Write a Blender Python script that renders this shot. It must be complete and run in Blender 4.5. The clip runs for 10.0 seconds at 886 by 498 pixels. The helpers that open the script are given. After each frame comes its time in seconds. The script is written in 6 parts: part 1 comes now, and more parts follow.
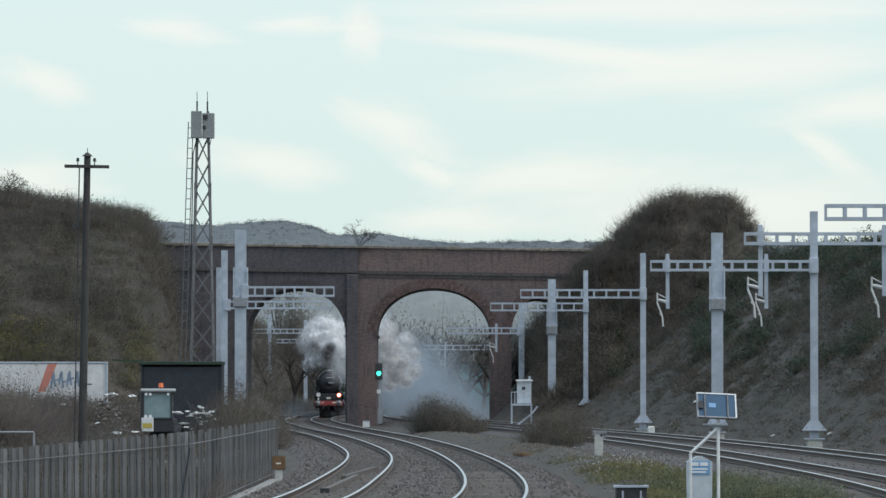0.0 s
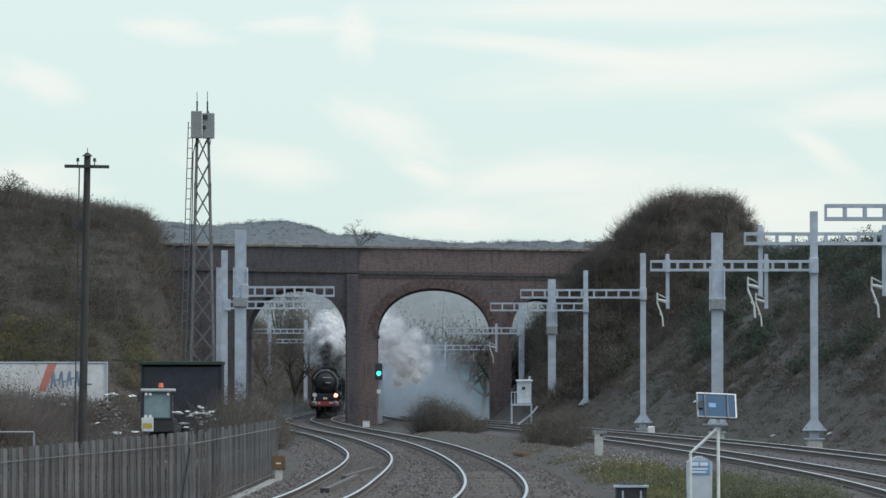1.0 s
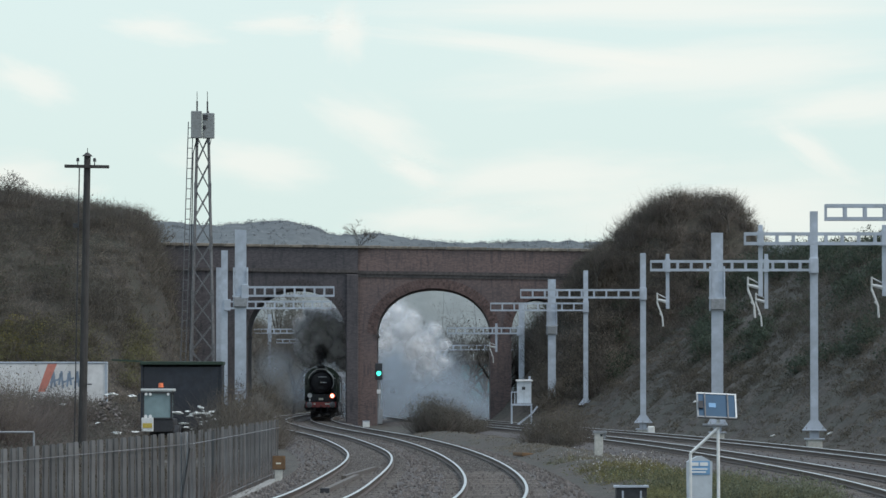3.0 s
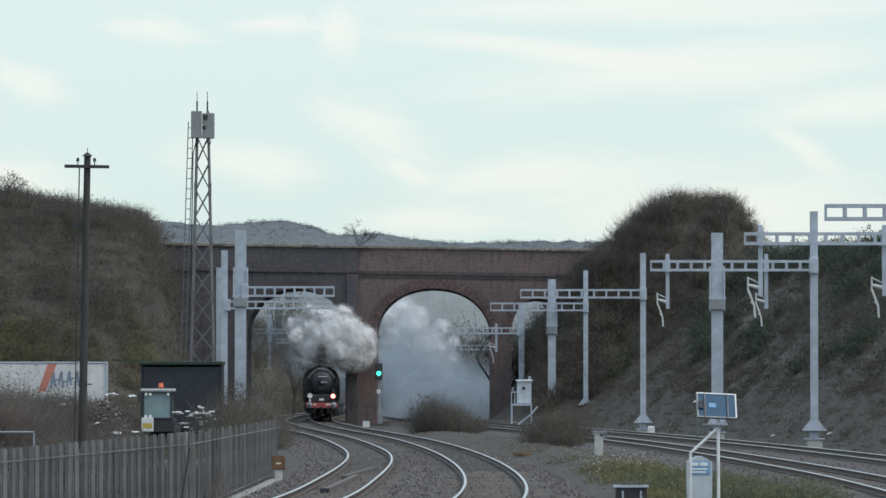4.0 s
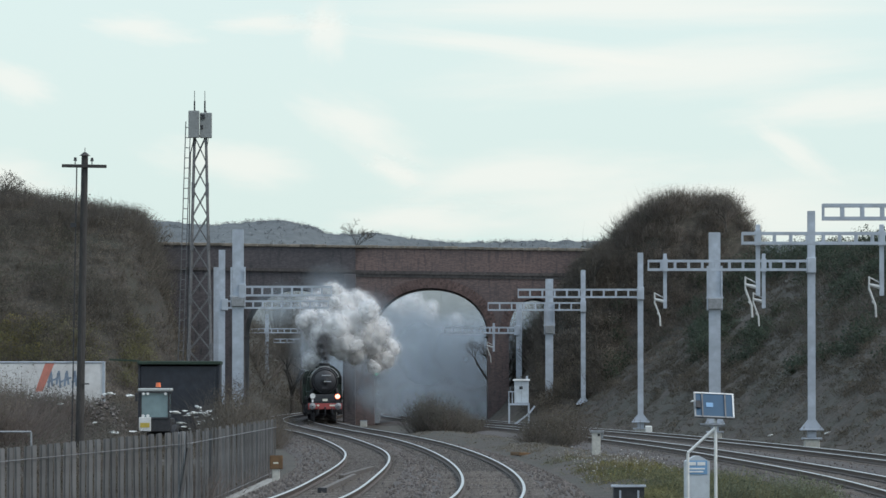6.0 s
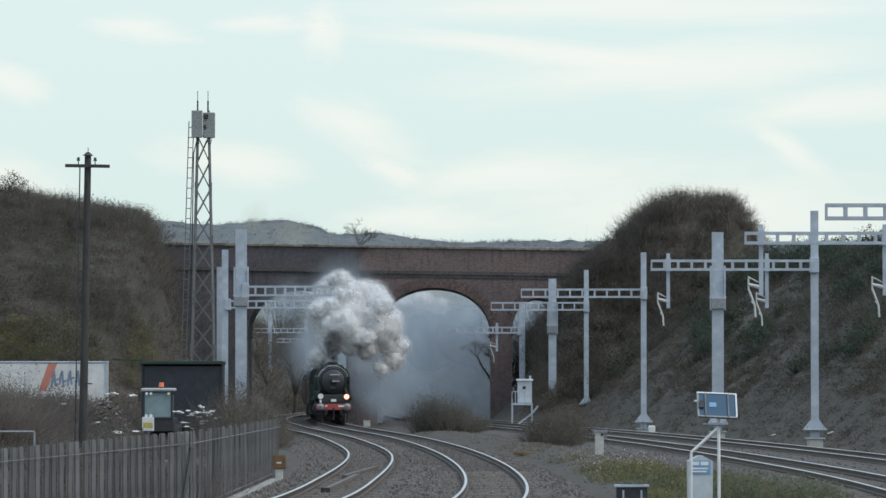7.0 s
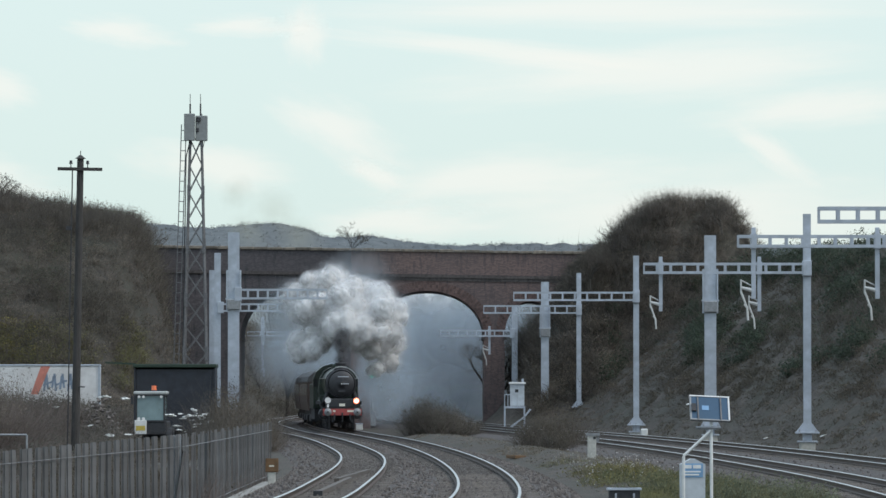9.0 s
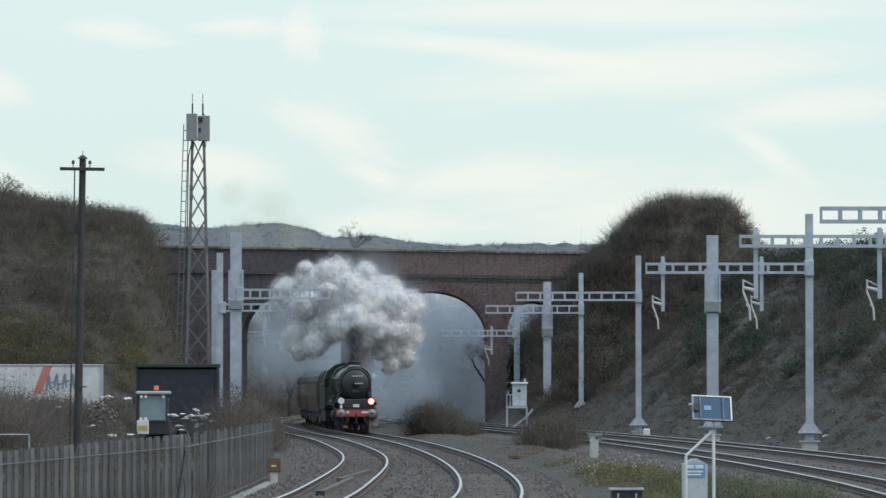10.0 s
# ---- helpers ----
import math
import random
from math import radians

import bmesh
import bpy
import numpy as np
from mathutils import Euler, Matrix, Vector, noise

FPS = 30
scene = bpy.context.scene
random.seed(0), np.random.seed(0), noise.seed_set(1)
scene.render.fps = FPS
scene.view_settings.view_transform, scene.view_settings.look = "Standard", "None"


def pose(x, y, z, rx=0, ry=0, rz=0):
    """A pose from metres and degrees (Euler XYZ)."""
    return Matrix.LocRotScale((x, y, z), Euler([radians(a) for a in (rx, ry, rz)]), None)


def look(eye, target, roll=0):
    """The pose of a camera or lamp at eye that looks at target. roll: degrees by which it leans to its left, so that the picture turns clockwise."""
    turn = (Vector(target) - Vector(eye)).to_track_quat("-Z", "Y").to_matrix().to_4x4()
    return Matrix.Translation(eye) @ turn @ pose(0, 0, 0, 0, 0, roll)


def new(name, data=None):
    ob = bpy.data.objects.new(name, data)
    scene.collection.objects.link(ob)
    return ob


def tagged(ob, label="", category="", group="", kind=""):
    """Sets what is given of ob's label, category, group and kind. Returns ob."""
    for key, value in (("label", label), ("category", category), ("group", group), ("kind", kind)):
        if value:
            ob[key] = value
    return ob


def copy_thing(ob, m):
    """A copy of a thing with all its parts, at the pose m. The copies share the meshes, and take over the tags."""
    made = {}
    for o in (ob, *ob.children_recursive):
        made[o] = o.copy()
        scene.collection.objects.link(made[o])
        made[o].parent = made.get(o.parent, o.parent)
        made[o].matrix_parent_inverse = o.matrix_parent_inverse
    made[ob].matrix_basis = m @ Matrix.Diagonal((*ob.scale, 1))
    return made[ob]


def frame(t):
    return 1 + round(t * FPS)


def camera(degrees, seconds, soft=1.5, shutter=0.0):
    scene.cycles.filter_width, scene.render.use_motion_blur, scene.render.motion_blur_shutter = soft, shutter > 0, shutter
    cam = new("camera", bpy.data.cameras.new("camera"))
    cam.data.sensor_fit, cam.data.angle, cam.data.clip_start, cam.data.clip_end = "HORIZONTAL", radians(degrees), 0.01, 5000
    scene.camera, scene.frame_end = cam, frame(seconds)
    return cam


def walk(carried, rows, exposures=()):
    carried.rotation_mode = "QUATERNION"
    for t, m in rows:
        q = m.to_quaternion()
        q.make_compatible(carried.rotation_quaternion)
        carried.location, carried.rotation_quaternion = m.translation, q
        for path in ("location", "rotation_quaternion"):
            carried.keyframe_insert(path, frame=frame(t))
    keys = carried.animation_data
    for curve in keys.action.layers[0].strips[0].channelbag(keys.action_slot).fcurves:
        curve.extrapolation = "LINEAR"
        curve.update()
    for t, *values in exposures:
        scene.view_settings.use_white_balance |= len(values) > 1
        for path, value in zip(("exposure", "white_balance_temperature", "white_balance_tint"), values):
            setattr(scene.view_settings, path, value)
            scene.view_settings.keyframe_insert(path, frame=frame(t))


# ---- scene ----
EYE = (0.0, 0.0, 2.39)
FAR = 8000.0
SHAKE = [(0.0, 0, 0), (2.5, 0, 0), (4.0, 0, 0), (4.5, -1.5, 0), (5.0, -2.6, 0.8), (5.5, -6.5, 0), (7.0, 1.0, -1.0), (7.5, -6.5, 1.7),
         (8.0, -11.0, 1.4), (8.5, -11.0, 3.0), (9.0, -12.2, 4.6), (9.5, -11.6, 4.8), (10.0, -8.2, 4.5)]
cam = camera(11.19, 10.0)
walk(cam, [(t, look(EYE, (-a * 0.0125, 100, EYE[2] + (244 + b) * 0.0125))) for t, a, b in SHAKE], [(0.0, 0.0), (10.0, 0.0)])

scene.cycles.transparent_max_bounces = 64

# ---- sky and light: a bright, thinly overcast winter day, the sun low behind the bridge ----
SUN_EL, SUN_AZ = radians(48), radians(112)
world = bpy.data.worlds.new("sky")
scene.world = world
world.use_nodes = True
nt = world.node_tree
bg = nt.nodes["Background"]
sky = nt.nodes.new("ShaderNodeTexSky")
sky.sky_type, sky.sun_disc, sky.sun_elevation, sky.sun_rotation = "NISHITA", False, SUN_EL, SUN_AZ
sky.dust_density, sky.air_density = 2.0, 1.0
haze = nt.nodes.new("ShaderNodeMix")
haze.data_type = "RGBA"
haze.inputs[0].default_value = 0.86
# the veil of cloud: pale and warm-white low down, bluer overhead
way, deep, veil = nt.nodes.new("ShaderNodeTexCoord"), nt.nodes.new("ShaderNodeSeparateXYZ"), nt.nodes.new("ShaderNodeValToRGB")
nt.links.new(way.outputs["Generated"], deep.inputs[0])
nt.links.new(deep.outputs[2], veil.inputs[0])
veil.color_ramp.elements[0].position, veil.color_ramp.elements[0].color = 0.03, (0.69, 0.83, 0.802, 1)
veil.color_ramp.elements[1].position, veil.color_ramp.elements[1].color = 0.45, (0.74, 0.93, 1.15, 1)
veil.color_ramp.elements.new(0.1).color = (0.71, 0.85, 0.84, 1)
gain = nt.nodes.new("ShaderNodeVectorMath")
gain.operation = "SCALE"
gain.inputs["Scale"].default_value = 10.0
nt.links.new(veil.outputs[0], gain.inputs[0])
nt.links.new(gain.outputs[0], haze.inputs[7])
nt.links.new(sky.outputs[0], haze.inputs[6])
nt.links.new(haze.outputs[2], bg.inputs[0])
bg.inputs[1].default_value = 0.112
sun = new("sun", bpy.data.lights.new("sun", "SUN"))
sun.data.energy, sun.data.angle, sun.data.color = 1.7, radians(16), (1.0, 0.95, 0.88)
sun.matrix_world = look((0, 0, 0), (-math.sin(SUN_AZ) * math.cos(SUN_EL), -math.cos(SUN_AZ) * math.cos(SUN_EL), -math.sin(SUN_EL)))

# ---- materials ----


def mat(name, base, rough=0.8, vary=0.35, grain=6.0, patch=0.4, bump=0.0, metal=0.0, tint=None, amount=0.5, per_object=0.0, islands=0.0, stretch=(1, 1, 1)):
    """A node material: base colour varied by a fine grain and by wide patches towards tint."""
    m = bpy.data.materials.new(name)
    m.use_nodes = True
    n, l = m.node_tree.nodes, m.node_tree.links
    out = n["Principled BSDF"]
    out.inputs["Roughness"].default_value, out.inputs["Metallic"].default_value = rough, metal
    co = n.new("ShaderNodeTexCoord")
    mp = n.new("ShaderNodeMapping")
    mp.inputs["Scale"].default_value = stretch
    l.new(co.outputs["Object"], mp.inputs[0])
    fine, wide = n.new("ShaderNodeTexNoise"), n.new("ShaderNodeTexNoise")
    fine.inputs["Scale"].default_value, fine.inputs["Detail"].default_value = grain, 6
    wide.inputs["Scale"].default_value, wide.inputs["Detail"].default_value = patch, 4
    l.new(mp.outputs[0], fine.inputs["Vector"])
    l.new(mp.outputs[0], wide.inputs["Vector"])
    r1, r2 = n.new("ShaderNodeValToRGB"), n.new("ShaderNodeValToRGB")
    lo, hi = 1 - vary, 1 + vary
    r1.color_ramp.elements[0].position, r1.color_ramp.elements[1].position = 0.3, 0.7
    r1.color_ramp.elements[0].color = (*[c * lo for c in base], 1)
    r1.color_ramp.elements[1].color = (*[min(1, c * hi) for c in base], 1)
    r2.color_ramp.elements[0].position, r2.color_ramp.elements[1].position = 0.38, 0.66
    l.new(fine.outputs[0], r1.inputs[0])
    l.new(wide.outputs[0], r2.inputs[0])
    mx = n.new("ShaderNodeMix")
    mx.data_type = "RGBA"
    mx.inputs[7].default_value = (*(tint or [c * 0.6 for c in base]), 1)
    sc = n.new("ShaderNodeMath")
    sc.operation = "MULTIPLY"
    sc.inputs[1].default_value = amount
    l.new(r2.outputs[0], sc.inputs[0])
    l.new(sc.outputs[0], mx.inputs[0])
    l.new(r1.outputs[0], mx.inputs[6])
    last = mx.outputs[2]
    for kind, amt, sock in (("ShaderNodeObjectInfo", per_object, "Random"), ("ShaderNodeNewGeometry", islands, "Random Per Island")):
        if amt:
            info, rng, hsv = n.new(kind), n.new("ShaderNodeMapRange"), n.new("ShaderNodeHueSaturation")
            rng.inputs[3].default_value, rng.inputs[4].default_value = 1 - amt, 1 + amt
            l.new(info.outputs[sock], rng.inputs[0])
            l.new(rng.outputs[0], hsv.inputs["Value"])
            l.new(last, hsv.inputs["Color"])
            last = hsv.outputs[0]
    l.new(last, out.inputs["Base Color"])
    if bump:
        b = n.new("ShaderNodeBump")
        b.inputs["Strength"].default_value, b.inputs["Distance"].default_value = 0.6, bump
        l.new(fine.outputs[0], b.inputs["Height"])
        l.new(b.outputs[0], out.inputs["Normal"])
    return m


def glow(name, color, power):
    m = bpy.data.materials.new(name)
    m.use_nodes = True
    out = m.node_tree.nodes["Principled BSDF"]
    out.inputs["Base Color"].default_value = (*color, 1)
    out.inputs["Emission Color"].default_value, out.inputs["Emission Strength"].default_value = (*color, 1), power
    return m


M = {}
M["ground"] = mat("dead_grass_and_soil", (0.056, 0.046, 0.037), 0.95, 0.65, 3.2, 0.3, 0.12, tint=(0.042, 0.041, 0.03), amount=0.9)
M["ballast"] = mat("ballast", (0.064, 0.056, 0.052), 0.9, 0.6, 14.0, 0.3, 0.05, tint=(0.07, 0.055, 0.047), amount=0.8)
M["stone"] = mat("ballast_stone", (0.108, 0.097, 0.092), 0.85, 0.4, 20.0, 1.0, tint=(0.088, 0.074, 0.062), islands=0.5)
M["sleeper"] = mat("sleeper", (0.095, 0.084, 0.076), 0.85, 0.3, 9.0, 1.0, tint=(0.09, 0.07, 0.05), per_object=0.2)
M["rust"] = mat("rusty_rail", (0.075, 0.052, 0.04), 0.75, 0.3, 20.0, 1.0, tint=(0.05, 0.045, 0.04))
M["head"] = mat("polished_rail_head", (0.52, 0.52, 0.53), 0.33, 0.1, 30.0, 1.0, metal=1.0, tint=(0.45, 0.44, 0.43))
M["coping"] = mat("weathered_coping", (0.21, 0.18, 0.145), 0.9, 0.35, 4.0, 0.6, 0.02, tint=(0.1, 0.09, 0.075), per_object=0.25)
M["galv"] = mat("galvanised_steel", (0.45, 0.49, 0.55), 0.5, 0.16, 3.0, 0.8, metal=0.35, tint=(0.33, 0.355, 0.39), amount=0.6)
M["galv_dull"] = mat("dull_galvanised_steel", (0.3, 0.31, 0.32), 0.6, 0.2, 10.0, 0.8, metal=0.4, tint=(0.2, 0.2, 0.2))
M["white"] = mat("chalky_white_paint", (0.72, 0.73, 0.71), 0.6, 0.12, 6.0, 0.8, tint=(0.5, 0.49, 0.45))
M["concrete"] = mat("pale_concrete", (0.48, 0.47, 0.43), 0.9, 0.2, 10.0, 1.0, 0.01, tint=(0.3, 0.29, 0.25))
M["insulator"] = mat("glazed_insulator", (0.55, 0.55, 0.53), 0.3, 0.1, 20.0, 1.0)
M["wood"] = mat("creosoted_timber", (0.05, 0.046, 0.043), 0.85, 0.4, 6.0, 1.0, 0.01, stretch=(6, 6, 0.6))
M["black"] = mat("black_paint", (0.026, 0.027, 0.031), 0.6, 0.4, 8.0, 1.0, tint=(0.042, 0.04, 0.042))
M["loco_green"] = mat("dark_green_enamel", (0.022, 0.04, 0.032), 0.3, 0.2, 5.0, 0.7, tint=(0.02, 0.03, 0.022))
M["red"] = mat("buffer_beam_red", (0.38, 0.07, 0.065), 0.45, 0.15, 8.0, 1.0)
M["steel"] = mat("bright_steel", (0.6, 0.6, 0.6), 0.3, 0.15, 15.0, 1.0, metal=0.9)
M["maroon"] = mat("carriage_brown", (0.058, 0.04, 0.034), 0.35, 0.2, 4.0, 0.6, tint=(0.045, 0.034, 0.03))
M["cream"] = mat("carriage_cream", (0.11, 0.08, 0.065), 0.35, 0.15, 4.0, 0.6, tint=(0.085, 0.062, 0.052))
M["roof"] = mat("sooty_grey_roof", (0.07, 0.07, 0.072), 0.7, 0.3, 3.0, 0.5)
M["glass"] = mat("dark_window_glass", (0.02, 0.025, 0.03), 0.08, 0.1, 2.0, 0.5)
M["lamp_on"] = glow("headlight_core", (1.0, 0.8, 0.66), 5.0)
M["lamp_bloom"] = glow("headlight_reflector", (1.0, 0.22, 0.12), 2.2)
M["green_on"] = glow("green_aspect_glow", (0.08, 1.0, 0.72), 1.6)
M["white_disc"] = mat("white_enamel", (0.8, 0.8, 0.78), 0.4, 0.05, 6.0, 1.0)
M["bars"] = mat("pale_lettering", (0.75, 0.73, 0.62), 0.5, 0.05)



def brickwork(name, a, b, joint, soot):
    """Coursed brickwork at true size on the faces that look along y, with soot in wide streaks."""
    m = mat(name, a, 0.9, 0.3, 7.0, 0.2, 0.01, tint=soot, amount=0.95)
    n, l = m.node_tree.nodes, m.node_tree.links
    out = n["Principled BSDF"]
    old = out.inputs["Base Color"].links[0].from_socket
    co, sp, cb, br = n.new("ShaderNodeTexCoord"), n.new("ShaderNodeSeparateXYZ"), n.new("ShaderNodeCombineXYZ"), n.new("ShaderNodeTexBrick")
    l.new(co.outputs["Object"], sp.inputs[0])
    ad = n.new("ShaderNodeMath")
    l.new(sp.outputs[0], ad.inputs[0])
    l.new(sp.outputs[1], ad.inputs[1])
    l.new(ad.outputs[0], cb.inputs[0])
    l.new(sp.outputs[2], cb.inputs[1])
    l.new(cb.outputs[0], br.inputs["Vector"])
    br.inputs["Scale"].default_value = 1.0
    br.inputs["Brick Width"].default_value, br.inputs["Row Height"].default_value, br.inputs["Mortar Size"].default_value = 0.225, 0.075, 0.01
    br.inputs["Color1"].default_value, br.inputs["Color2"].default_value, br.inputs["Mortar"].default_value = (*[c * 1.5 for c in b], 1), (*[c * 0.55 for c in b], 1), (*joint, 1)
    mx = n.new("ShaderNodeMix")
    mx.data_type = "RGBA"
    mx.inputs[0].default_value = 0.45
    l.new(old, mx.inputs[6])
    l.new(br.outputs["Color"], mx.inputs[7])
    # run-down streaks
    mp, nz, rp, m2 = n.new("ShaderNodeMapping"), n.new("ShaderNodeTexNoise"), n.new("ShaderNodeValToRGB"), n.new("ShaderNodeMix")
    mp.inputs["Scale"].default_value = (0.8, 0.8, 0.14)
    l.new(co.outputs["Object"], mp.inputs[0])
    l.new(mp.outputs[0], nz.inputs["Vector"])
    nz.inputs["Detail"].default_value = 5
    rp.color_ramp.elements[0].position, rp.color_ramp.elements[1].position = 0.52, 0.78
    l.new(nz.outputs[0], rp.inputs[0])
    m2.data_type = "RGBA"
    m2.inputs[7].default_value = (*[c * 0.75 for c in soot], 1)
    l.new(rp.outputs[0], m2.inputs[0])
    l.new(mx.outputs[2], m2.inputs[6])
    l.new(m2.outputs[2], out.inputs["Base Color"])
    return m


M["brickwork"] = brickwork("brickwork_red", (0.155, 0.11, 0.102), (0.172, 0.108, 0.094), (0.148, 0.134, 0.128), (0.084, 0.075, 0.079))
M["brickwork_dark"] = brickwork("brickwork_sooty", (0.092, 0.081, 0.086), (0.1, 0.084, 0.085), (0.092, 0.088, 0.09), (0.054, 0.052, 0.059))
M["ring"] = mat("arch_brick", (0.13, 0.085, 0.076), 0.9, 0.3, 9.0, 0.5, tint=(0.09, 0.062, 0.058), islands=0.35)
M["ring_dark"] = mat("sooty_arch_brick", (0.075, 0.065, 0.066), 0.9, 0.3, 9.0, 0.5, islands=0.3)
M["coping_dark"] = mat("sooty_stone_course", (0.085, 0.074, 0.07), 0.9, 0.4, 5.0, 0.5, tint=(0.055, 0.048, 0.048))
M["twig"] = mat("bare_twigs", (0.165, 0.147, 0.128), 0.9, 0.35, 1.0, 0.16, tint=(0.095, 0.086, 0.075), amount=0.8, islands=0.12)
M["twig_red"] = mat("bramble_stems", (0.19, 0.163, 0.148), 0.9, 0.35, 1.0, 0.25, tint=(0.12, 0.104, 0.095), islands=0.12)
M["leaf_brown"] = mat("dead_leaves", (0.142, 0.12, 0.094), 0.85, 0.4, 0.8, 0.16, tint=(0.088, 0.083, 0.064), amount=0.95, islands=0.15)
M["leaf_russet"] = mat("pale_russet_leaves", (0.225, 0.195, 0.158), 0.85, 0.35, 0.8, 0.16, tint=(0.15, 0.138, 0.108), amount=0.9, islands=0.15)
# bark greyed so that the haze of distance sits in its base colour
M["hazy_bark"] = mat("haze_tinted_bark", (0.15, 0.15, 0.15), 0.95, 0.2, 1.0, 0.2)
M["leaf_green"] = mat("evergreen_leaves", (0.085, 0.105, 0.07), 0.7, 0.35, 0.8, 0.2, tint=(0.085, 0.08, 0.052), islands=0.25)
M["leaf_ivy"] = mat("dark_ivy_leaves", (0.07, 0.09, 0.066), 0.6, 0.35, 0.8, 0.25, tint=(0.05, 0.06, 0.035), islands=0.3)
M["leaf_olive"] = mat("olive_willow_leaves", (0.21, 0.205, 0.095), 0.75, 0.35, 0.8, 0.3, tint=(0.14, 0.128, 0.075), islands=0.25)
M["leaf_yellow"] = mat("yellowing_leaves", (0.24, 0.21, 0.075), 0.7, 0.4, 0.8, 0.5, tint=(0.09, 0.085, 0.035), islands=0.5)
M["leaf_dark"] = mat("dull_dark_leaves", (0.15, 0.14, 0.118), 0.8, 0.4, 0.8, 0.3, tint=(0.09, 0.082, 0.07), islands=0.15)
M["herb"] = mat("green_weeds", (0.155, 0.17, 0.1), 0.7, 0.4, 0.8, 0.5, tint=(0.075, 0.075, 0.045), islands=0.5)
M["grass"] = mat("winter_grass", (0.2, 0.185, 0.1), 0.85, 0.4, 0.8, 0.3, tint=(0.13, 0.15, 0.065), islands=0.5)
M["straw"] = mat("bleached_straw", (0.27, 0.23, 0.17), 0.85, 0.3, 0.8, 0.3, tint=(0.17, 0.145, 0.105), islands=0.4)
M["seed"] = mat("white_seed_heads", (0.6, 0.58, 0.53), 0.9, 0.2, islands=0.3)
M["trunk"] = mat("bare_bark", (0.07, 0.06, 0.05), 0.9, 0.3, 4.0, 0.5)



def thin(m, share=0.5):
    """Let thin leaves and shoots pass light through as well as scatter it back."""
    n, l = m.node_tree.nodes, m.node_tree.links
    front, back, mx = n["Principled BSDF"], n.new("ShaderNodeBsdfTranslucent"), n.new("ShaderNodeMixShader")
    l.new(front.inputs["Base Color"].links[0].from_socket, back.inputs[0])
    front.inputs["Specular IOR Level"].default_value = 0.15
    mx.inputs[0].default_value = share
    l.new(front.outputs[0], mx.inputs[1])
    l.new(back.outputs[0], mx.inputs[2])
    l.new(mx.outputs[0], n["Material Output"].inputs[0])


for k in ("twig", "twig_red", "leaf_brown", "leaf_russet", "leaf_green", "leaf_ivy", "leaf_olive", "leaf_yellow", "leaf_dark", "herb", "grass", "straw", "seed"):
    thin(M[k])

# ---- mesh helpers ----


def part(name, bm, material, parent=None, label="", smooth=False):
    """Link a bmesh as one mesh object, under a thing or a part."""
    me = bpy.data.meshes.new(name)
    bm.to_mesh(me)
    bm.free()
    if smooth:
        me.shade_smooth()
    for m in material if isinstance(material, list) else [material]:
        me.materials.append(m)
    ob = new(name, me)
    ob.parent = parent
    if label:
        tagged(ob, label)
    return ob


def thing(name, label, category, m=None, group="", kind=""):
    ob = new(name)
    ob.empty_display_size = 0.2
    if m is not None:
        ob.matrix_world = m
    return tagged(ob, label, category, group, kind)


def raw(name, verts, faces, material, parent=None, label="", smooth=False):
    me = bpy.data.meshes.new(name)
    me.from_pydata(verts, [], faces)
    if smooth:
        me.shade_smooth()
    me.materials.append(material)
    ob = new(name, me)
    ob.parent = parent
    if label:
        tagged(ob, label)
    return ob


def box(bm, x0, x1, y0, y1, z0, z1, bevel=0.0, turn=None):
    g = bmesh.ops.create_cube(bm, size=1.0)["verts"]
    for v in g:
        v.co = Vector(((x0 + x1) / 2 + v.co.x * (x1 - x0), (y0 + y1) / 2 + v.co.y * (y1 - y0), (z0 + z1) / 2 + v.co.z * (z1 - z0)))
    if bevel:
        es = list({e for v in g for e in v.link_edges})
        g = bmesh.ops.bevel(bm, geom=es, offset=bevel, segments=1, affect="EDGES")["verts"]
    if turn is not None:
        bmesh.ops.transform(bm, matrix=turn, verts=list(g))
    return bm


def rod(bm, a, b, r0, r1=None, seg=8):
    a, b = Vector(a), Vector(b)
    d = b - a
    m = Matrix.Translation((a + b) / 2) @ d.to_track_quat("Z", "Y").to_matrix().to_4x4()
    bmesh.ops.create_cone(bm, cap_ends=True, segments=seg, radius1=r0, radius2=r0 if r1 is None else r1, depth=d.length, matrix=m)
    return bm


def bar(bm, a, b, w, h=None):
    """A square bar from a to b."""
    a, b = Vector(a), Vector(b)
    d = b - a
    m = Matrix.Translation((a + b) / 2) @ d.to_track_quat("Z", "Y").to_matrix().to_4x4() @ Matrix.Diagonal((w, h or w, d.length, 1))
    bmesh.ops.create_cube(bm, size=1.0, matrix=m)
    return bm


def B():
    return bmesh.new()


def spline(knots):
    """A natural cubic curve through (distance, offset) pairs."""
    x, y = np.array([k[0] for k in knots], float), np.array([k[1] for k in knots], float)
    n, h = len(x), np.diff(x)
    a, r = np.eye(n), np.zeros(n)
    for i in range(1, n - 1):
        a[i, i - 1:i + 2] = h[i - 1], 2 * (h[i - 1] + h[i]), h[i]
        r[i] = 6 * ((y[i + 1] - y[i]) / h[i] - (y[i] - y[i - 1]) / h[i - 1])
    m = np.linalg.solve(a, r)

    def f(q):
        q = np.asarray(q, float)
        i = np.clip(np.searchsorted(x, q) - 1, 0, n - 2)
        u, v = q - x[i], x[i + 1] - q
        return (m[i] * v ** 3 + m[i + 1] * u ** 3) / (6 * h[i]) + (y[i] / h[i] - m[i] * h[i] / 6) * v + (y[i + 1] / h[i] - m[i + 1] * h[i] / 6) * u
    return f


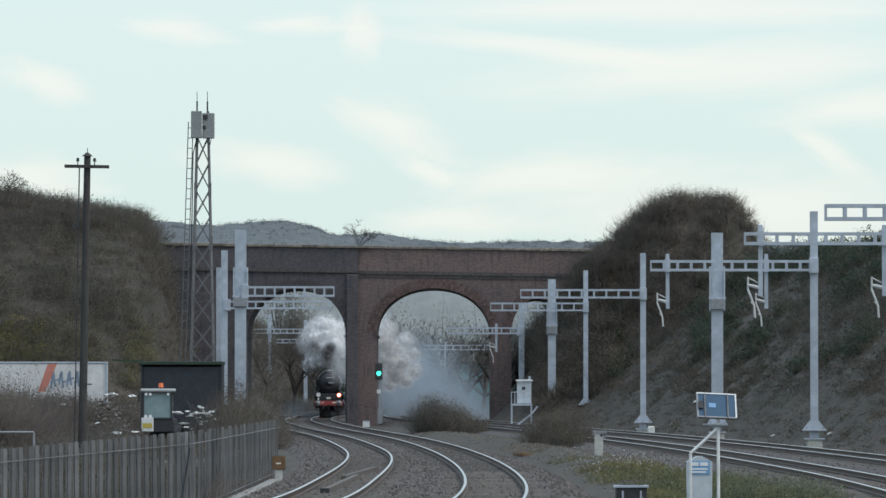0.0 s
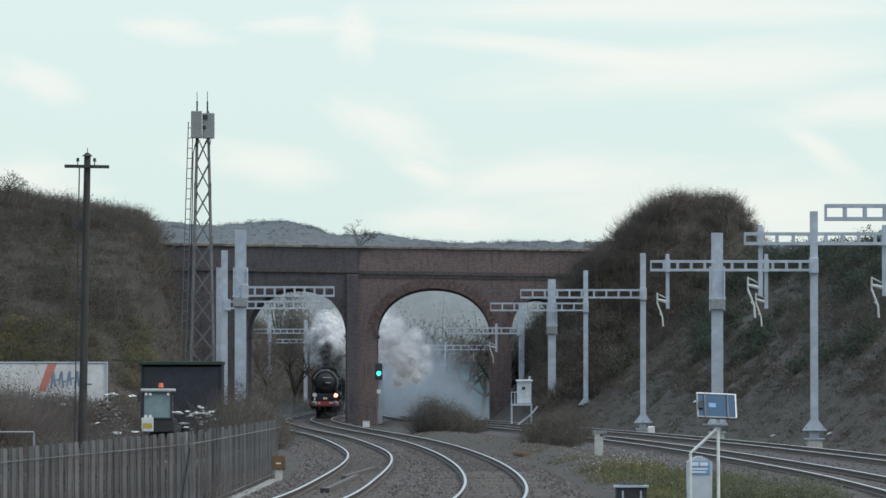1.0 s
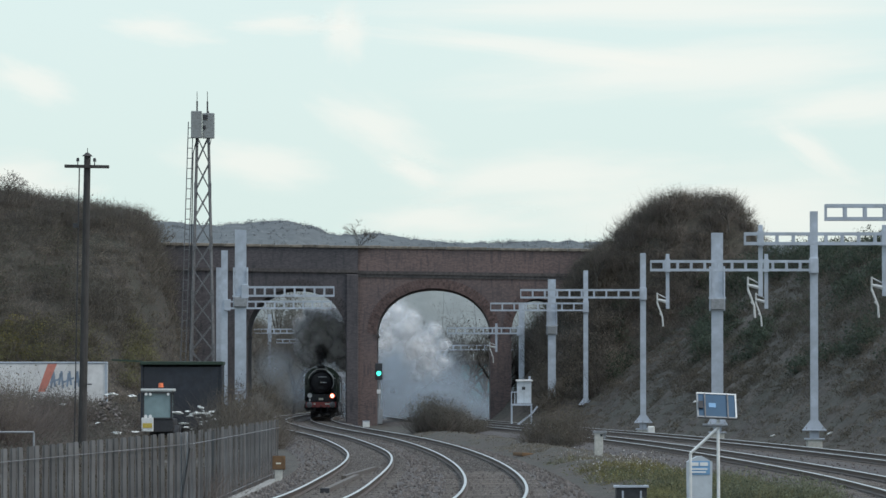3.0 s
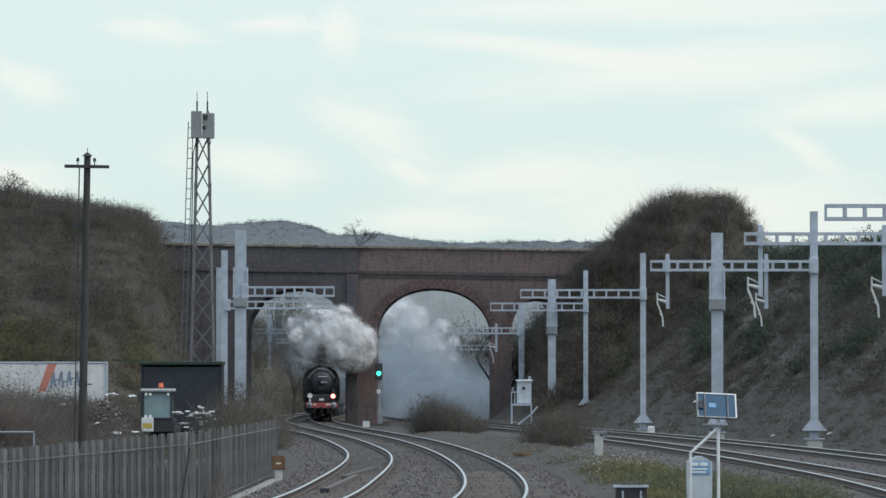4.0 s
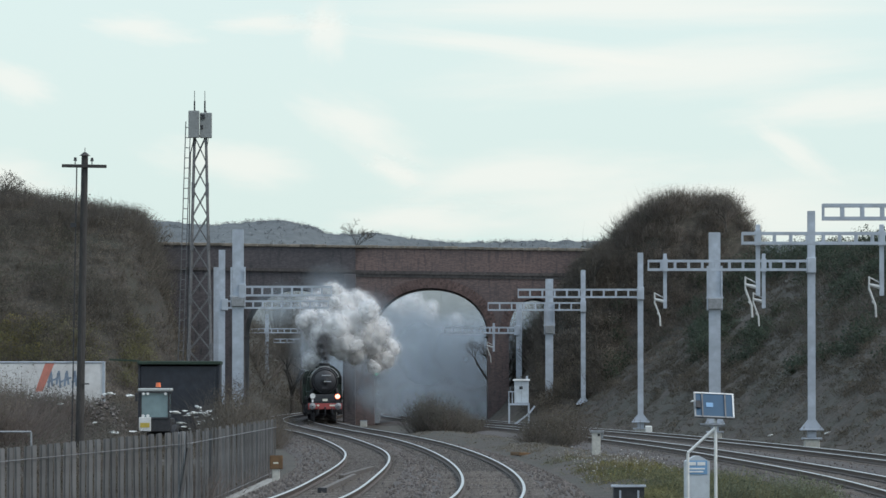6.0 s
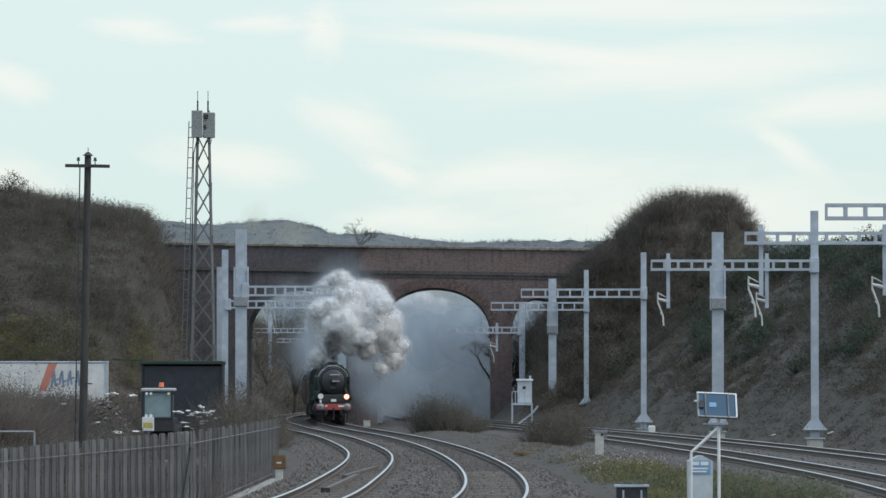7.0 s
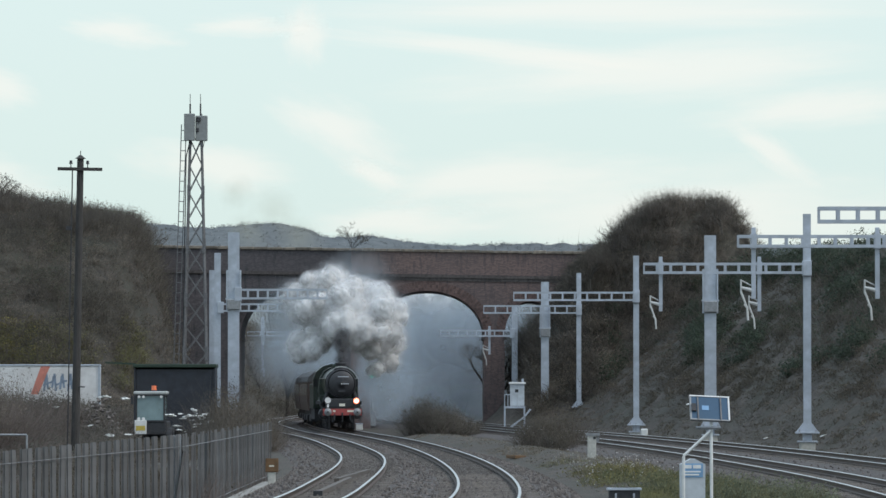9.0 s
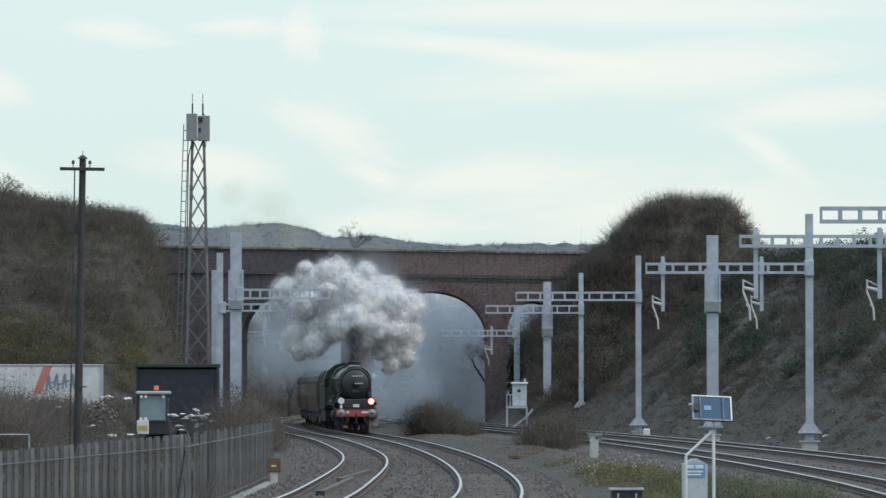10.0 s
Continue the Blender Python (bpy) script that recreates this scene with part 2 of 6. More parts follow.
# centre lines of the four tracks: distance ahead, offset to the side
UP = spline([(20, -6.0), (60, -1.6), (97, 0.96), (123, 1.33), (150, 0.95), (166, 0.5), (191, -0.5), (225, -2.45), (254, -4.6), (287, -6.76), (311, -8.05), (345, -9.25), (370, -9.35), (416, -8.6), (480, -5.2), (560, 2.0)])
DOWN = spline([(20, -10.5), (60, -5.8), (97, -2.92), (116, -2.55), (140, -2.4), (166, -2.75), (191, -3.8), (225, -5.75), (254, -7.95), (287, -10.1), (311, -11.45), (345, -12.6), (370, -12.75), (416, -12.0), (480, -8.6), (560, -1.4)])
LOOP = spline([(20, 9.0), (60, 10.2), (97, 10.9), (120, 11.1), (147, 10.6), (177, 9.6), (210, 7.9), (225, 7.0), (258, 4.6), (290, 1.9), (335, -1.9), (370, -3.9), (416, -4.2), (480, -1.0), (560, 6.0)])
MAIN = spline([(20, 13.8), (60, 15.0), (97, 15.7), (120, 15.8), (147, 15.2), (177, 14.0), (210, 12.1), (225, 11.1), (258, 8.3), (290, 5.5), (335, 1.6), (370, -0.4), (416, -0.7), (480, 2.6), (560, 9.6)])
# ---- ground: one sheet with the cutting's banks, out to the horizon ----


def fbm(x, y, s):
    return noise.fractal(Vector((x * s, y * s, 3.1)), 1.0, 2.0, 4)


def smooth(a, b, v):
    u = min(1.0, max(0.0, (v - a) / (b - a)))
    return u * u * (3 - 2 * u)


MOUND = spline([(3, 0.0), (5, 2.0), (8, 7.2), (10, 10.7), (12, 12.8), (14.3, 14.6), (17, 15.8), (19.5, 16.1), (21.5, 15.6), (22.8, 13.7), (24.5, 9.3), (27, 3.0), (30, 0.0)])


def land(x, y):
    """Height of the ground."""
    yy = min(max(y, 20.0), 560.0)
    toe = float(MAIN(yy)) + 5.0
    crest = 11.3 - 3.0 * smooth(250, 150, y)
    right = min(max(0.0, (x - toe) / 1.3), crest) + 0.05 * min(60.0, max(0.0, x - toe - 18))
    mound = float(MOUND(min(max(x, 3.0), 30.0))) * math.exp(-((y - 331) / (8 if y < 331 else 20)) ** 2)
    right = max(right, mound)
    left = 0.0
    if x < 0:
        left = (14.9 + 1.2 * smooth(-23, -32, x)) * smooth(286, 324, y) * smooth(-16.4, -22.6, x) * (1 - 0.35 * smooth(350, 380, y))
    berm = 1.1 * smooth(-16.9, -18.2, x) * smooth(228, 240, y) * smooth(268, 260, y)
    up = right + left + berm
    rough = 0.5 * fbm(x, y, 0.25) * min(1.0, up / 2) if up > 0.2 else 0.0
    between = 0.3 * smooth(2.5, 4.5, x - float(UP(yy))) * smooth(2.4, 3.6, float(LOOP(yy)) - x) if 40 < y < 300 else 0.0
    return -0.48 + up + rough + between + 0.04 * fbm(x, y, 0.6)


xs = sorted(set([-3000, -1500, -700, -300, -150, -90, -65] + [round(-50 + 0.8 * i, 2) for i in range(126)] + [52, 60, 80, 120, 250, 600, 1500, 3000]))
ys = sorted(set([-400, -100, 0, 30] + [round(50 + 2.0 * i, 2) for i in range(178)] + [420, 450, 500, 600, 800, 1200, 2000, 3500, 4900]))
verts = [(x, y, land(x, y)) for y in ys for x in xs]
w = len(xs)
faces = [(j * w + i, j * w + i + 1, (j + 1) * w + i + 1, (j + 1) * w + i) for j in range(len(ys) - 1) for i in range(w - 1)]
ground = raw("ground", verts, faces, M["ground"], smooth=True)
tagged(ground, "rough winter ground of dead grass, soil and cutting banks", "ground", kind="structure")

# ---- four curved tracks ----


def side(f, y):
    """Point and unit normal (to the right) of a centre line."""
    t = (float(f(y + 0.5)) - float(f(y - 0.5)))
    k = math.hypot(1, t)
    return float(f(y)), (1 / k, -t / k), (t / k, 1 / k)


def sweep(bm, f, off, prof, y0, y1, step=1.5, close=True):
    rows = []
    n = int((y1 - y0) / step) + 1
    for i in range(n):
        y = y0 + i * step
        x, nx, _ = side(f, y)
        rows.append([bm.verts.new((x + nx[0] * (off + px), y + nx[1] * (off + px), pz)) for px, pz in prof])
    k = len(prof)
    for a, b in zip(rows, rows[1:]):
        for i in range(k if close else k - 1):
            bm.faces.new((a[i], a[(i + 1) % k], b[(i + 1) % k], b[i]))
    return bm


FOOT = [(-0.07, -0.159), (0.07, -0.159), (0.07, -0.145), (0.012, -0.12), (0.012, -0.045), (-0.012, -0.045), (-0.012, -0.12), (-0.07, -0.145)]
CROWN = [(-0.034, -0.045), (0.034, -0.045), (0.036, -0.012), (0.026, 0.0), (-0.026, 0.0), (-0.036, -0.012)]
BED = [(-3.0, -0.75), (-2.2, -0.3), (-1.3, -0.19), (1.3, -0.19), (2.2, -0.3), (3.0, -0.75)]
SL = B()
box(SL, -1.25, 1.25, -0.13, 0.13, -0.33, -0.17, 0.02)
sleeper_me = bpy.data.meshes.new("sleeper")
SL.to_mesh(sleeper_me)
SL.free()
sleeper_me.materials.append(M["sleeper"])
for f, what, y0, near in ((UP, "track_1", 60, 92), (DOWN, "track_2", 60, 92), (LOOP, "track_3", 60, 95), (MAIN, "track_4", 60, 140)):
    tr = thing(what, "curved railway track with polished rail heads on stained ballast", "railway track", kind="structure")
    bed = part("ballast_bed", sweep(B(), f, 0.0, BED, y0, 555, 1.5, False), M["ballast"], tr, smooth=True)
    for o in (-0.7525, 0.7525):
        web = part("rail", sweep(B(), f, o, FOOT, y0, 550, 1.0), M["rust"], tr)
        crown = part("rail_head", sweep(B(), f, o, CROWN, y0, 550, 1.0), [M["head"], M["rust"]], web, "shiny worn steel running surface on a rusty head")
        for q in crown.data.polygons:
            q.material_index = int(q.index % 6 in (0, 1, 5))
    far_v, far_f = [], []
    y = y0
    count = 0
    while y < 520:
        x, nx, tx = side(f, y)
        if near <= y and count < 70:
            s = new("sleeper", sleeper_me)
            s.parent = tr
            s.matrix_world = pose(x, y, random.uniform(-0.01, 0.01), 0, 0, math.degrees(math.atan2(nx[1], nx[0])))
            count += 1
        else:
            b0 = len(far_v)
            for a in (-1.25, 1.25):
                for b in (-0.13, 0.13):
                    for c in (-0.3, -0.17):
                        far_v.append((x + nx[0] * a + tx[0] * b, y + nx[1] * a + tx[1] * b, c))
            far_f += [(b0 + 1, b0 + 3, b0 + 7, b0 + 5), (b0, b0 + 1, b0 + 5, b0 + 4), (b0 + 2, b0 + 6, b0 + 7, b0 + 3), (b0, b0 + 2, b0 + 3, b0 + 1), (b0 + 4, b0 + 5, b0 + 7, b0 + 6)]
        y += 0.65
    tagged(raw("more_sleepers", far_v, far_f, M["sleeper"], tr), kind="stuff")

# loose stones over the ballast
rng = np.random.default_rng(4)


def stones(name, spots, size, material, label):
    v, fc = [], []
    for x, y, z in spots:
        b0 = len(v)
        r = size * rng.uniform(0.6, 1.4)
        p = rng.normal(size=(5, 3))
        p /= np.linalg.norm(p, axis=1)[:, None]
        base = np.array([[1, 0, 0], [-0.5, 0.87, 0], [-0.5, -0.87, 0], [0, 0, 1], [0, 0, -0.8]]) + p * 0.35
        v += [tuple(q) for q in base * r + (x, y, z)]
        fc += [(b0, b0 + 1, b0 + 3), (b0 + 1, b0 + 2, b0 + 3), (b0 + 2, b0, b0 + 3), (b0 + 1, b0, b0 + 4), (b0 + 2, b0 + 1, b0 + 4), (b0, b0 + 2, b0 + 4)]
    return tagged(raw(name, v, fc, material), label, "ballast", kind="stuff")


spots = []
for f, n in ((UP, 9000), (DOWN, 8000), (LOOP, 4000), (MAIN, 2000)):
    for k in range(n):
        y = 85 + 150 * rng.random() ** 1.6
        o = rng.uniform(-2.9, 2.9)
        a = abs(o)
        z = -0.19 if a < 1.3 else (-0.19 - (a - 1.3) * 0.122 if a < 2.2 else -0.3 - (a - 2.2) * 0.5625)
        if a < 1.3 and rng.random() < 0.5:
            continue
        x, nx, _ = side(f, y)
        spots.append((x + nx[0] * o, y + nx[1] * o, z + 0.01))
stones("loose_ballast", spots, 0.045, M["stone"], "loose grey and brown crushed stone on the track bed")

# ---- brick road bridge over the cutting ----
YB, DEEP = 335.0, 8.6
ARCHES = [(-10.87, 3.66, 6.24, 3.4), (-0.69, 4.21, 6.28, 3.4), (7.05, 1.98, 6.3, 2.6)]
bridge = thing("bridge", "sooty red-brick road bridge of three arches across the railway", "bridge", kind="structure")


def arch_z(cx, half, spring, rise, x):
    u = (x - cx) / half
    return spring + rise * (max(0.0, 1 - abs(u) ** 2.15)) ** 0.5


def top_z(x):
    return 12.73 - 0.0146 * x


def wall_face(bm, y, y2, x0, x1, hi):
    """Spandrel wall between two planes with arched openings, as columns."""
    cols = [x0 + (x1 - x0) * i / 220 for i in range(221)]
    for cx, half, _, _ in ARCHES:
        cols += [cx - half, cx + half] + [cx + half * math.cos(math.pi * i / 24) for i in range(25)]
    cols = sorted(set(round(c, 4) for c in cols if x0 <= c <= x1))
    cols = [c for i, c in enumerate(cols) if i == 0 or c - cols[i - 1] > 1e-3]
    for a, b in zip(cols, cols[1:]):
        mid = (a + b) / 2
        lo_a = lo_b = -1.0
        for cx, half, sp, ri in ARCHES:
            if abs(mid - cx) < half:
                lo_a, lo_b = arch_z(cx, half, sp, ri, a), arch_z(cx, half, sp, ri, b)
                if a <= cx - half + 1e-3:
                    lo_a = sp
                if b >= cx + half - 1e-3:
                    lo_b = sp
        v = [bm.verts.new(p) for p in ((a, y, lo_a), (b, y, lo_b), (b, y, hi(b)), (a, y, hi(a)), (a, y2, lo_a), (b, y2, lo_b), (b, y2, hi(b)), (a, y2, hi(a)))]
        for q in ((0, 1, 2, 3), (5, 4, 7, 6), (4, 5, 1, 0), (3, 2, 6, 7)):
            bm.faces.new([v[i] for i in q])
    for cx, half, sp, ri in ARCHES:
        for e in (-half, half):
            if not x0 < cx < x1:
                continue
            v = [bm.verts.new(p) for p in ((cx + e, y, -1), (cx + e, y2, -1), (cx + e, y2, sp), (cx + e, y, sp))]
            bm.faces.new(v)
    return bm


def welded(bm):
    bmesh.ops.remove_doubles(bm, verts=bm.verts[:], dist=0.002)
    return bm


SPLIT = -6.3
part("bridge_wall", welded(wall_face(B(), YB, YB + DEEP, SPLIT, 16.0, lambda x: top_z(x) - 1.95)), M["brickwork"], bridge, "brown-red brick spandrel wall")
part("bridge_wall", welded(wall_face(B(), YB - 0.22, YB + DEEP, -25.0, SPLIT, lambda x: top_z(x) - 1.95)), M["brickwork_dark"], bridge, "soot-blackened brick spandrel wall")


def strip(x0, x1, y0, y1, lo, hi, n=40):
    """A long course that follows the fall of the parapet."""
    bm = B()
    rows = []
    for i in range(n + 1):
        x = x0 + (x1 - x0) * i / n
        t = top_z(x)
        rows.append([bm.verts.new(p) for p in ((x, y0, t + lo), (x, y1, t + lo), (x, y1, t + hi), (x, y0, t + hi))])
    for a, b in zip(rows, rows[1:]):
        for i in range(4):
            bm.faces.new((a[i], b[i], b[(i + 1) % 4], a[(i + 1) % 4]))
    bm.faces.new(rows[0])
    bm.faces.new(rows[-1][::-1])
    return bm


for y0, name in ((YB + 0.02, "parapet"), (YB + DEEP - 0.45, "parapet")):
    part(name, strip(SPLIT, 16.0, y0, y0 + 0.42, -1.95, -0.16), M["brickwork"], bridge)
    part(name, strip(-25.0, SPLIT, y0 - 0.2, y0 + 0.42, -1.95, -0.16), M["brickwork_dark"], bridge)
part("string_course", strip(SPLIT + 0.003, 16.0, YB - 0.12, YB + 0.3, -2.06, -1.82), M["coping_dark"], bridge, "projecting sooty string course")
part("string_course", strip(-25.0, SPLIT, YB - 0.36, YB + 0.3, -2.0, -1.76), M["coping_dark"], bridge)
part("lower_course", strip(SPLIT + 0.003, 16.0, YB - 0.06, YB + 0.3, -2.3, -2.07), M["coping_dark"], bridge)
part("pilaster", box(B(), -7.15, SPLIT + 0.02, YB - 0.4, YB + 0.1, -1, 10.72, 0.04), M["brickwork_dark"], bridge, "black-stained brick pilaster")
part("road_deck", box(B(), -60, 60, YB + 0.6, YB + DEEP - 0.5, 10.6, 11.2), M["coping_dark"], bridge)
# coping stones
x = -25.0
k = 0
while x < 16.0:
    L = random.uniform(0.85, 1.1)
    h = random.uniform(0.17, 0.23)
    z = top_z(x + L / 2) - 0.16
    part("coping_stone", box(B(), x + 0.01, x + L - 0.01, YB - 0.32 if x < SPLIT else YB - 0.1, YB + 0.52, z + random.uniform(-0.015, 0.0), z + h, 0.03), M["coping"], bridge)
    x += L
# arch rings of headers
for cx, half, sp, ri in ARCHES:
    yf = YB - (0.25 if cx < SPLIT else 0.03)
    n = 66 if half > 3 else 34
    pts = []
    for i in range(n + 1):
        a = math.pi * i / n
        x = cx - half * math.cos(a)
        z = sp + ri * math.sin(a) ** (2 / 2.15 * 1.0)
        pts.append((x, z))
    bm = B()
    for r in range(3):
        for i in range(n):
            (x0, z0), (x1, z1) = pts[i], pts[i + 1]
            g = 0.06
            x0, z0, x1, z1 = x0 + (x1 - x0) * g, z0 + (z1 - z0) * g, x1 - (x1 - x0) * g, z1 - (z1 - z0) * g
            nx, nz = x0 - cx, (z0 - sp + 0.6) * 1.15
            q = math.hypot(nx, nz)
            nx, nz = nx / q, nz / q
            i0, i1 = 0.02 + r * 0.24, 0.24 + r * 0.24
            f = [(x0 + nx * i0, z0 + nz * i0), (x1 + nx * i0, z1 + nz * i0), (x1 + nx * i1, z1 + nz * i1), (x0 + nx * i1, z0 + nz * i1)]
            v = [bm.verts.new((px, yf - 0.03 * (r == 0), pz)) for px, pz in f] + [bm.verts.new((px, yf + 0.1, pz)) for px, pz in f]
            for s in ((0, 3, 2, 1), (0, 1, 5, 4), (1, 2, 6, 5), (2, 3, 7, 6), (3, 0, 4, 7)):
                bm.faces.new([v[j] for j in s])
    tagged(part("arch_ring", bm, M["ring_dark"] if cx < SPLIT else M["ring"], bridge, "three courses of arch brick"), kind="stuff")
    for sx in (-1, 1):
        part("impost", box(B(), cx + sx * half - 0.09, cx + sx * half + 0.09, yf - 0.06, YB + DEEP - 0.1, sp - 0.2, sp - 0.02), M["coping_dark"], bridge)
# ---- overhead line structures ----


def mast(x, y, z0, z1, wide=0.3, label="galvanised steel overhead line mast on a bolted base", collar=False, flange=True, material="galv", group="overhead line masts"):
    t = thing("overhead_line_mast", label, "mast", pose(x, y, z0), group)
    h = z1 - z0
    bm = B()
    d = 0.3
    box(bm, -wide / 2, wide / 2, -d / 2, -d / 2 + 0.03, 0.3, h)
    box(bm, -wide / 2, wide / 2, d / 2 - 0.03, d / 2, 0.3, h)
    box(bm, -wide / 2 + 0.02, wide / 2 - 0.02, -0.12, 0.12, 0.3, h - 0.02)
    part("column", bm, M[material], t)
    if flange:
        part("foundation", box(B(), -0.34, 0.34, -0.34, 0.34, -0.9, 0.0, 0.03), M["concrete"], t, "pale concrete foundation")
        part("foot_plate", box(B(), -0.44, 0.44, -0.38, 0.38, 0.0, 0.07, 0.01), M["galv"], t)
        part("stub", box(B(), -0.2, 0.2, -0.2, 0.2, 0.07, 0.4, 0.02), M["galv"], t, "bright galvanised stub between two plates")
        part("base_plate", box(B(), -0.52, 0.52, -0.4, 0.4, 0.4, 0.47, 0.01), M["galv"], t)
        for sx in (-1, 1):
            bm = B()
            a = [bm.verts.new(p) for p in ((sx * wide / 2, -0.15, 0.47), (sx * 0.5, -0.15, 0.47), (sx * wide / 2, -0.15, 0.9), (sx * wide / 2, 0.15, 0.47), (sx * 0.5, 0.15, 0.47), (sx * wide / 2, 0.15, 0.9))]
            for q in ((0, 1, 2), (3, 5, 4), (0, 3, 4, 1), (1, 4, 5, 2)):
                bm.faces.new([a[i] for i in q])
            part("gusset", bm, M["galv"], t)
        for sx in (-0.37, 0.37):
            part("bolt", rod(B(), (sx, -0.3, 0.47), (sx, -0.3, 0.58), 0.03, seg=6), M["galv_dull"], t)
    if collar:
        part("clamp_frame", box(box(B(), -wide / 2 - 0.1, -wide / 2 - 0.02, -0.25, 0.2, collar - z0, collar - z0 + 2.3), wide / 2 + 0.02, wide / 2 + 0.1, -0.25, 0.2, collar - z0, collar - z0 + 2.3), M["galv"], t)
        part("tension_weight", box(B(), -wide / 2 - 0.06, wide / 2 + 0.06, -0.35, -0.17, collar - z0 + 0.05, collar - z0 + 0.62, 0.03), M["galv_dull"], t)
        part("cap_bracket", box(B(), -wide / 2 - 0.14, wide / 2 + 0.14, -0.3, 0.22, collar - z0 + 0.62, collar - z0 + 0.7), M["galv"], t)
    return t


def boom(x0, x1, y, z, tall=0.5, step=0.85, arms=(), bracket=0, drop=1.7, label="galvanised lattice boom reaching over the tracks"):
    """A ladder boom with top and bottom chords, uprights and hanging registration arms."""
    t = thing("overhead_line_boom", label, "lattice boom", pose(x0, y, z), "overhead line booms")
    n = max(2, round((x1 - x0) / step))
    w = x1 - x0
    for dy in (-0.2, 0.2):
        part("chord", box(B(), 0, w, dy - 0.04, dy + 0.04, -0.11, 0), M["galv"], t)
        part("chord", box(B(), 0, w, dy - 0.04, dy + 0.04, -tall, -tall + 0.11), M["galv"], t)
        for i in range(n + 1):
            u = w * i / n
            part("upright", box(B(), max(0.0, u - 0.05), min(w, u + 0.05), dy - 0.035, dy + 0.035, -tall + 0.11, -0.11), M["galv"], t)
    if bracket:
        bx = w if bracket > 0 else 0
        part("mast_bracket", box(B(), bx - 0.2, bx + 0.2, -0.26, 0.26, -tall - 0.1, 0.1, 0.02), M["galv"], t)
    for ax in arms:
        u = ax - x0
        post = part("drop_post", box(B(), u - 0.08, u + 0.08, -0.08, 0.08, -drop - tall, 0.28, 0.01), M["galv"], t)
        part("post_clamp", box(B(), u - 0.11, u + 0.11, -0.25, 0.25, -tall - 0.03, 0.05), M["galv"], t)
        part("insulator", rod(rod(B(), (u, 0, -drop - tall + 0.3), (u - 0.48, 0, -drop - tall + 0.42), 0.085, 0.05), (u - 0.1, 0, -drop - tall + 0.5), (u - 0.45, 0, -drop - tall + 0.68), 0.025), M["insulator"], t)
        part("registration_arm", rod(rod(B(), (u - 0.47, 0, -drop - tall + 0.72), (u - 0.47, 0, -drop - tall + 0.2), 0.035), (u - 0.47, 0, -drop - tall + 0.25), (u - 0.24, 0, -drop - tall - 0.35), 0.045, 0.035), M["insulator"], t)
        rod_bm = rod(rod(B(), (u - 0.24, 0, -drop - tall - 0.33), (u - 0.21, 0, -drop - tall - 0.8), 0.04), (u - 0.25, 0, -drop - tall - 0.33), (u - 0.36, 0, -drop - tall - 0.2), 0.035)
        part("steady_arm", rod_bm, M["insulator"], t)
    return t


# masts to the right of the main line
mast(16.82, 205, 0.0, 10.35, 0.34)
mast(11.9, 269, -0.15, 10.35, 0.33)
mast(10.1, 320, 0.7, 10.63, 0.33)
mast(14.25, 235, 0.0, 10.4, 0.6, "broad galvanised tensioning mast with clamped weights", collar=6.35)
mast(7.75, 322, 0.2, 10.05, 0.55, "broad galvanised tensioning mast with clamped weights", collar=6.1)
mast(5.75, 331, 0.0, 8.52, 0.42)
mast(20.3, 168, 0.3, 10.3, 0.34)
mast(18.9, 142, -0.2, 10.3, 0.34)
boom(12.0, 18.9, 142, 8.13, 0.52, 0.62, bracket=1)
boom(11.2, 20.3, 168, 8.13, 0.47, 0.62, arms=(11.8, 16.4), bracket=1, drop=1.9)
boom(9.4, 16.8, 204.9, 8.13, 0.5, 0.62, arms=(10.18, 14.65), bracket=1)
boom(4.6, 11.9, 268.9, 8.2, 0.55, 0.75, bracket=1)
boom(3.35, 10.1, 319.9, 8.35, 0.6, 0.8, bracket=1)
boom(0.3, 5.6, 330.9, 6.75, 0.5, 0.7, bracket=1, arms=(3.9,), drop=1.3)
# masts to the left of the lines
mast(-11.55, 258, -0.3, 11.35, 0.64, "broad galvanised tensioning mast with clamped weights", collar=6.9)
mast(-14.5, 300, -0.3, 11.45, 0.42)
mast(-16.3, 330, 0.0, 11.1, 0.5)
boom(-11.3, -6.2, 257.9, 8.13, 0.6, 0.55, bracket=-1)
boom(-14.3, -7.4, 299.9, 8.1, 0.55, 0.62, bracket=-1)
# beyond the bridge
mast(-19.4, 506, -0.3, 10.5, 0.4)
mast(-16.4, 540, -0.3, 10.4, 0.45)
boom(-21.8, -12.4, 505.8, 8.9, 0.55, 0.75, bracket=0)
boom(-19.2, -14.5, 520, 7.9, 0.5, 0.75)
boom(-2.0, 9.0, 420, 6.3, 0.5, 0.75, arms=(0.2,))
mast(9.0, 420, -0.3, 9.0, 0.4)
# ---- steam engine: front at local y = 0, running towards -y ----
engine = thing("steam_locomotive", "dark green steam locomotive with red buffer beam and lit headlight", "locomotive")


def ring(bm, prof, seg=28, axis_z=0.0, y_dir=True):
    """A body of revolution about the line x = 0, z = axis_z along y, from (y, r) pairs."""
    rows = [[bm.verts.new((r * math.sin(2 * math.pi * i / seg), y, axis_z + r * math.cos(2 * math.pi * i / seg))) for i in range(seg)] for y, r in prof]
    for a, b in zip(rows, rows[1:]):
        for i in range(seg):
            bm.faces.new((a[i], a[(i + 1) % seg], b[(i + 1) % seg], b[i]))
    bm.faces.new(rows[0])
    bm.faces.new(rows[-1][::-1])
    return bm


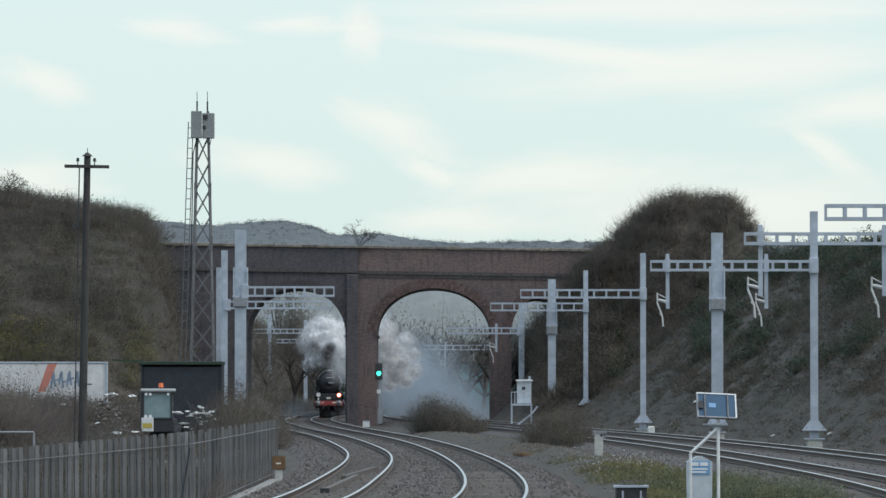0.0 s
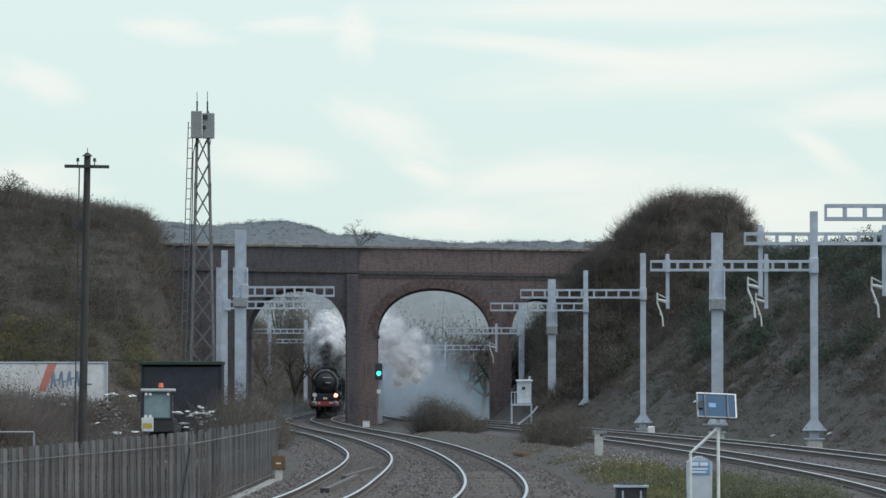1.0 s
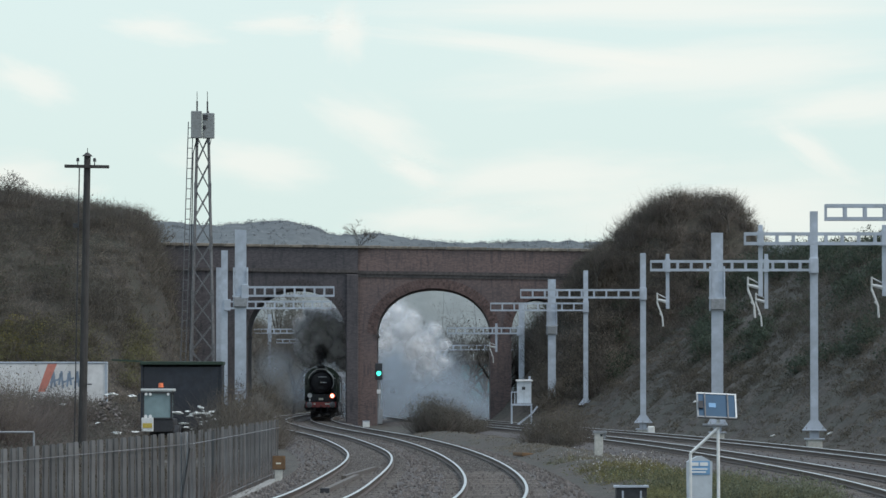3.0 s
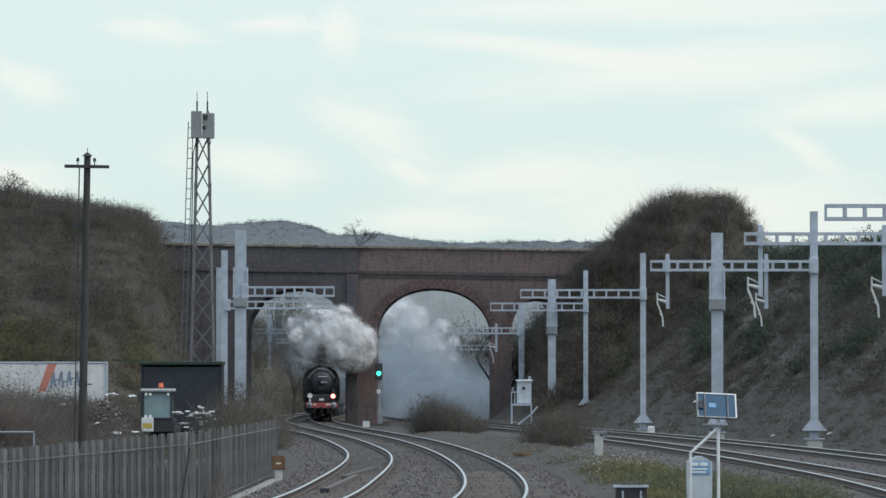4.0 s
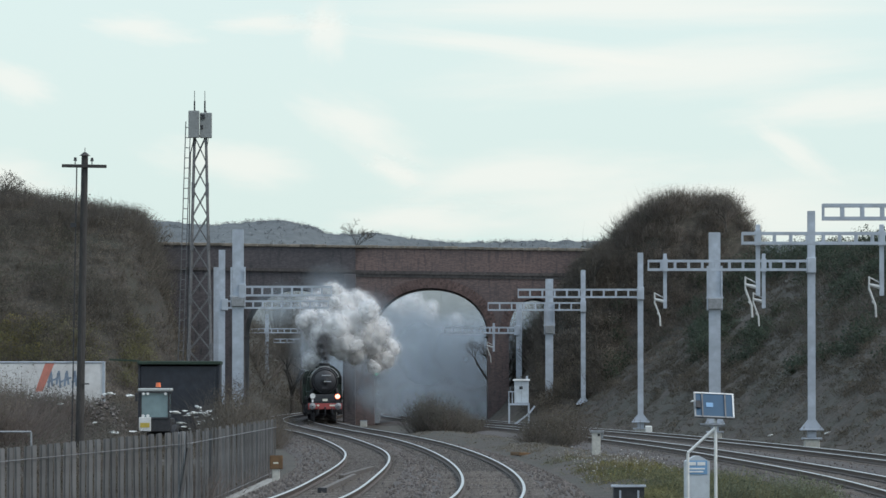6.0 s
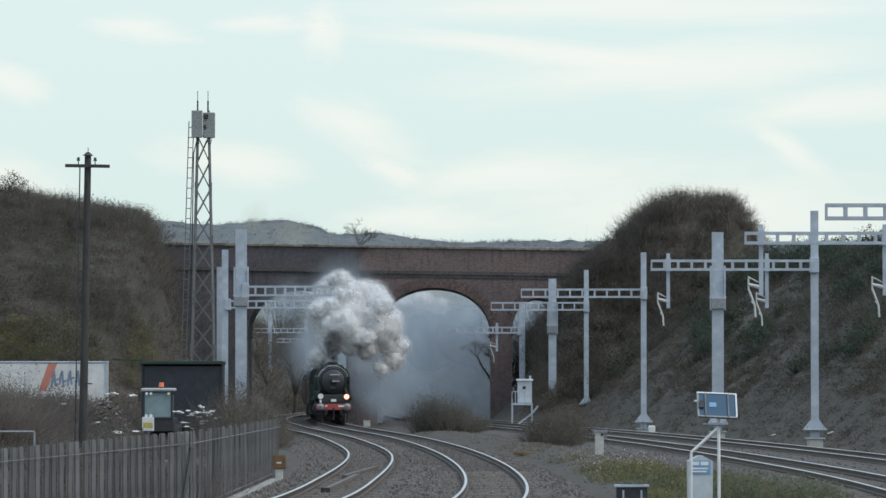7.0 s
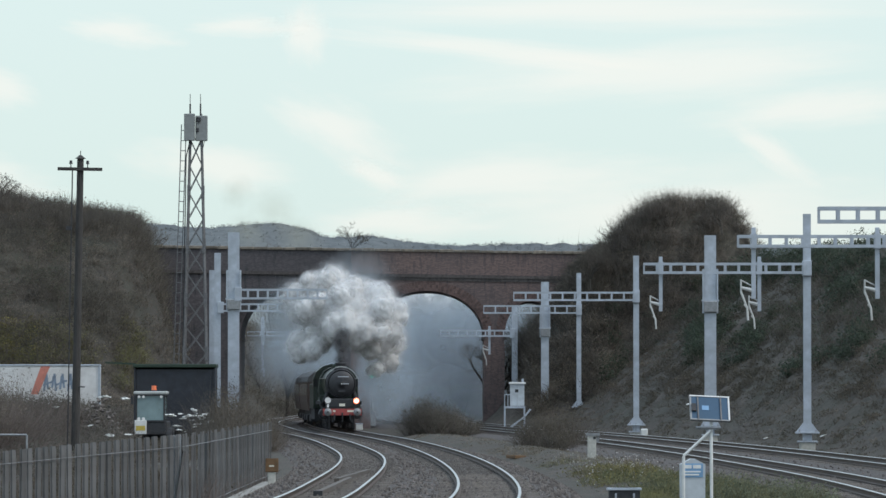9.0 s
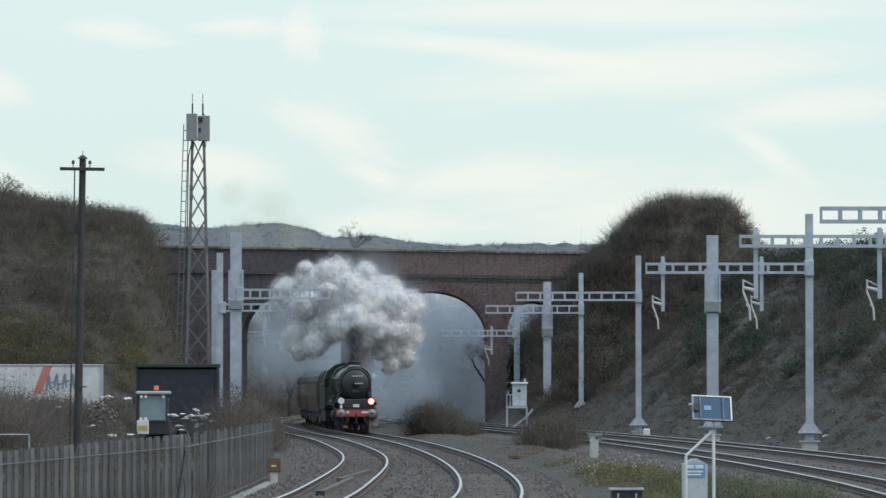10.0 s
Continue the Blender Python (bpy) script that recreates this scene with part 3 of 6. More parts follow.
def turned(bm, prof, x, y, seg=20):
    rows = [[bm.verts.new((x + r * math.cos(2 * math.pi * i / seg), y + r * math.sin(2 * math.pi * i / seg), z)) for i in range(seg)] for z, r in prof]
    for a, b in zip(rows, rows[1:]):
        for i in range(seg):
            bm.faces.new((a[i], a[(i + 1) % seg], b[(i + 1) % seg], b[i]))
    bm.faces.new(rows[0][::-1])
    bm.faces.new(rows[-1])
    return bm


BOIL = 2.74
part("boiler", ring(B(), [(2.9, 0.9), (3.0, 0.9), (7.2, 0.95), (7.25, 0.98)], 32, BOIL), M["loco_green"], engine, "dark green lagged boiler", smooth=True)
part("smokebox", ring(B(), [(1.05, 0.82), (1.08, 0.88), (2.9, 0.88), (2.95, 0.86)], 32, BOIL), M["black"], engine, "matt black smokebox", smooth=True)
door = part("smokebox_door", ring(B(), [(0.8, 0.1), (0.84, 0.35), (0.93, 0.6), (1.02, 0.74), (1.05, 0.76)], 32, BOIL), M["black"], engine, "dished black smokebox door", smooth=True)
part("door_handrail", rod(B(), (-0.22, 0.74, BOIL + 0.4), (0.42, 0.74, BOIL + 0.4), 0.03), M["steel"], door, "bright steel rail")
part("door_handrail", rod(B(), (-0.05, 0.74, BOIL - 0.02), (0.42, 0.74, BOIL - 0.02), 0.03), M["steel"], door)
part("door_dart", rod(B(), (0, 0.82, BOIL), (0, 0.68, BOIL), 0.05), M["steel"], door)
part("number_plate", box(B(), -0.2, 0.2, 0.78, 0.82, BOIL - 0.5, BOIL - 0.38), M["black"], door)
bm = B()
for i in range(12):
    a = math.pi * (0.1 + 0.8 * i / 11)
    b = math.pi * (0.1 + 0.8 * (i + 1) / 11)
    if i < 11:
        rod(bm, (-1.0 * math.cos(a), 1.25, BOIL + 1.0 * math.sin(a)), (-1.0 * math.cos(b), 1.25, BOIL + 1.0 * math.sin(b)), 0.022, seg=6)
for sx in (-1, 1):
    rod(bm, (sx * 0.95, 1.25, BOIL + 0.31), (sx * 1.02, 8.6, BOIL + 0.31), 0.022, seg=6)
part("handrail", bm, M["steel"], engine, "bright steel handrail along the boiler")
chimney = part("chimney", turned(B(), [(BOIL + 0.8, 0.44), (BOIL + 0.95, 0.33), (BOIL + 1.12, 0.3), (BOIL + 1.18, 0.36), (BOIL + 1.25, 0.36), (BOIL + 1.26, 0.26)], 0, 1.95), M["black"], engine, smooth=True)
part("chimney_rim", turned(B(), [(BOIL + 1.0, 0.345), (BOIL + 1.03, 0.345)], 0, 1.95), M["steel"], chimney)
part("steam_dome", turned(B(), [(BOIL + 0.8, 0.48), (BOIL + 1.0, 0.42), (BOIL + 1.14, 0.34), (BOIL + 1.19, 0.1)], 0, 4.9), M["loco_green"], engine, smooth=True)
# firebox and cab
bm = B()
sec = [(-1.0, 1.4), (-1.12, 2.3), (-1.02, 3.1), (-0.75, 3.55), (-0.35, 3.75), (0.35, 3.75), (0.75, 3.55), (1.02, 3.1), (1.12, 2.3), (1.0, 1.4)]
fr, bk = [bm.verts.new((x, 7.25, z)) for x, z in sec], [bm.verts.new((x, 9.3, z)) for x, z in sec]
for i in range(len(sec)):
    j = (i + 1) % len(sec)
    bm.faces.new((fr[i], fr[j], bk[j], bk[i]))
bm.faces.new(fr[::-1])
part("firebox", bm, M["loco_green"], engine)
bm = B()
sec = [(-1.36, 1.35), (-1.36, 3.0), (-1.2, 3.45), (-0.8, 3.8), (-0.3, 3.95), (0.3, 3.95), (0.8, 3.8), (1.2, 3.45), (1.36, 3.0), (1.36, 1.35)]
fr, bk = [bm.verts.new((x, 9.3, z)) for x, z in sec], [bm.verts.new((x, 11.2, z)) for x, z in sec]
for i in range(len(sec) - 1):
    bm.faces.new((fr[i], fr[i + 1], bk[i + 1], bk[i]))
bm.faces.new(fr[::-1])
cab = part("cab", bm, M["loco_green"], engine, "dark green driver's cab")
for sx in (-1, 1):
    part("cab_window", box(B(), sx * 1.24 - 0.1, sx * 1.24 + 0.1, 9.26, 9.3, 2.55, 3.05), M["glass"], cab)
    part("cab_window", box(B(), sx * 1.365 - 0.008, sx * 1.365 + 0.008, 9.7, 10.6, 2.4, 3.0), M["glass"], cab)
    part("running_plate", box(box(B(), sx * 1.22, sx * 0.55, 1.3, 9.3, 1.62, 1.68), sx * 1.22, sx * 1.18, 1.3, 9.3, 1.5, 1.7), M["black"], engine)
    part("splasher", box(B(), sx * 0.75, sx * 1.1, 4.1, 9.2, 1.68, 2.0, 0.08), M["loco_green"], engine)
    part("cylinder", rod(B(), (sx * 0.98, 1.7, 0.95), (sx * 0.98, 3.2, 0.95), 0.32, seg=20), M["black"], engine)
    part("cylinder_cover", rod(B(), (sx * 0.98, 1.64, 0.95), (sx * 0.98, 1.7, 0.95), 0.26, 0.3, seg=20), M["black"], engine)
    part("steam_pipe", rod(B(), (sx * 0.75, 2.2, BOIL - 0.5), (sx * 1.1, 2.3, 1.25), 0.14, seg=12), M["black"], engine)
    part("step", box(box(B(), sx * 0.95, sx * 1.2, 0.95, 1.2, 0.55, 0.6), sx * 1.06, sx * 1.1, 1.0, 1.05, 0.55, 1.25), M["black"], engine)
# front end
part("platform", box(box(B(), -1.16, 1.16, 0.1, 1.5, 1.28, 1.33), -0.95, 0.95, 0.75, 1.5, 1.33, 1.85, 0.04), M["black"], engine)
beam = part("buffer_beam", box(B(), -1.14, 1.14, 0.02, 0.1, 0.86, 1.25, 0.01), M["red"], engine, "red buffer beam with pale numerals")
part("lettering", box(box(B(), 0.3, 0.75, 0.012, 0.019, 1.06, 1.17), -0.55, -0.4, 0.012, 0.019, 1.06, 1.17), M["bars"], beam)
for sx in (-1, 1):
    buf = part("buffer", rod(B(), (sx * 0.865, -0.42, 1.06), (sx * 0.865, 0.02, 1.06), 0.1, 0.17, 16), M["black"], engine)
    part("buffer_head", ring(B(), [(-0.5, 0.05), (-0.49, 0.2), (-0.46, 0.225), (-0.42, 0.225)], 20, 0.0), M["galv_dull"], buf, "worn steel buffer head", smooth=True).matrix_basis = pose(sx * 0.865, 0, 1.06)
    part("guard_iron", bar(B(), (sx * 0.72, 0.5, 0.85), (sx * 0.74, 0.62, 0.08), 0.06, 0.12), M["black"], engine)
    part("vacuum_hose", rod(rod(B(), (sx * 0.45, -0.05, 0.95), (sx * 0.47, -0.12, 0.6), 0.04), (sx * 0.47, -0.12, 0.6), (sx * 0.6, 0.0, 0.45), 0.04), M["black"], engine)
part("coupling", rod(rod(B(), (0, 0.02, 1.0), (0, -0.28, 0.95), 0.05), (0, -0.25, 0.95), (0, -0.2, 0.45), 0.04), M["black"], engine)
part("head_disc", rod(B(), (-0.84, 0.12, 1.75), (-0.84, 0.16, 1.75), 0.18, seg=20), M["white_disc"], engine, "round white headcode disc")
part("disc_bracket", box(B(), -0.9, -0.78, 0.12, 0.2, 1.33, 1.52), M["white_disc"], engine)
lamp = part("headlight", rod(box(B(), 0.68, 1.0, 0.2, 0.5, 1.33, 1.9, 0.04), (0.84, 0.2, 1.72), (0.84, 0.12, 1.72), 0.17, seg=18), M["black"], engine)
part("headlight_lens", rod(B(), (0.84, 0.1, 1.72), (0.84, 0.08, 1.72), 0.1, seg=18), M["lamp_on"], lamp, "lit warm white lens")
# glowing disc imitates the red bloom round the lit lens
part("headlight_reflector", rod(B(), (0.84, 0.12, 1.72), (0.84, 0.1, 1.72), 0.175, seg=18), M["lamp_bloom"], lamp, "glowing orange-red disc in place of the lamp's bloom")
part("train_plate", box(B(), -0.17, 0.17, 0.12, 0.15, 1.4, 1.56), M["bars"], engine)
part("frame", box(box(B(), -0.6, -0.5, 0.4, 10.8, 0.55, 1.3), 0.5, 0.6, 0.4, 10.8, 0.55, 1.3), M["black"], engine)
part("ash_pan", box(B(), -0.75, 0.75, 6.5, 10.5, 0.35, 1.5), M["black"], engine)
WHEELS = []


def make_wheel(r, n):
    bm = B()
    seg = 28
    for a, b in ((r, r - 0.09),):
        rows = []
        for rr, xx in ((a, -0.06), (a, 0.06), (b, 0.06), (b, -0.06)):
            rows.append([bm.verts.new((xx, rr * math.cos(2 * math.pi * i / seg), rr * math.sin(2 * math.pi * i / seg))) for i in range(seg)])
        for k in range(4):
            for i in range(seg):
                bm.faces.new((rows[k][i], rows[(k + 1) % 4][i], rows[(k + 1) % 4][(i + 1) % seg], rows[k][(i + 1) % seg]))
    for i in range(n):
        a = 2 * math.pi * i / n
        bar(bm, (0, 0.1 * math.cos(a), 0.1 * math.sin(a)), (0, (r - 0.08) * math.cos(a), (r - 0.08) * math.sin(a)), 0.06)
    rod(bm, (-0.08, 0, 0), (0.08, 0, 0), 0.14, seg=14)
    me = bpy.data.meshes.new("wheel")
    bm.to_mesh(me)
    bm.free()
    me.materials.append(M["black"])
    return me


BIG, SMALL = make_wheel(0.94, 16), make_wheel(0.48, 10)
for y, r, me in ((1.6, 0.48, SMALL), (3.6, 0.48, SMALL), (4.9, 0.94, BIG), (7.0, 0.94, BIG), (9.2, 0.94, BIG)):
    for sx in (-0.72, 0.72):
        o = new("wheel", me)
        o.parent = engine
        o.location = (sx, y, r)
        WHEELS.append((o, sx, y, r))
    part("axle", rod(B(), (-0.66, y, r), (0.66, y, r), 0.09), M["black"], engine)

tender = thing("tender", "dark green locomotive tender loaded with coal", "tender")
part("tank", box(box(B(), -1.3, 1.3, 0.3, 6.9, 1.2, 2.75, 0.05), -1.15, 1.15, 0.6, 6.6, 2.75, 3.0, 0.05), M["loco_green"], tender)
bm = B()
bmesh.ops.create_grid(bm, x_segments=14, y_segments=24, size=1.0)
for v in bm.verts:
    e = max(abs(v.co.x), abs(v.co.y))
    v.co = Vector((v.co.x * 1.1, 3.6 + v.co.y * 2.8, 3.0 + (0.35 * (1 - e ** 3) if e < 1 else -0.1) + random.uniform(-0.06, 0.06)))
part("coal", bm, M["black"], tender, "heap of black coal")
part("frame", box(B(), -1.2, 1.2, 0.2, 7.0, 0.55, 1.2), M["black"], tender)
part("buffer_beam", box(B(), -1.25, 1.25, 7.0, 7.1, 0.85, 1.25), M["black"], tender)
for y in (1.4, 3.4, 5.4):
    for sx in (-0.72, 0.72):
        o = new("wheel", SMALL)
        o.parent = tender
        o.matrix_basis = pose(sx, y, 0.48)

# ---- carriages ----


def carriage(label, group):
    t = thing("railway_carriage", label, "railway carriage", None, group)
    bm = B()
    sec = [(-1.3, 1.05), (-1.4, 1.6), (-1.4, 2.2), (-1.36, 2.9), (1.36, 2.9), (1.4, 2.2), (1.4, 1.6), (1.3, 1.05)]
    fr, bk = [bm.verts.new((x, 0.4, z)) for x, z in sec], [bm.verts.new((x, 19.4, z)) for x, z in sec]
    for i in range(len(sec)):
        j = (i + 1) % len(sec)
        bm.faces.new((fr[j], fr[i], bk[i], bk[j]))
    bm.faces.new(fr)
    bm.faces.new(bk[::-1])
    part("body", bm, M["maroon"], t)
    bm = B()
    sec = [(-1.4, 2.88), (-1.3, 3.2), (-0.95, 3.5), (-0.5, 3.66), (0, 3.7), (0.5, 3.66), (0.95, 3.5), (1.3, 3.2), (1.4, 2.88)]
    fr, bk = [bm.verts.new((x, 0.38, z)) for x, z in sec], [bm.verts.new((x, 19.42, z)) for x, z in sec]
    for i in range(len(sec) - 1):
        bm.faces.new((fr[i + 1], fr[i], bk[i], bk[i + 1]))
    bm.faces.new(fr)
    bm.faces.new(bk[::-1])
    part("roof", bm, M["roof"], t, "sooty grey curved roof")
    for sx in (-1, 1):
        part("waist_panel", box(B(), sx * 1.405 - 0.006, sx * 1.405 + 0.006, 0.8, 19.0, 1.95, 2.8), M["cream"], t, "faded cream window band")
        for i in range(9):
            y = 1.5 + i * 2.0
            wn = part("window", box(B(), sx * 1.415 - 0.006, sx * 1.415 + 0.006, y, y + 1.3, 2.05, 2.72), M["glass"], t)
    part("gangway", box(B(), -0.5, 0.5, 0.0, 0.4, 1.1, 3.2, 0.04), M["black"], t)
    part("underframe", box(B(), -1.1, 1.1, 0.5, 19.3, 0.75, 1.05), M["black"], t)
    for yb in (3.0, 16.8):
        part("bogie", box(B(), -1.15, 1.15, yb - 1.6, yb + 1.6, 0.35, 0.75, 0.05), M["black"], t)
        for yy in (yb - 1.3, yb + 1.3):
            for sx in (-0.72, 0.72):
                o = new("wheel", SMALL)
                o.parent = t
                o.matrix_basis = pose(sx, yy, 0.48)
    part("battery_box", box(B(), -1.2, 1.2, 8.0, 11.0, 0.4, 0.75, 0.03), M["black"], t)
    return t


coach = carriage("maroon and cream old railway carriage with dark windows", "carriages of the train")
COACHES = [coach] + [copy_thing(coach, pose(0, 0, 0)) for _ in range(3)]
CHIM = Vector((0, 1.95, BOIL + 1.26))
# ---- scrub, trees and grass ----


def raw_np(name, v, tri, nrm, material, parent=None, label=""):
    """A mesh of loose triangles whose shading follows the outward direction of the clump."""
    me = bpy.data.meshes.new(name)
    v, tri = np.asarray(v, np.float32), np.array(tri, np.int32)
    if nrm is not None:
        face = np.cross(v[tri[:, 1]] - v[tri[:, 0]], v[tri[:, 2]] - v[tri[:, 0]])
        back = (face * nrm[tri[:, 0]]).sum(1) < 0
        tri[back] = tri[back][:, ::-1]
    me.vertices.add(len(v))
    me.vertices.foreach_set("co", v.ravel())
    me.loops.add(tri.size)
    me.loops.foreach_set("vertex_index", tri.ravel())
    me.polygons.add(len(tri))
    me.polygons.foreach_set("loop_start", np.arange(0, tri.size, 3, dtype=np.int32))
    me.update(calc_edges=True)
    if nrm is not None:
        me.polygons.foreach_set("use_smooth", np.ones(len(tri), bool))
        me.normals_split_custom_set_from_vertices(nrm.astype(np.float32))
    me.materials.append(material)
    ob = new(name, me)
    ob.parent = parent
    if label:
        tagged(ob, label)
    return ob


def unit(a):
    return a / (np.linalg.norm(a, axis=1)[:, None] + 1e-9)


def twigs(spots, per, thick, lean=0.55, low=0.5):
    """Bent tapering shoots that rise from each spot (x, y, z, height, radius)."""
    s = np.repeat(np.asarray(spots, float), per, axis=0)
    n = len(s)
    out = rng.normal(size=(n, 3)) * (1, 1, 0)
    base = s[:, :3] + out * s[:, 4:5] * 0.3
    d = unit(out * lean + np.array([0, 0, 1.0]) + rng.normal(size=(n, 3)) * 0.18)
    ln = s[:, 3:4] * rng.uniform(low, 1.0, (n, 1))
    mid = base + d * ln * 0.55
    tip = mid + unit(d + rng.normal(size=(n, 3)) * 0.4 + out * 0.15) * ln * 0.45
    w = unit(rng.normal(size=(n, 3)) * (1, 1, 0.1)) * thick * rng.uniform(0.6, 1.3, (n, 1))
    fork = mid + unit(d + rng.normal(size=(n, 3)) * 0.8) * ln * 0.35
    v = np.stack([base - w, base + w, mid - w * 0.6, mid + w * 0.6, tip, fork], 1).reshape(-1, 3)
    o = np.arange(n)[:, None] * 6
    tri = np.concatenate([o + (0, 1, 3), o + (0, 3, 2), o + (2, 3, 4), o + (2, 3, 5)])
    nrm = unit(unit(out + 1e-6) * 0.7 + np.array([0, 0, 0.6]) + rng.normal(size=(n, 3)) * 0.3)
    return v, tri, np.repeat(nrm, 6, axis=0)


def leaves(spots, per, size, low=0.1):
    s = np.repeat(np.asarray(spots, float), per, axis=0)
    n = len(s)
    u = unit(rng.normal(size=(n, 3))) * rng.uniform(0, 1, (n, 1)) ** 0.5
    c = s[:, :3] + u * np.concatenate([s[:, 4:5], s[:, 4:5], s[:, 3:4] * 0.42], 1) + np.concatenate([np.zeros((n, 2)), s[:, 3:4] * (0.38 + low * 0.4)], 1)
    a, b = unit(rng.normal(size=(n, 3))), unit(rng.normal(size=(n, 3)))
    k = size * rng.uniform(0.5, 1.5, (n, 1))
    v = np.stack([c, c + a * k, c + (a * 0.5 + b * 0.6) * k], 1).reshape(-1, 3)
    nrm = unit(unit(u) * 0.8 + np.array([0, 0, 0.45]) + rng.normal(size=(n, 3)) * 0.25)
    return v, np.arange(n * 3).reshape(-1, 3), np.repeat(nrm, 3, axis=0)


def scrub(name, spots, label, category, twig=("twig", 40, 0.03), leaf=("leaf_brown", 60, 0.12), lean=0.55, stuff=True):
    t = thing(name, label, category, None, kind="stuff" if stuff else "")
    if twig[1]:
        raw_np("twig_mass", *twigs(spots, twig[1], twig[2], lean), M[twig[0]], t)
    if leaf[1]:
        raw_np("foliage", *leaves(spots, leaf[1], leaf[2]), M[leaf[0]], t)
    return t


def spread(n, x0, x1, y0, y1, h0, h1, keep=lambda x, y: True, r=0.9):
    out = []
    for _ in range(n):
        x, y = rng.uniform(x0, x1), rng.uniform(y0, y1)
        if keep(x, y):
            h = rng.uniform(h0, h1) * (0.65 + 1.3 * max(0.0, noise.noise(Vector((x * 0.22, y * 0.1, 7)))))
            out.append((x, y, land(x, y) - 0.15, h, r * rng.uniform(0.7, 1.3)))
    return out


def toe_x(y):
    return float(MAIN(min(y, 555))) + 5.0


clear = lambda x, y: not (YB - 1.5 < y < YB + DEEP + 1 and -22 < x < 14)
# right bank: low scrub on the slope, taller on the crest
scrub("bank_scrub", spread(4600, 8, 40, 150, 345, 0.4, 1.0, lambda x, y: toe_x(y) + 3.2 < x < toe_x(y) + 26 and clear(x, y)), "brown leafless scrub and bramble covering the cutting slope", "scrub", ("twig", 14, 0.02), ("leaf_brown", 72, 0.12))
scrub("bank_scrub", spread(1300, 9, 40, 170, 345, 1.0, 2.2, lambda x, y: toe_x(y) + 6.5 < x < toe_x(y) + 24 and noise.noise(Vector((x * 0.16, y * 0.05, 2))) > -0.08, 1.2), "darker thicket with some evergreen leaf on the bank", "scrub", ("twig", 30, 0.022), ("leaf_green", 120, 0.095))
clumps = [(x, y, z - 0.2, h * 0.8, r * 0.62) for x, y, z, h, r in spread(2600, 9, 40, 172, 326, 2.0, 3.4, lambda x, y: toe_x(y) + 4.2 < x < toe_x(y) + 17 and noise.noise(Vector((x * 0.3, y * 0.06, 5))) + 0.03 * (x - toe_x(y) - 8) > 0.12, 1.5)]
scrub("ivy_thicket", clumps[:620], "dark evergreen shrubs and ivy in rounded clumps on the slope", "thicket", ("twig", 8, 0.02), ("leaf_ivy", 330, 0.15))
scrub("crest_thicket", spread(470, 11.0, 23.2, 322, 334, 1.2, 2.2, lambda x, y: True, 1.0), "dense bare hawthorn thicket crowning the mound", "thicket", ("twig", 56, 0.016), ("leaf_russet", 90, 0.07))
scrub("bank_scrub", spread(420, 6.6, 12.5, 320.5, 333, 1.4, 2.6, lambda x, y: land(x, y) > 0.4, 1.0), "dark green and brown thicket against the bridge wall", "thicket", ("twig", 20, 0.02), ("leaf_russet", 110, 0.1))
scrub("bare_shoots", spread(60, 9.8, 14.5, 325, 333, 2.0, 3.4, lambda x, y: True, 1.0), "tall pale leafless shoots beside the bridge parapet", "shrub", ("twig", 20, 0.024), ("leaf_brown", 0, 0.1))
# left bank
scrub("bank_scrub", spread(4200, -46, -16.4, 286, 334, 0.8, 1.7, clear, 1.0), "brown leafless scrub and bramble covering the bank above the yard", "scrub", ("twig", 14, 0.02), ("leaf_russet", 80, 0.09))
scrub("bank_scrub", spread(900, -46, -17, 288, 334, 1.0, 2.1, lambda x, y: clear(x, y) and noise.noise(Vector((x * 0.2, y * 0.06, 9))) > 0.05, 1.1), "patches of green bramble on the bank above the yard", "scrub", ("twig", 20, 0.02), ("leaf_green", 110, 0.09))
scrub("bank_thicket", spread(420, -46, -18.5, 300, 330, 2.2, 3.6, lambda x, y: clear(x, y) and noise.noise(Vector((x * 0.25, y * 0.12, 4))) + 0.03 * (y - 314) > 0.08, 1.5), "rounded dark bushes crowding the upper bank", "thicket", ("twig", 30, 0.018), ("leaf_dark", 260, 0.09))
scrub("crest_thicket", spread(480, -46, -20.5, 316, 330, 1.8, 3.2, lambda x, y: True, 0.9), "dense bare hawthorn thicket along the bank top", "thicket", ("twig", 54, 0.016), ("leaf_dark", 60, 0.07))
scrub("olive_bushes", spread(90, -31, -22.5, 294, 303, 1.4, 2.6, lambda x, y: True, 1.2), "olive green willow bushes along the foot of the bank", "bush", ("twig", 20, 0.018), ("leaf_olive", 260, 0.09))
scrub("yellow_bushes", spread(70, -21.2, -17.6, 298, 307, 1.6, 3.0, lambda x, y: True, 1.0), "willow bushes with yellowing leaves at the foot of the bank", "bush", ("twig", 30, 0.018), ("leaf_olive", 380, 0.09))
scrub("yellow_bushes", spread(24, -29.5, -26.5, 298, 304, 1.0, 2.0, lambda x, y: True, 1.0), "olive willow bushes low on the bank", "bush", ("twig", 40, 0.02), ("leaf_yellow", 120, 0.11))
scrub("end_arch_thicket", spread(60, 6.2, 10.5, 346, 358, 4.0, 7.0, lambda x, y: True, 1.4), "tangled thicket behind the end arch", "thicket", ("twig", 40, 0.02), ("leaf_dark", 260, 0.12), 0.2)
scrub("end_arch_thicket", spread(110, 6.4, 11.2, 344.5, 352, 7.5, 10.5, lambda x, y: True, 1.3), "tall dark thicket growing close behind the end arch", "thicket", ("twig", 40, 0.02), ("leaf_green", 300, 0.13), 0.2)
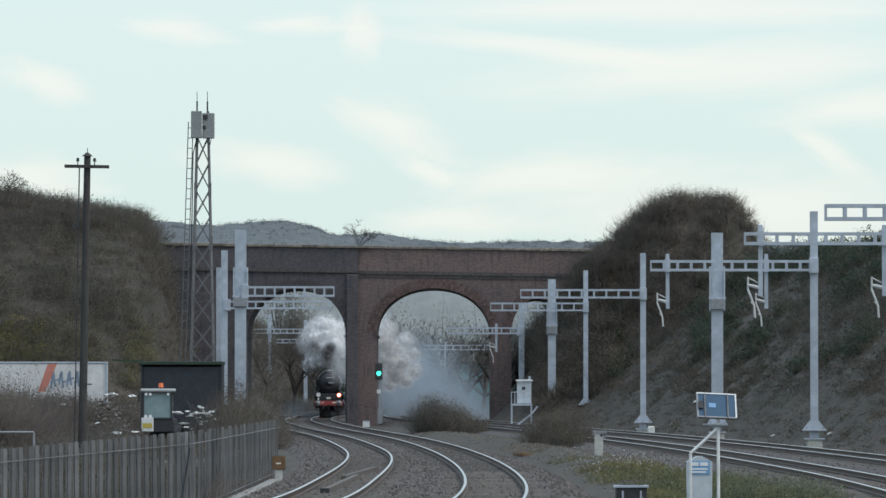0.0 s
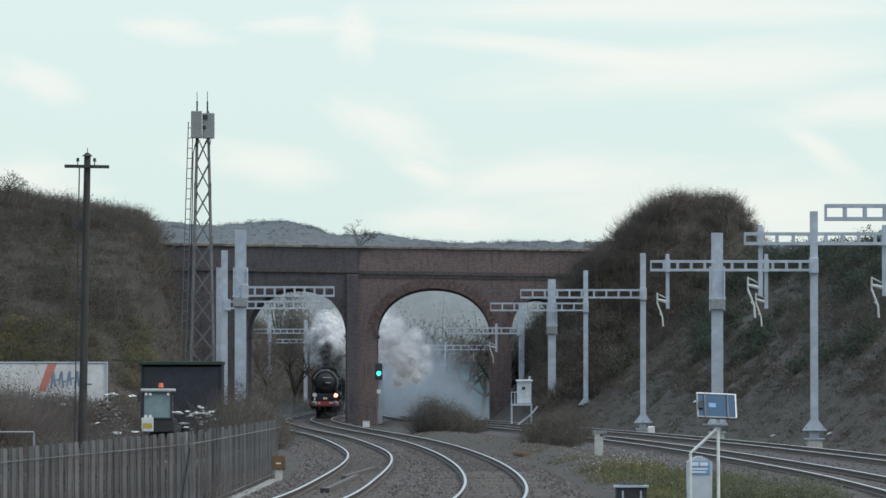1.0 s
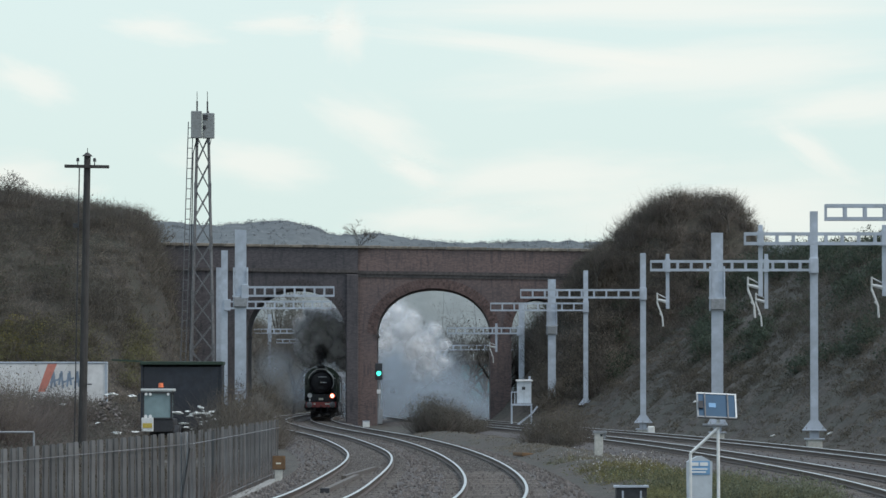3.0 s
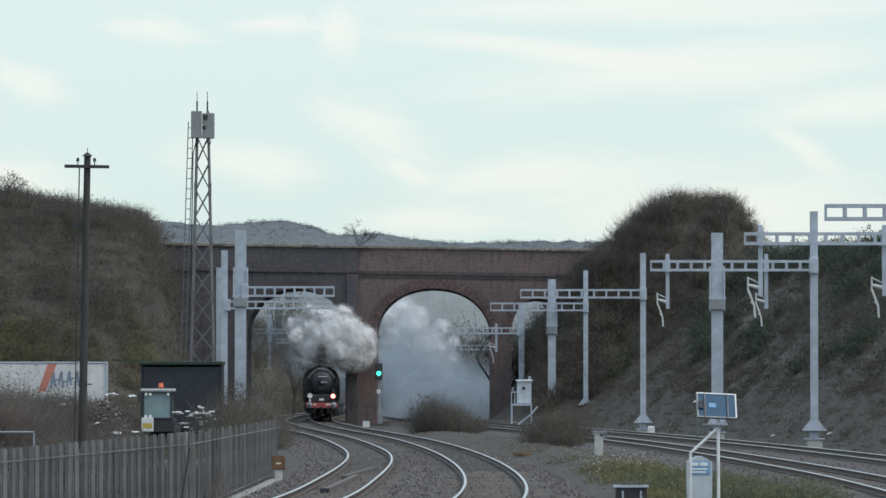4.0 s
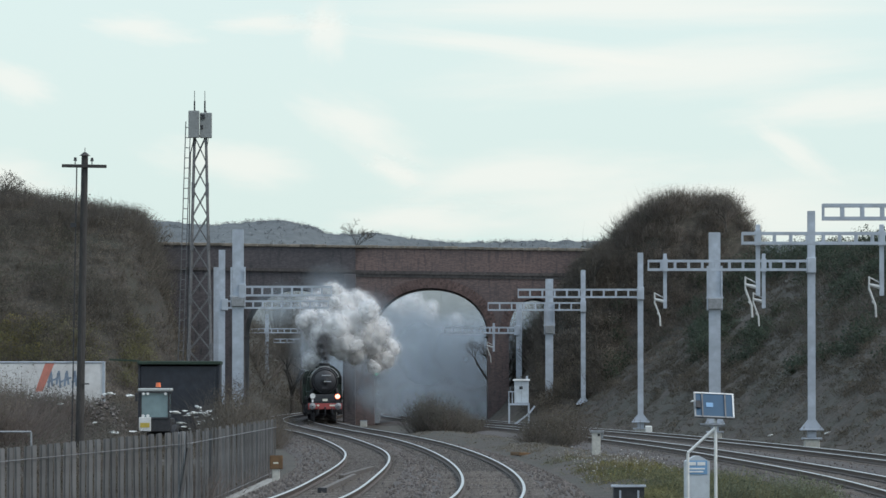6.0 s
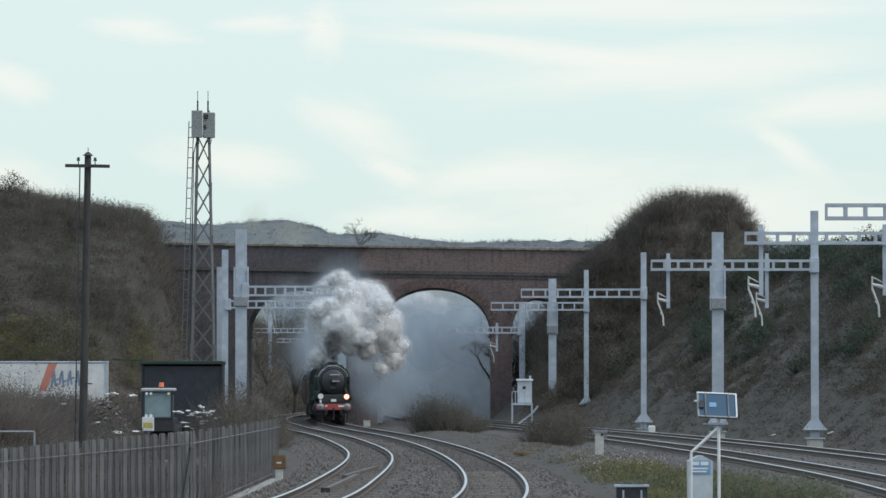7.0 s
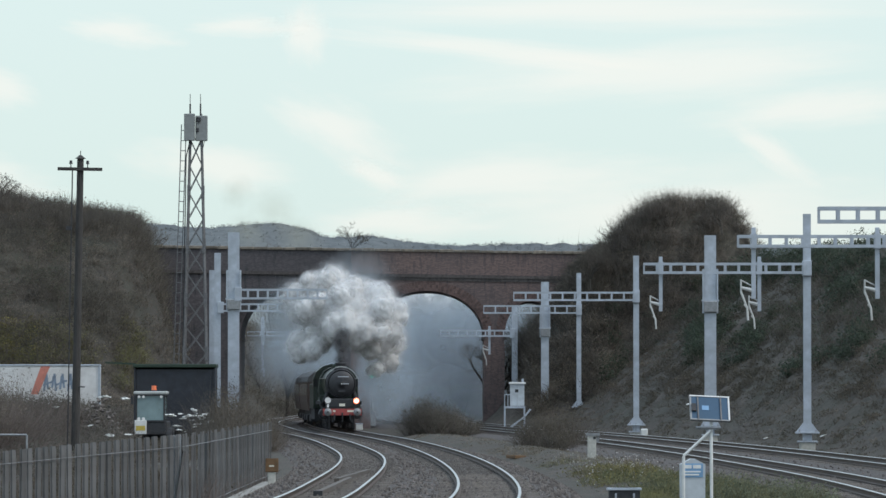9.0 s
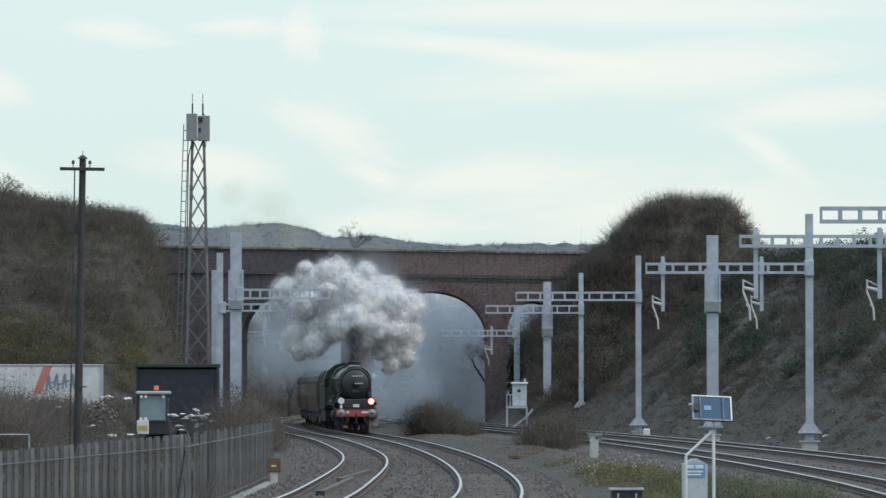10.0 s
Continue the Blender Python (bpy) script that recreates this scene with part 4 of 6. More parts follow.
# cutting sides beyond the bridge
scrub("bank_scrub", spread(1500, -46, -14, 350, 560, 1.0, 3.4, lambda x, y: x < float(DOWN(y)) - 6.5, 1.5), "hazy wooded cutting side beyond the bridge", "scrub", ("twig", 14, 0.035), ("leaf_brown", 90, 0.16))
scrub("bank_scrub", spread(700, 0, 40, 350, 560, 1.0, 2.6, lambda x, y: x > toe_x(y) + 1.5, 1.5), "scrub on the far cutting side beyond the bridge", "scrub", ("twig", 14, 0.035), ("leaf_green", 90, 0.16))
scrub("far_wood", spread(520, -45, 34, 562, 605, 9.5, 13.0, lambda x, y: land(x, y) < 3, 2.6), "hazy leafless wood closing the view beyond the bridge", "wood", ("twig", 40, 0.05), ("leaf_dark", 160, 0.3))
scrub("far_wood", spread(260, -45, -14, 575, 600, 15.0, 19.0, lambda x, y: land(x, y) < 6, 2.6), "taller hazy wood at the end of the cutting", "wood", ("twig", 20, 0.05), ("leaf_dark", 300, 0.3), 0.3)
scrub("bare_crowns", [(x, 428 + 3 * k, 5.4, 6.4, 1.7) for k, x in enumerate((-0.6, 0.9, 2.4, 4.0))], "rounded crowns of tall leafless trees beyond the bridge", "trees", ("twig", 0, 0.02), ("leaf_dark", 600, 0.09))
# brambles in the yard behind the fence
yard = lambda x, y: x < -6.5 - 0.06 * (y - 150) and not (-0.0695 < x / y < -0.0478) and not (-17.5 < x < -11.5 and y > 238) and not (x < -19.5 and y > 266)
scrub("bramble_patch", spread(1300, -30, -6.8, 150, 283, 0.9, 1.9, yard, 1.2), "reddish brown bramble patch behind the fence", "bramble", ("twig_red", 46, 0.016), ("leaf_dark", 110, 0.1), 1.2)
scrub("bramble_patch", spread(640, -13.5, -7.0, 205, 262, 2.2, 4.0, lambda x, y: -0.0492 * y < x < float(DOWN(y)) - 2.9, 0.9), "tall leafless bushes at the end of the fence", "bush", ("twig", 30, 0.016), ("leaf_brown", 150, 0.09), 0.6)
scrub("bramble_patch", spread(420, -29, -17.2, 228, 262, 1.2, 1.9, lambda x, y: True, 1.2), "tall tangled brambles in front of the trailer", "bramble", ("twig_red", 56, 0.016), ("leaf_dark", 120, 0.1), 1.0)
scrub("bramble_patch", spread(46, -18.6, -16.6, 176, 183, 6.0, 7.0, lambda x, y: True, 0.8), "brown leafy bush rising above the brambles by the yard", "bush", ("twig_red", 30, 0.014), ("leaf_russet", 160, 0.08), 0.6)
scrub("bramble_patch", spread(130, -24.5, -19.4, 229, 240, 3.0, 3.9, lambda x, y: True, 1.1), "high mound of tangled brambles half hiding the trailer", "bramble", ("twig_red", 60, 0.016), ("leaf_dark", 140, 0.1), 0.9)
scrub("bramble_patch", spread(300, -16, -9.5, 175, 246, 0.5, 0.9, lambda x, y: -0.0695 < x / y < -0.0478, 0.9), "low bramble and dead stems round the works vehicle", "bramble", ("twig_red", 30, 0.018), ("leaf_brown", 80, 0.1), 1.0)
scrub("bramble_patch", spread(380, -12, -5.7, 97.5, 150, 0.7, 1.25, lambda x, y: x < -5.7 - 0.01 * (y - 97), 0.7), "dark tangled growth behind the fence", "bramble", ("twig_red", 40, 0.012), ("leaf_brown", 110, 0.07), 0.9)
scrub("fence_growth", spread(120, -6.6, -5.45, 100, 142, 0.7, 1.9, lambda x, y: True, 0.45), "dry weeds growing through the fence", "weeds", ("twig_red", 40, 0.012), ("leaf_brown", 40, 0.06), 0.4)
# single bushes between the lines
scrub("bush", spread(60, -1.9, 2.5, 262, 270, 1.9, 2.9, lambda x, y: ((x - 0.3) / 2.1) ** 2 + ((y - 266) / 4) ** 2 < 1, 0.8), "round leafless bush between the two pairs of tracks", "bush", ("twig", 40, 0.016), ("leaf_dark", 280, 0.1), 0.8, False)
scrub("bush", spread(50, 4.0, 6.8, 205, 216, 1.9, 2.9, lambda x, y: ((x - 5.3) / 1.5) ** 2 + ((y - 210) / 5) ** 2 < 1, 0.7), "pale brown leafless bush beside the loop line", "bush", ("twig", 40, 0.014), ("leaf_brown", 240, 0.08), 0.7, False)
# grass and herbs in the strip between the lines
mid = lambda x, y: x > float(UP(y)) + 3.2 and x < float(LOOP(y)) - 2.6
scrub("rough_grass", spread(7000, -4, 9, 92, 260, 0.1, 0.36, mid, 0.3), "tufts of pale dead grass between the tracks", "grass", ("straw", 20, 0.014), ("leaf_russet", 30, 0.07), 0.9)
scrub("green_grass", spread(1500, 2.5, 9, 92, 175, 0.15, 0.42, lambda x, y: mid(x, y) and noise.noise(Vector((x * 0.4, y * 0.06, 1))) > -0.05, 0.35), "green and olive grass tufts beside the loop line", "grass", ("grass", 30, 0.011), ("herb", 14, 0.05), 0.7)
scrub("herb_patch", spread(420, 4.6, 9, 92, 138, 0.4, 0.85, lambda x, y: mid(x, y) and x > 4.6 + (y - 92) * 0.01, 0.5), "leafy olive weeds and bramble at the lineside", "weeds", ("grass", 34, 0.011), ("herb", 80, 0.05), 0.7)
scrub("herb_patch", spread(90, 4.2, 7.0, 128, 150, 0.45, 0.8, mid, 0.5), "yellow-green lineside weeds", "weeds", ("grass", 40, 0.01), ("leaf_yellow", 45, 0.055), 0.7)
scrub("herb_patch", spread(60, 5.4, 8.6, 92, 104, 0.7, 1.1, mid, 0.45), "tall green lineside weeds close to the loop line", "weeds", ("grass", 26, 0.009), ("herb", 110, 0.045), 0.6)
M["herb_grey"] = mat("grey_green_weeds", (0.17, 0.185, 0.125), 0.7, 0.4, 1.5, 0.8, tint=(0.1, 0.11, 0.065), islands=0.4)
thin(M["herb_grey"])
scrub("herb_patch", spread(80, 5.75, 8.1, 90.5, 95.5, 1.4, 2.0, lambda x, y: True, 0.4), "bushy grey-green weeds crowding the lineside tank", "weeds", ("grass", 14, 0.008), ("herb_grey", 190, 0.05), 0.6)
scrub("herb_patch", spread(50, 4.55, 5.15, 99.5, 107, 0.7, 1.1, lambda x, y: True, 0.4), "yellow-green weeds beside the lineside tank", "weeds", ("grass", 24, 0.008), ("leaf_olive", 150, 0.045), 0.6)
heads = spread(130, 4.4, 7.4, 130, 172, 0.5, 0.9, mid, 0.4)
th = scrub("seed_heads", heads, "dry willowherb with fluffy white seed heads", "weeds", ("straw", 8, 0.008), ("seed", 7, 0.06), 0.4)
scrub("bank_grass", spread(12000, 8, 34, 130, 330, 0.2, 0.55, lambda x, y: toe_x(y) - 1.6 < x < toe_x(y) + 9, 0.5), "flattened dead grass on the lower slope", "grass", ("twig", 7, 0.014), ("leaf_brown", 46, 0.075), 0.9)
scrub("toe_weeds", spread(800, 8, 22, 95, 300, 0.2, 0.6, lambda x, y: toe_x(y) - 1.6 < x < toe_x(y) + 2.5, 0.4), "thin dead weeds along the foot of the bank", "weeds", ("straw", 22, 0.01), ("leaf_brown", 20, 0.06), 0.7)
scrub("toe_weeds", spread(500, -12, -3, 130, 300, 0.15, 0.45, lambda x, y: float(DOWN(y)) - 5.5 < x < float(DOWN(y)) - 2.8, 0.35), "thin dead weeds beside the ballast", "weeds", ("straw", 22, 0.009), ("leaf_brown", 16, 0.05), 0.7)


def bare_tree(x, y, z, h, seed, label, spreadout=0.5, material="trunk", least=0.012, girth=0.022):
    """A winter tree: tapered trunk, forking limbs and fine twigs."""
    r = random.Random(seed)
    bm = B()
    fine_v, fine_f = [], []

    def grow(p, d, ln, rad, depth):
        q = p + d * ln
        if depth < 3:
            rod(bm, p, q, rad, rad * 0.7, 6 if depth < 2 else 4)
        else:
            s = d.orthogonal().normalized() * max(rad, least)
            b0 = len(fine_v)
            fine_v.extend([p - s, p + s, q])
            fine_f.append((b0, b0 + 1, b0 + 2))
            s2 = d.cross(s).normalized() * max(rad, least)
            fine_v.extend([p - s2, p + s2, q])
            fine_f.append((b0 + 3, b0 + 4, b0 + 5))
        if depth >= 6:
            return
        for _ in range(r.choice((2, 3, 3)) if depth else 5):
            e = Vector((r.gauss(0, 1), r.gauss(0, 1), r.gauss(0.25, 0.6)))
            nd = (d + e * spreadout).normalized()
            grow(p + d * ln * r.uniform(0.55, 1.0), nd, ln * r.uniform(0.6, 0.85), rad * 0.6, depth + 1)

    t = thing("bare_tree", label, "tree", pose(x, y, z), "bare trees")
    grow(Vector((0, 0, -0.3)), Vector((r.gauss(0, 0.05), 0, 1)).normalized(), h * 0.28, h * girth, 0)
    part("trunk", bm, M[material], t)
    raw("crown", fine_v, fine_f, M["twig"], t)
    return t


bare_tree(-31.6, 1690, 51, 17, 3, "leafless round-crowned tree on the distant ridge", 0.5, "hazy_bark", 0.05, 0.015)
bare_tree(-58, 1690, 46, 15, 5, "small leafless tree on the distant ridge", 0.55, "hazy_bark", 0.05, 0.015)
for x, y, h, seed in ((-3.4, 433, 13.0, 8), (-4.8, 438, 12.0, 18), (0.2, 431, 12.0, 9), (2.0, 434, 12.0, 21), (3.8, 438, 11.5, 23), (-12.5, 470, 13.0, 25), (-15.5, 474, 12.5, 26), (-18.5, 478, 13.0, 27)):
    bare_tree(x, y, -0.4, h, seed, "tall leafless tree beyond the bridge arch", 0.5, least=0.022)
bare_tree(4.7, 346.5, -0.4, 11.5, 31, "leafless tree leaning its twigs across the arch", 0.5, least=0.014)
bare_tree(8.4, 352, 1.0, 8.0, 12, "pale leafless birch behind the end arch", 0.45)
bare_tree(-31.3, 322, 14.6, 4.4, 14, "small leafless hawthorn on the bank top", 0.6)
bare_tree(-27.6, 322, 13.9, 2.4, 15, "small leafless hawthorn on the bank top", 0.6)
bare_tree(11.2, 327, 9.5, 5.0, 16, "leafless elder leaning out from the mound", 0.6)
bare_tree(20.5, 324, 13.8, 3.4, 17, "leafless hawthorn on the mound", 0.6)

# ---- distant wooded ridge ----
xs2 = np.linspace(-420, 420, 700)
prof = spline([(-420, 74), (-240, 70), (-170, 67), (-120, 66), (-86, 64), (-55, 64), (-42, 60), (-30, 60.5), (-10, 58), (20, 57), (60, 57), (120, 56), (200, 57), (420, 62)])
verts, faces = [], []
depths = [1500 + 12 * i for i in range(34)]
lift = [smooth(1480, 1790, d) for d in depths]
for yv, k in zip(depths, lift):
    for xv in xs2:
        fuzz = abs(noise.noise(Vector((xv * 0.09, yv * 0.09, 1)))) * 1.6 + abs(noise.noise(Vector((xv * 0.5, yv * 0.2, 4)))) * 1.1 + 2.9
        verts.append((xv, yv, -1 + float(prof(xv)) * k + fuzz * (k > 0.6)))
w2 = len(xs2)
faces = [(j * w2 + i, j * w2 + i + 1, (j + 1) * w2 + i + 1, (j + 1) * w2 + i) for j in range(len(depths) - 1) for i in range(w2 - 1)]
# aerial haze is mixed into the woodland and pasture base colours
M["ridge"] = mat("haze_tinted_woodland", (0.14, 0.152, 0.156), 1.0, 0.15, 0.3, 0.03, tint=(0.115, 0.125, 0.13), amount=0.8, islands=0.0)
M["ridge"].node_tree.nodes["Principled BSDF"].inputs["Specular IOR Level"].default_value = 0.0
M["pasture"] = mat("haze_tinted_pasture", (0.2, 0.215, 0.205), 1.0, 0.1, 0.2, 0.02, tint=(0.15, 0.163, 0.16), amount=0.7)
ridge = tagged(raw("backdrop", verts, faces, M["ridge"], smooth=True), "distant wooded ridge, its colour paled for thin haze", "hills", kind="structure")
# crowns take the same pale blue-grey haze in their colour
M["ridge_leaf"] = mat("haze_tinted_crowns", (0.2, 0.215, 0.225), 1.0, 0.1, 0.3, 0.03, tint=(0.16, 0.172, 0.18), amount=0.8)
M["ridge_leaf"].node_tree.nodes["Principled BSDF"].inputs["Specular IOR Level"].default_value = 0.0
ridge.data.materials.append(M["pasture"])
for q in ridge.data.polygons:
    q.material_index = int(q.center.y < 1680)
crowns = []
for _ in range(3000):
    xv, yv = rng.uniform(-260, 260), rng.uniform(1690, 1800)
    zz = -1 + float(prof(xv)) * smooth(1480, 1790, yv) + 0.5
    crowns.append((xv, yv, zz + 1.2, rng.uniform(1.5, 4.2), rng.uniform(1.2, 2.6)))
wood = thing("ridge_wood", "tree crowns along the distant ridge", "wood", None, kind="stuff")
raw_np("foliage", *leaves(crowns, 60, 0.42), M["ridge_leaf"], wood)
# ---- lattice radio tower ----
M["tower"] = mat("weathered_tower_steel", (0.16, 0.16, 0.165), 0.6, 0.25, 8.0, 0.8, metal=0.3, tint=(0.1, 0.095, 0.09))
M["antenna"] = mat("grey_antenna_housing", (0.24, 0.25, 0.245), 0.6, 0.1, 6.0, 0.8, tint=(0.17, 0.175, 0.17))
tower = thing("radio_tower", "slim grey lattice radio tower with cabinet antennas and ladder", "tower", pose(-13.93, 262, -0.5))
tower.scale = (1.05, 1.05, 1.05)
LEVELS = [0.3 + i * 1.48 for i in range(12)]


def half_w(z):
    return 0.72 - 0.0245 * z


H = LEVELS[-1] + 1.4
legs = [(-1, -1), (1, -1), (1, 1), (-1, 1)]
for sx, sy in legs:
    part("leg", bar(B(), (sx * half_w(0), sy * half_w(0), 0), (sx * half_w(H), sy * half_w(H), H), 0.085), M["tower"], tower)
    for zj in LEVELS[1::2]:
        part("leg_splice", box(B(), sx * half_w(zj) - 0.07, sx * half_w(zj) + 0.07, sy * half_w(zj) - 0.07, sy * half_w(zj) + 0.07, zj - 0.4, zj + 0.4), M["tower"], tower)
for i, z0 in enumerate(LEVELS[:-1]):
    z1 = LEVELS[i + 1]
    for k in range(4):
        a, b = legs[k], legs[(k + 1) % 4]
        p = lambda c, z: (c[0] * half_w(z), c[1] * half_w(z), z)
        part("brace", bar(B(), p(a, z0), p(b, z1), 0.045), M["tower"], tower)
        part("brace", bar(B(), p(b, z0), p(a, z1), 0.045), M["tower"], tower)
for k in range(4):
    a, b = legs[k], legs[(k + 1) % 4]
    z = LEVELS[-1]
    part("top_rail", bar(B(), (a[0] * half_w(z), a[1] * half_w(z), z), (b[0] * half_w(z), b[1] * half_w(z), z), 0.07), M["tower"], tower)
lad = part("ladder", bar(bar(B(), (-1.3, -0.3, 0.5), (-0.78, -0.3, H - 0.6), 0.05), (-1.02, -0.3, 0.5), (-0.52, -0.3, H - 0.6), 0.05), M["tower"], tower)
for i in range(30):
    z = 0.8 + i * 0.56
    f = (z - 0.5) / (H - 1.1)
    if z < H - 0.6:
        part("rung", rod(B(), (-1.3 + 0.52 * f, -0.3, z), (-1.02 + 0.5 * f, -0.3, z), 0.022, seg=6), M["tower"], lad)
for x0, x1, y0 in ((-0.62, -0.02, -0.75), (0.0, 0.66, -0.55)):
    part("antenna_panel", box(B(), x0, x1, y0, y0 + 0.3, 16.45, 17.95 if x0 < -0.1 else 17.85, 0.03), M["antenna"], tower, "grey boxed antenna")
part("bracket", box(B(), 0.05, 0.28, -0.62, -0.55, 17.5, 17.75), M["black"], tower)
part("bracket", box(B(), 0.02, 0.18, -0.62, -0.55, 16.95, 17.15), M["black"], tower)
for sx in (-0.3, 0.27):
    part("whip_antenna", rod(rod(B(), (sx, -0.4, 17.2), (sx, -0.4, 18.5), 0.045), (sx, -0.4, 18.5), (sx, -0.4, 19.05), 0.018), M["black"], tower)
part("feeder_cable", rod(rod(rod(B(), (-0.75, -0.35, 0.5), (-0.52, -0.35, 15.6), 0.03), (-0.52, -0.35, 15.6), (-0.3, -0.4, 16.5), 0.03), (0.5, -0.4, 16.5), (0.4, -0.4, 16.0), 0.015), M["black"], tower)

# ---- telegraph pole ----
pole = thing("telegraph_pole", "old dark timber telegraph pole with one crossarm", "telegraph pole", pose(-14.2, 178, -0.5, 0, 0.9, 0))
part("shaft", rod(B(), (0, 0, 0), (0, 0, 11.98), 0.17, 0.13, 12), M["wood"], pole)
part("cap", rod(rod(B(), (0, 0, 11.98), (0, 0, 12.12), 0.22, 0.05, 8), (0, 0, 12.1), (0, 0, 12.3), 0.015), M["wood"], pole)
part("crossarm", box(B(), -0.88, 0.88, -0.22, -0.13, 11.5, 11.63, 0.01), M["wood"], pole)
for x in (-0.36, 0.3):
    part("insulator", rod(rod(B(), (x, -0.18, 11.63), (x, -0.18, 11.78), 0.02), (x, -0.18, 11.76), (x, -0.18, 11.9), 0.07, 0.05, 10), M["black"], pole)
part("down_conduit", rod(B(), (-0.3, -0.1, 0.2), (-0.3, -0.1, 11.5), 0.025), M["black"], pole)
part("junction_box", box(B(), -0.5, -0.28, -0.2, -0.02, 9.15, 9.32), M["black"], pole)
part("pole_step", rod(B(), (0.1, -0.15, 3.0), (0.34, -0.15, 3.0), 0.025), M["black"], pole)

# ---- yard: lorry trailer, dark container, small works vehicle, litter ----
M["trailer_white"] = mat("dirty_white_trailer_side", (0.62, 0.61, 0.6), 0.5, 0.1, 3.0, 0.4, tint=(0.45, 0.42, 0.4))
M["stripe"] = mat("faded_red_stripe", (0.55, 0.2, 0.15), 0.5, 0.1)
M["graffiti"] = mat("blue_grey_graffiti", (0.2, 0.25, 0.32), 0.6, 0.3, 4.0, 1.0)
M["dark_sheet"] = mat("dark_blue_black_sheeting", (0.02, 0.023, 0.032), 0.55, 0.3, 3.0, 0.5, tint=(0.022, 0.022, 0.026))
M["green_edge"] = mat("dark_green_roof_edge", (0.02, 0.04, 0.025), 0.6, 0.3, 4.0, 0.5)
trailer = thing("lorry_trailer", "dirty white lorry trailer with a red stripe and graffiti", "trailer", pose(-20.2, 272, -0.5, 0, 0, 3))
part("body", box(B(), -13.0, 0, 0, 2.5, 1.1, 4.3, 0.04), M["trailer_white"], trailer)
part("roof_rail", box(B(), -13.0, 0.02, -0.04, 2.54, 4.3, 4.4, 0.02), M["galv"], trailer)
part("corner_post", box(B(), -0.12, 0.03, -0.05, 0.05, 1.1, 4.3), M["galv"], trailer)
bm = B()
v = [bm.verts.new(p) for p in ((-4.15, -0.012, 2.6), (-3.7, -0.012, 2.6), (-3.0, -0.012, 4.28), (-3.55, -0.012, 4.28))]
bm.faces.new(v)
part("red_stripe", bm, M["stripe"], trailer)
bm = B()
for k in range(8):
    x0, z0, z1 = -3.42 + k * 0.24, 2.8 + 0.1 * (k % 3), 3.72 + 0.12 * (k % 2)
    lean = 0.1 * (-1) ** k
    bm.faces.new([bm.verts.new(p) for p in ((x0, -0.012, z0), (x0 + 0.13, -0.012, z0), (x0 + 0.13 + lean, -0.012, z1), (x0 + lean, -0.012, z1))])
    bm.faces.new([bm.verts.new(p) for p in ((x0, -0.016, z0 + 0.3), (x0 + 0.24, -0.016, z0 + 0.36), (x0 + 0.24, -0.016, z0 + 0.48), (x0, -0.016, z0 + 0.42))])
part("graffiti", bm, M["graffiti"], trailer)
part("chassis", box(B(), -12.5, -0.3, 0.4, 2.1, 0.7, 1.1), M["black"], trailer)
for xx in (-2.0, -3.3, -11.5):
    part("wheel", rod(B(), (xx, 0.1, 0.5), (xx, 0.45, 0.5), 0.5, seg=18), M["black"], trailer)

shed = thing("open_container", "dark open-sided container with a green roof edge", "container", pose(-14.4, 250, -0.5))
part("side_wall", box(B(), -2.3, 2.2, 2.2, 2.4, 0, 4.1), M["dark_sheet"], shed)
part("end_wall", box(B(), -2.3, -2.2, 0, 2.2, 0, 4.1), M["dark_sheet"], shed)
part("end_wall", box(B(), 2.1, 2.2, 0, 2.2, 0, 4.1), M["dark_sheet"], shed)
part("curtain", box(B(), -2.18, 2.08, 0.1, 0.16, 0.6, 4.0), M["dark_sheet"], shed)
part("roof", box(B(), -2.35, 2.25, -0.1, 2.5, 4.1, 4.3, 0.03), M["green_edge"], shed)
part("awning_bar", bar(B(), (-3.9, 0.0, 4.38), (-2.2, 0.0, 4.3), 0.1), M["green_edge"], shed)

M["cab_paint"] = mat("pale_grey_cab", (0.42, 0.44, 0.43), 0.5, 0.15, 5.0, 0.7, tint=(0.3, 0.3, 0.28))
M["cab_glass"] = mat("reflecting_cab_glass", (0.22, 0.3, 0.31), 0.15, 0.2, 2.0, 1.0, tint=(0.15, 0.2, 0.21))
M["amber"] = mat("orange_beacon", (0.85, 0.2, 0.08), 0.3, 0.1)
M["plate"] = mat("yellow_plate", (0.6, 0.45, 0.08), 0.5, 0.1)
digger = thing("works_vehicle", "small works vehicle with a glazed cab and orange beacon", "vehicle", pose(-15.2, 242, -0.5))
part("chassis", box(B(), -0.85, 0.8, 0.02, 3.2, 0.45, 1.2, 0.05), M["black"], digger)
for x0 in (-0.88, 0.62):
    for y0 in (0.0, 1.5):
        part("cab_pillar", box(B(), x0, x0 + 0.1, y0, y0 + 0.1, 1.2, 2.6), M["black"], digger)
cab2 = part("cab_sill", box(B(), -0.9, 0.74, -0.02, 1.62, 1.16, 1.2), M["black"], digger)
part("cab_roof", box(B(), -0.98, 0.82, -0.08, 1.7, 2.62, 2.8, 0.05), M["cab_paint"], digger, "pale grey cab roof")
part("roof_gutter", box(B(), -0.9, 0.74, -0.06, 1.66, 2.55, 2.62), M["black"], digger)
for x in (-0.68, -0.45, 0.5):
    part("roof_light", rod(B(), (x, -0.08, 2.5), (x, 0.0, 2.5), 0.075, seg=10), M["white_disc"], digger)
part("windscreen", box(B(), -0.78, 0.62, 0.03, 0.06, 1.25, 2.6), M["cab_glass"], cab2)
part("side_glass", box(B(), 0.66, 0.68, 0.1, 1.5, 1.25, 2.6), M["cab_glass"], cab2)
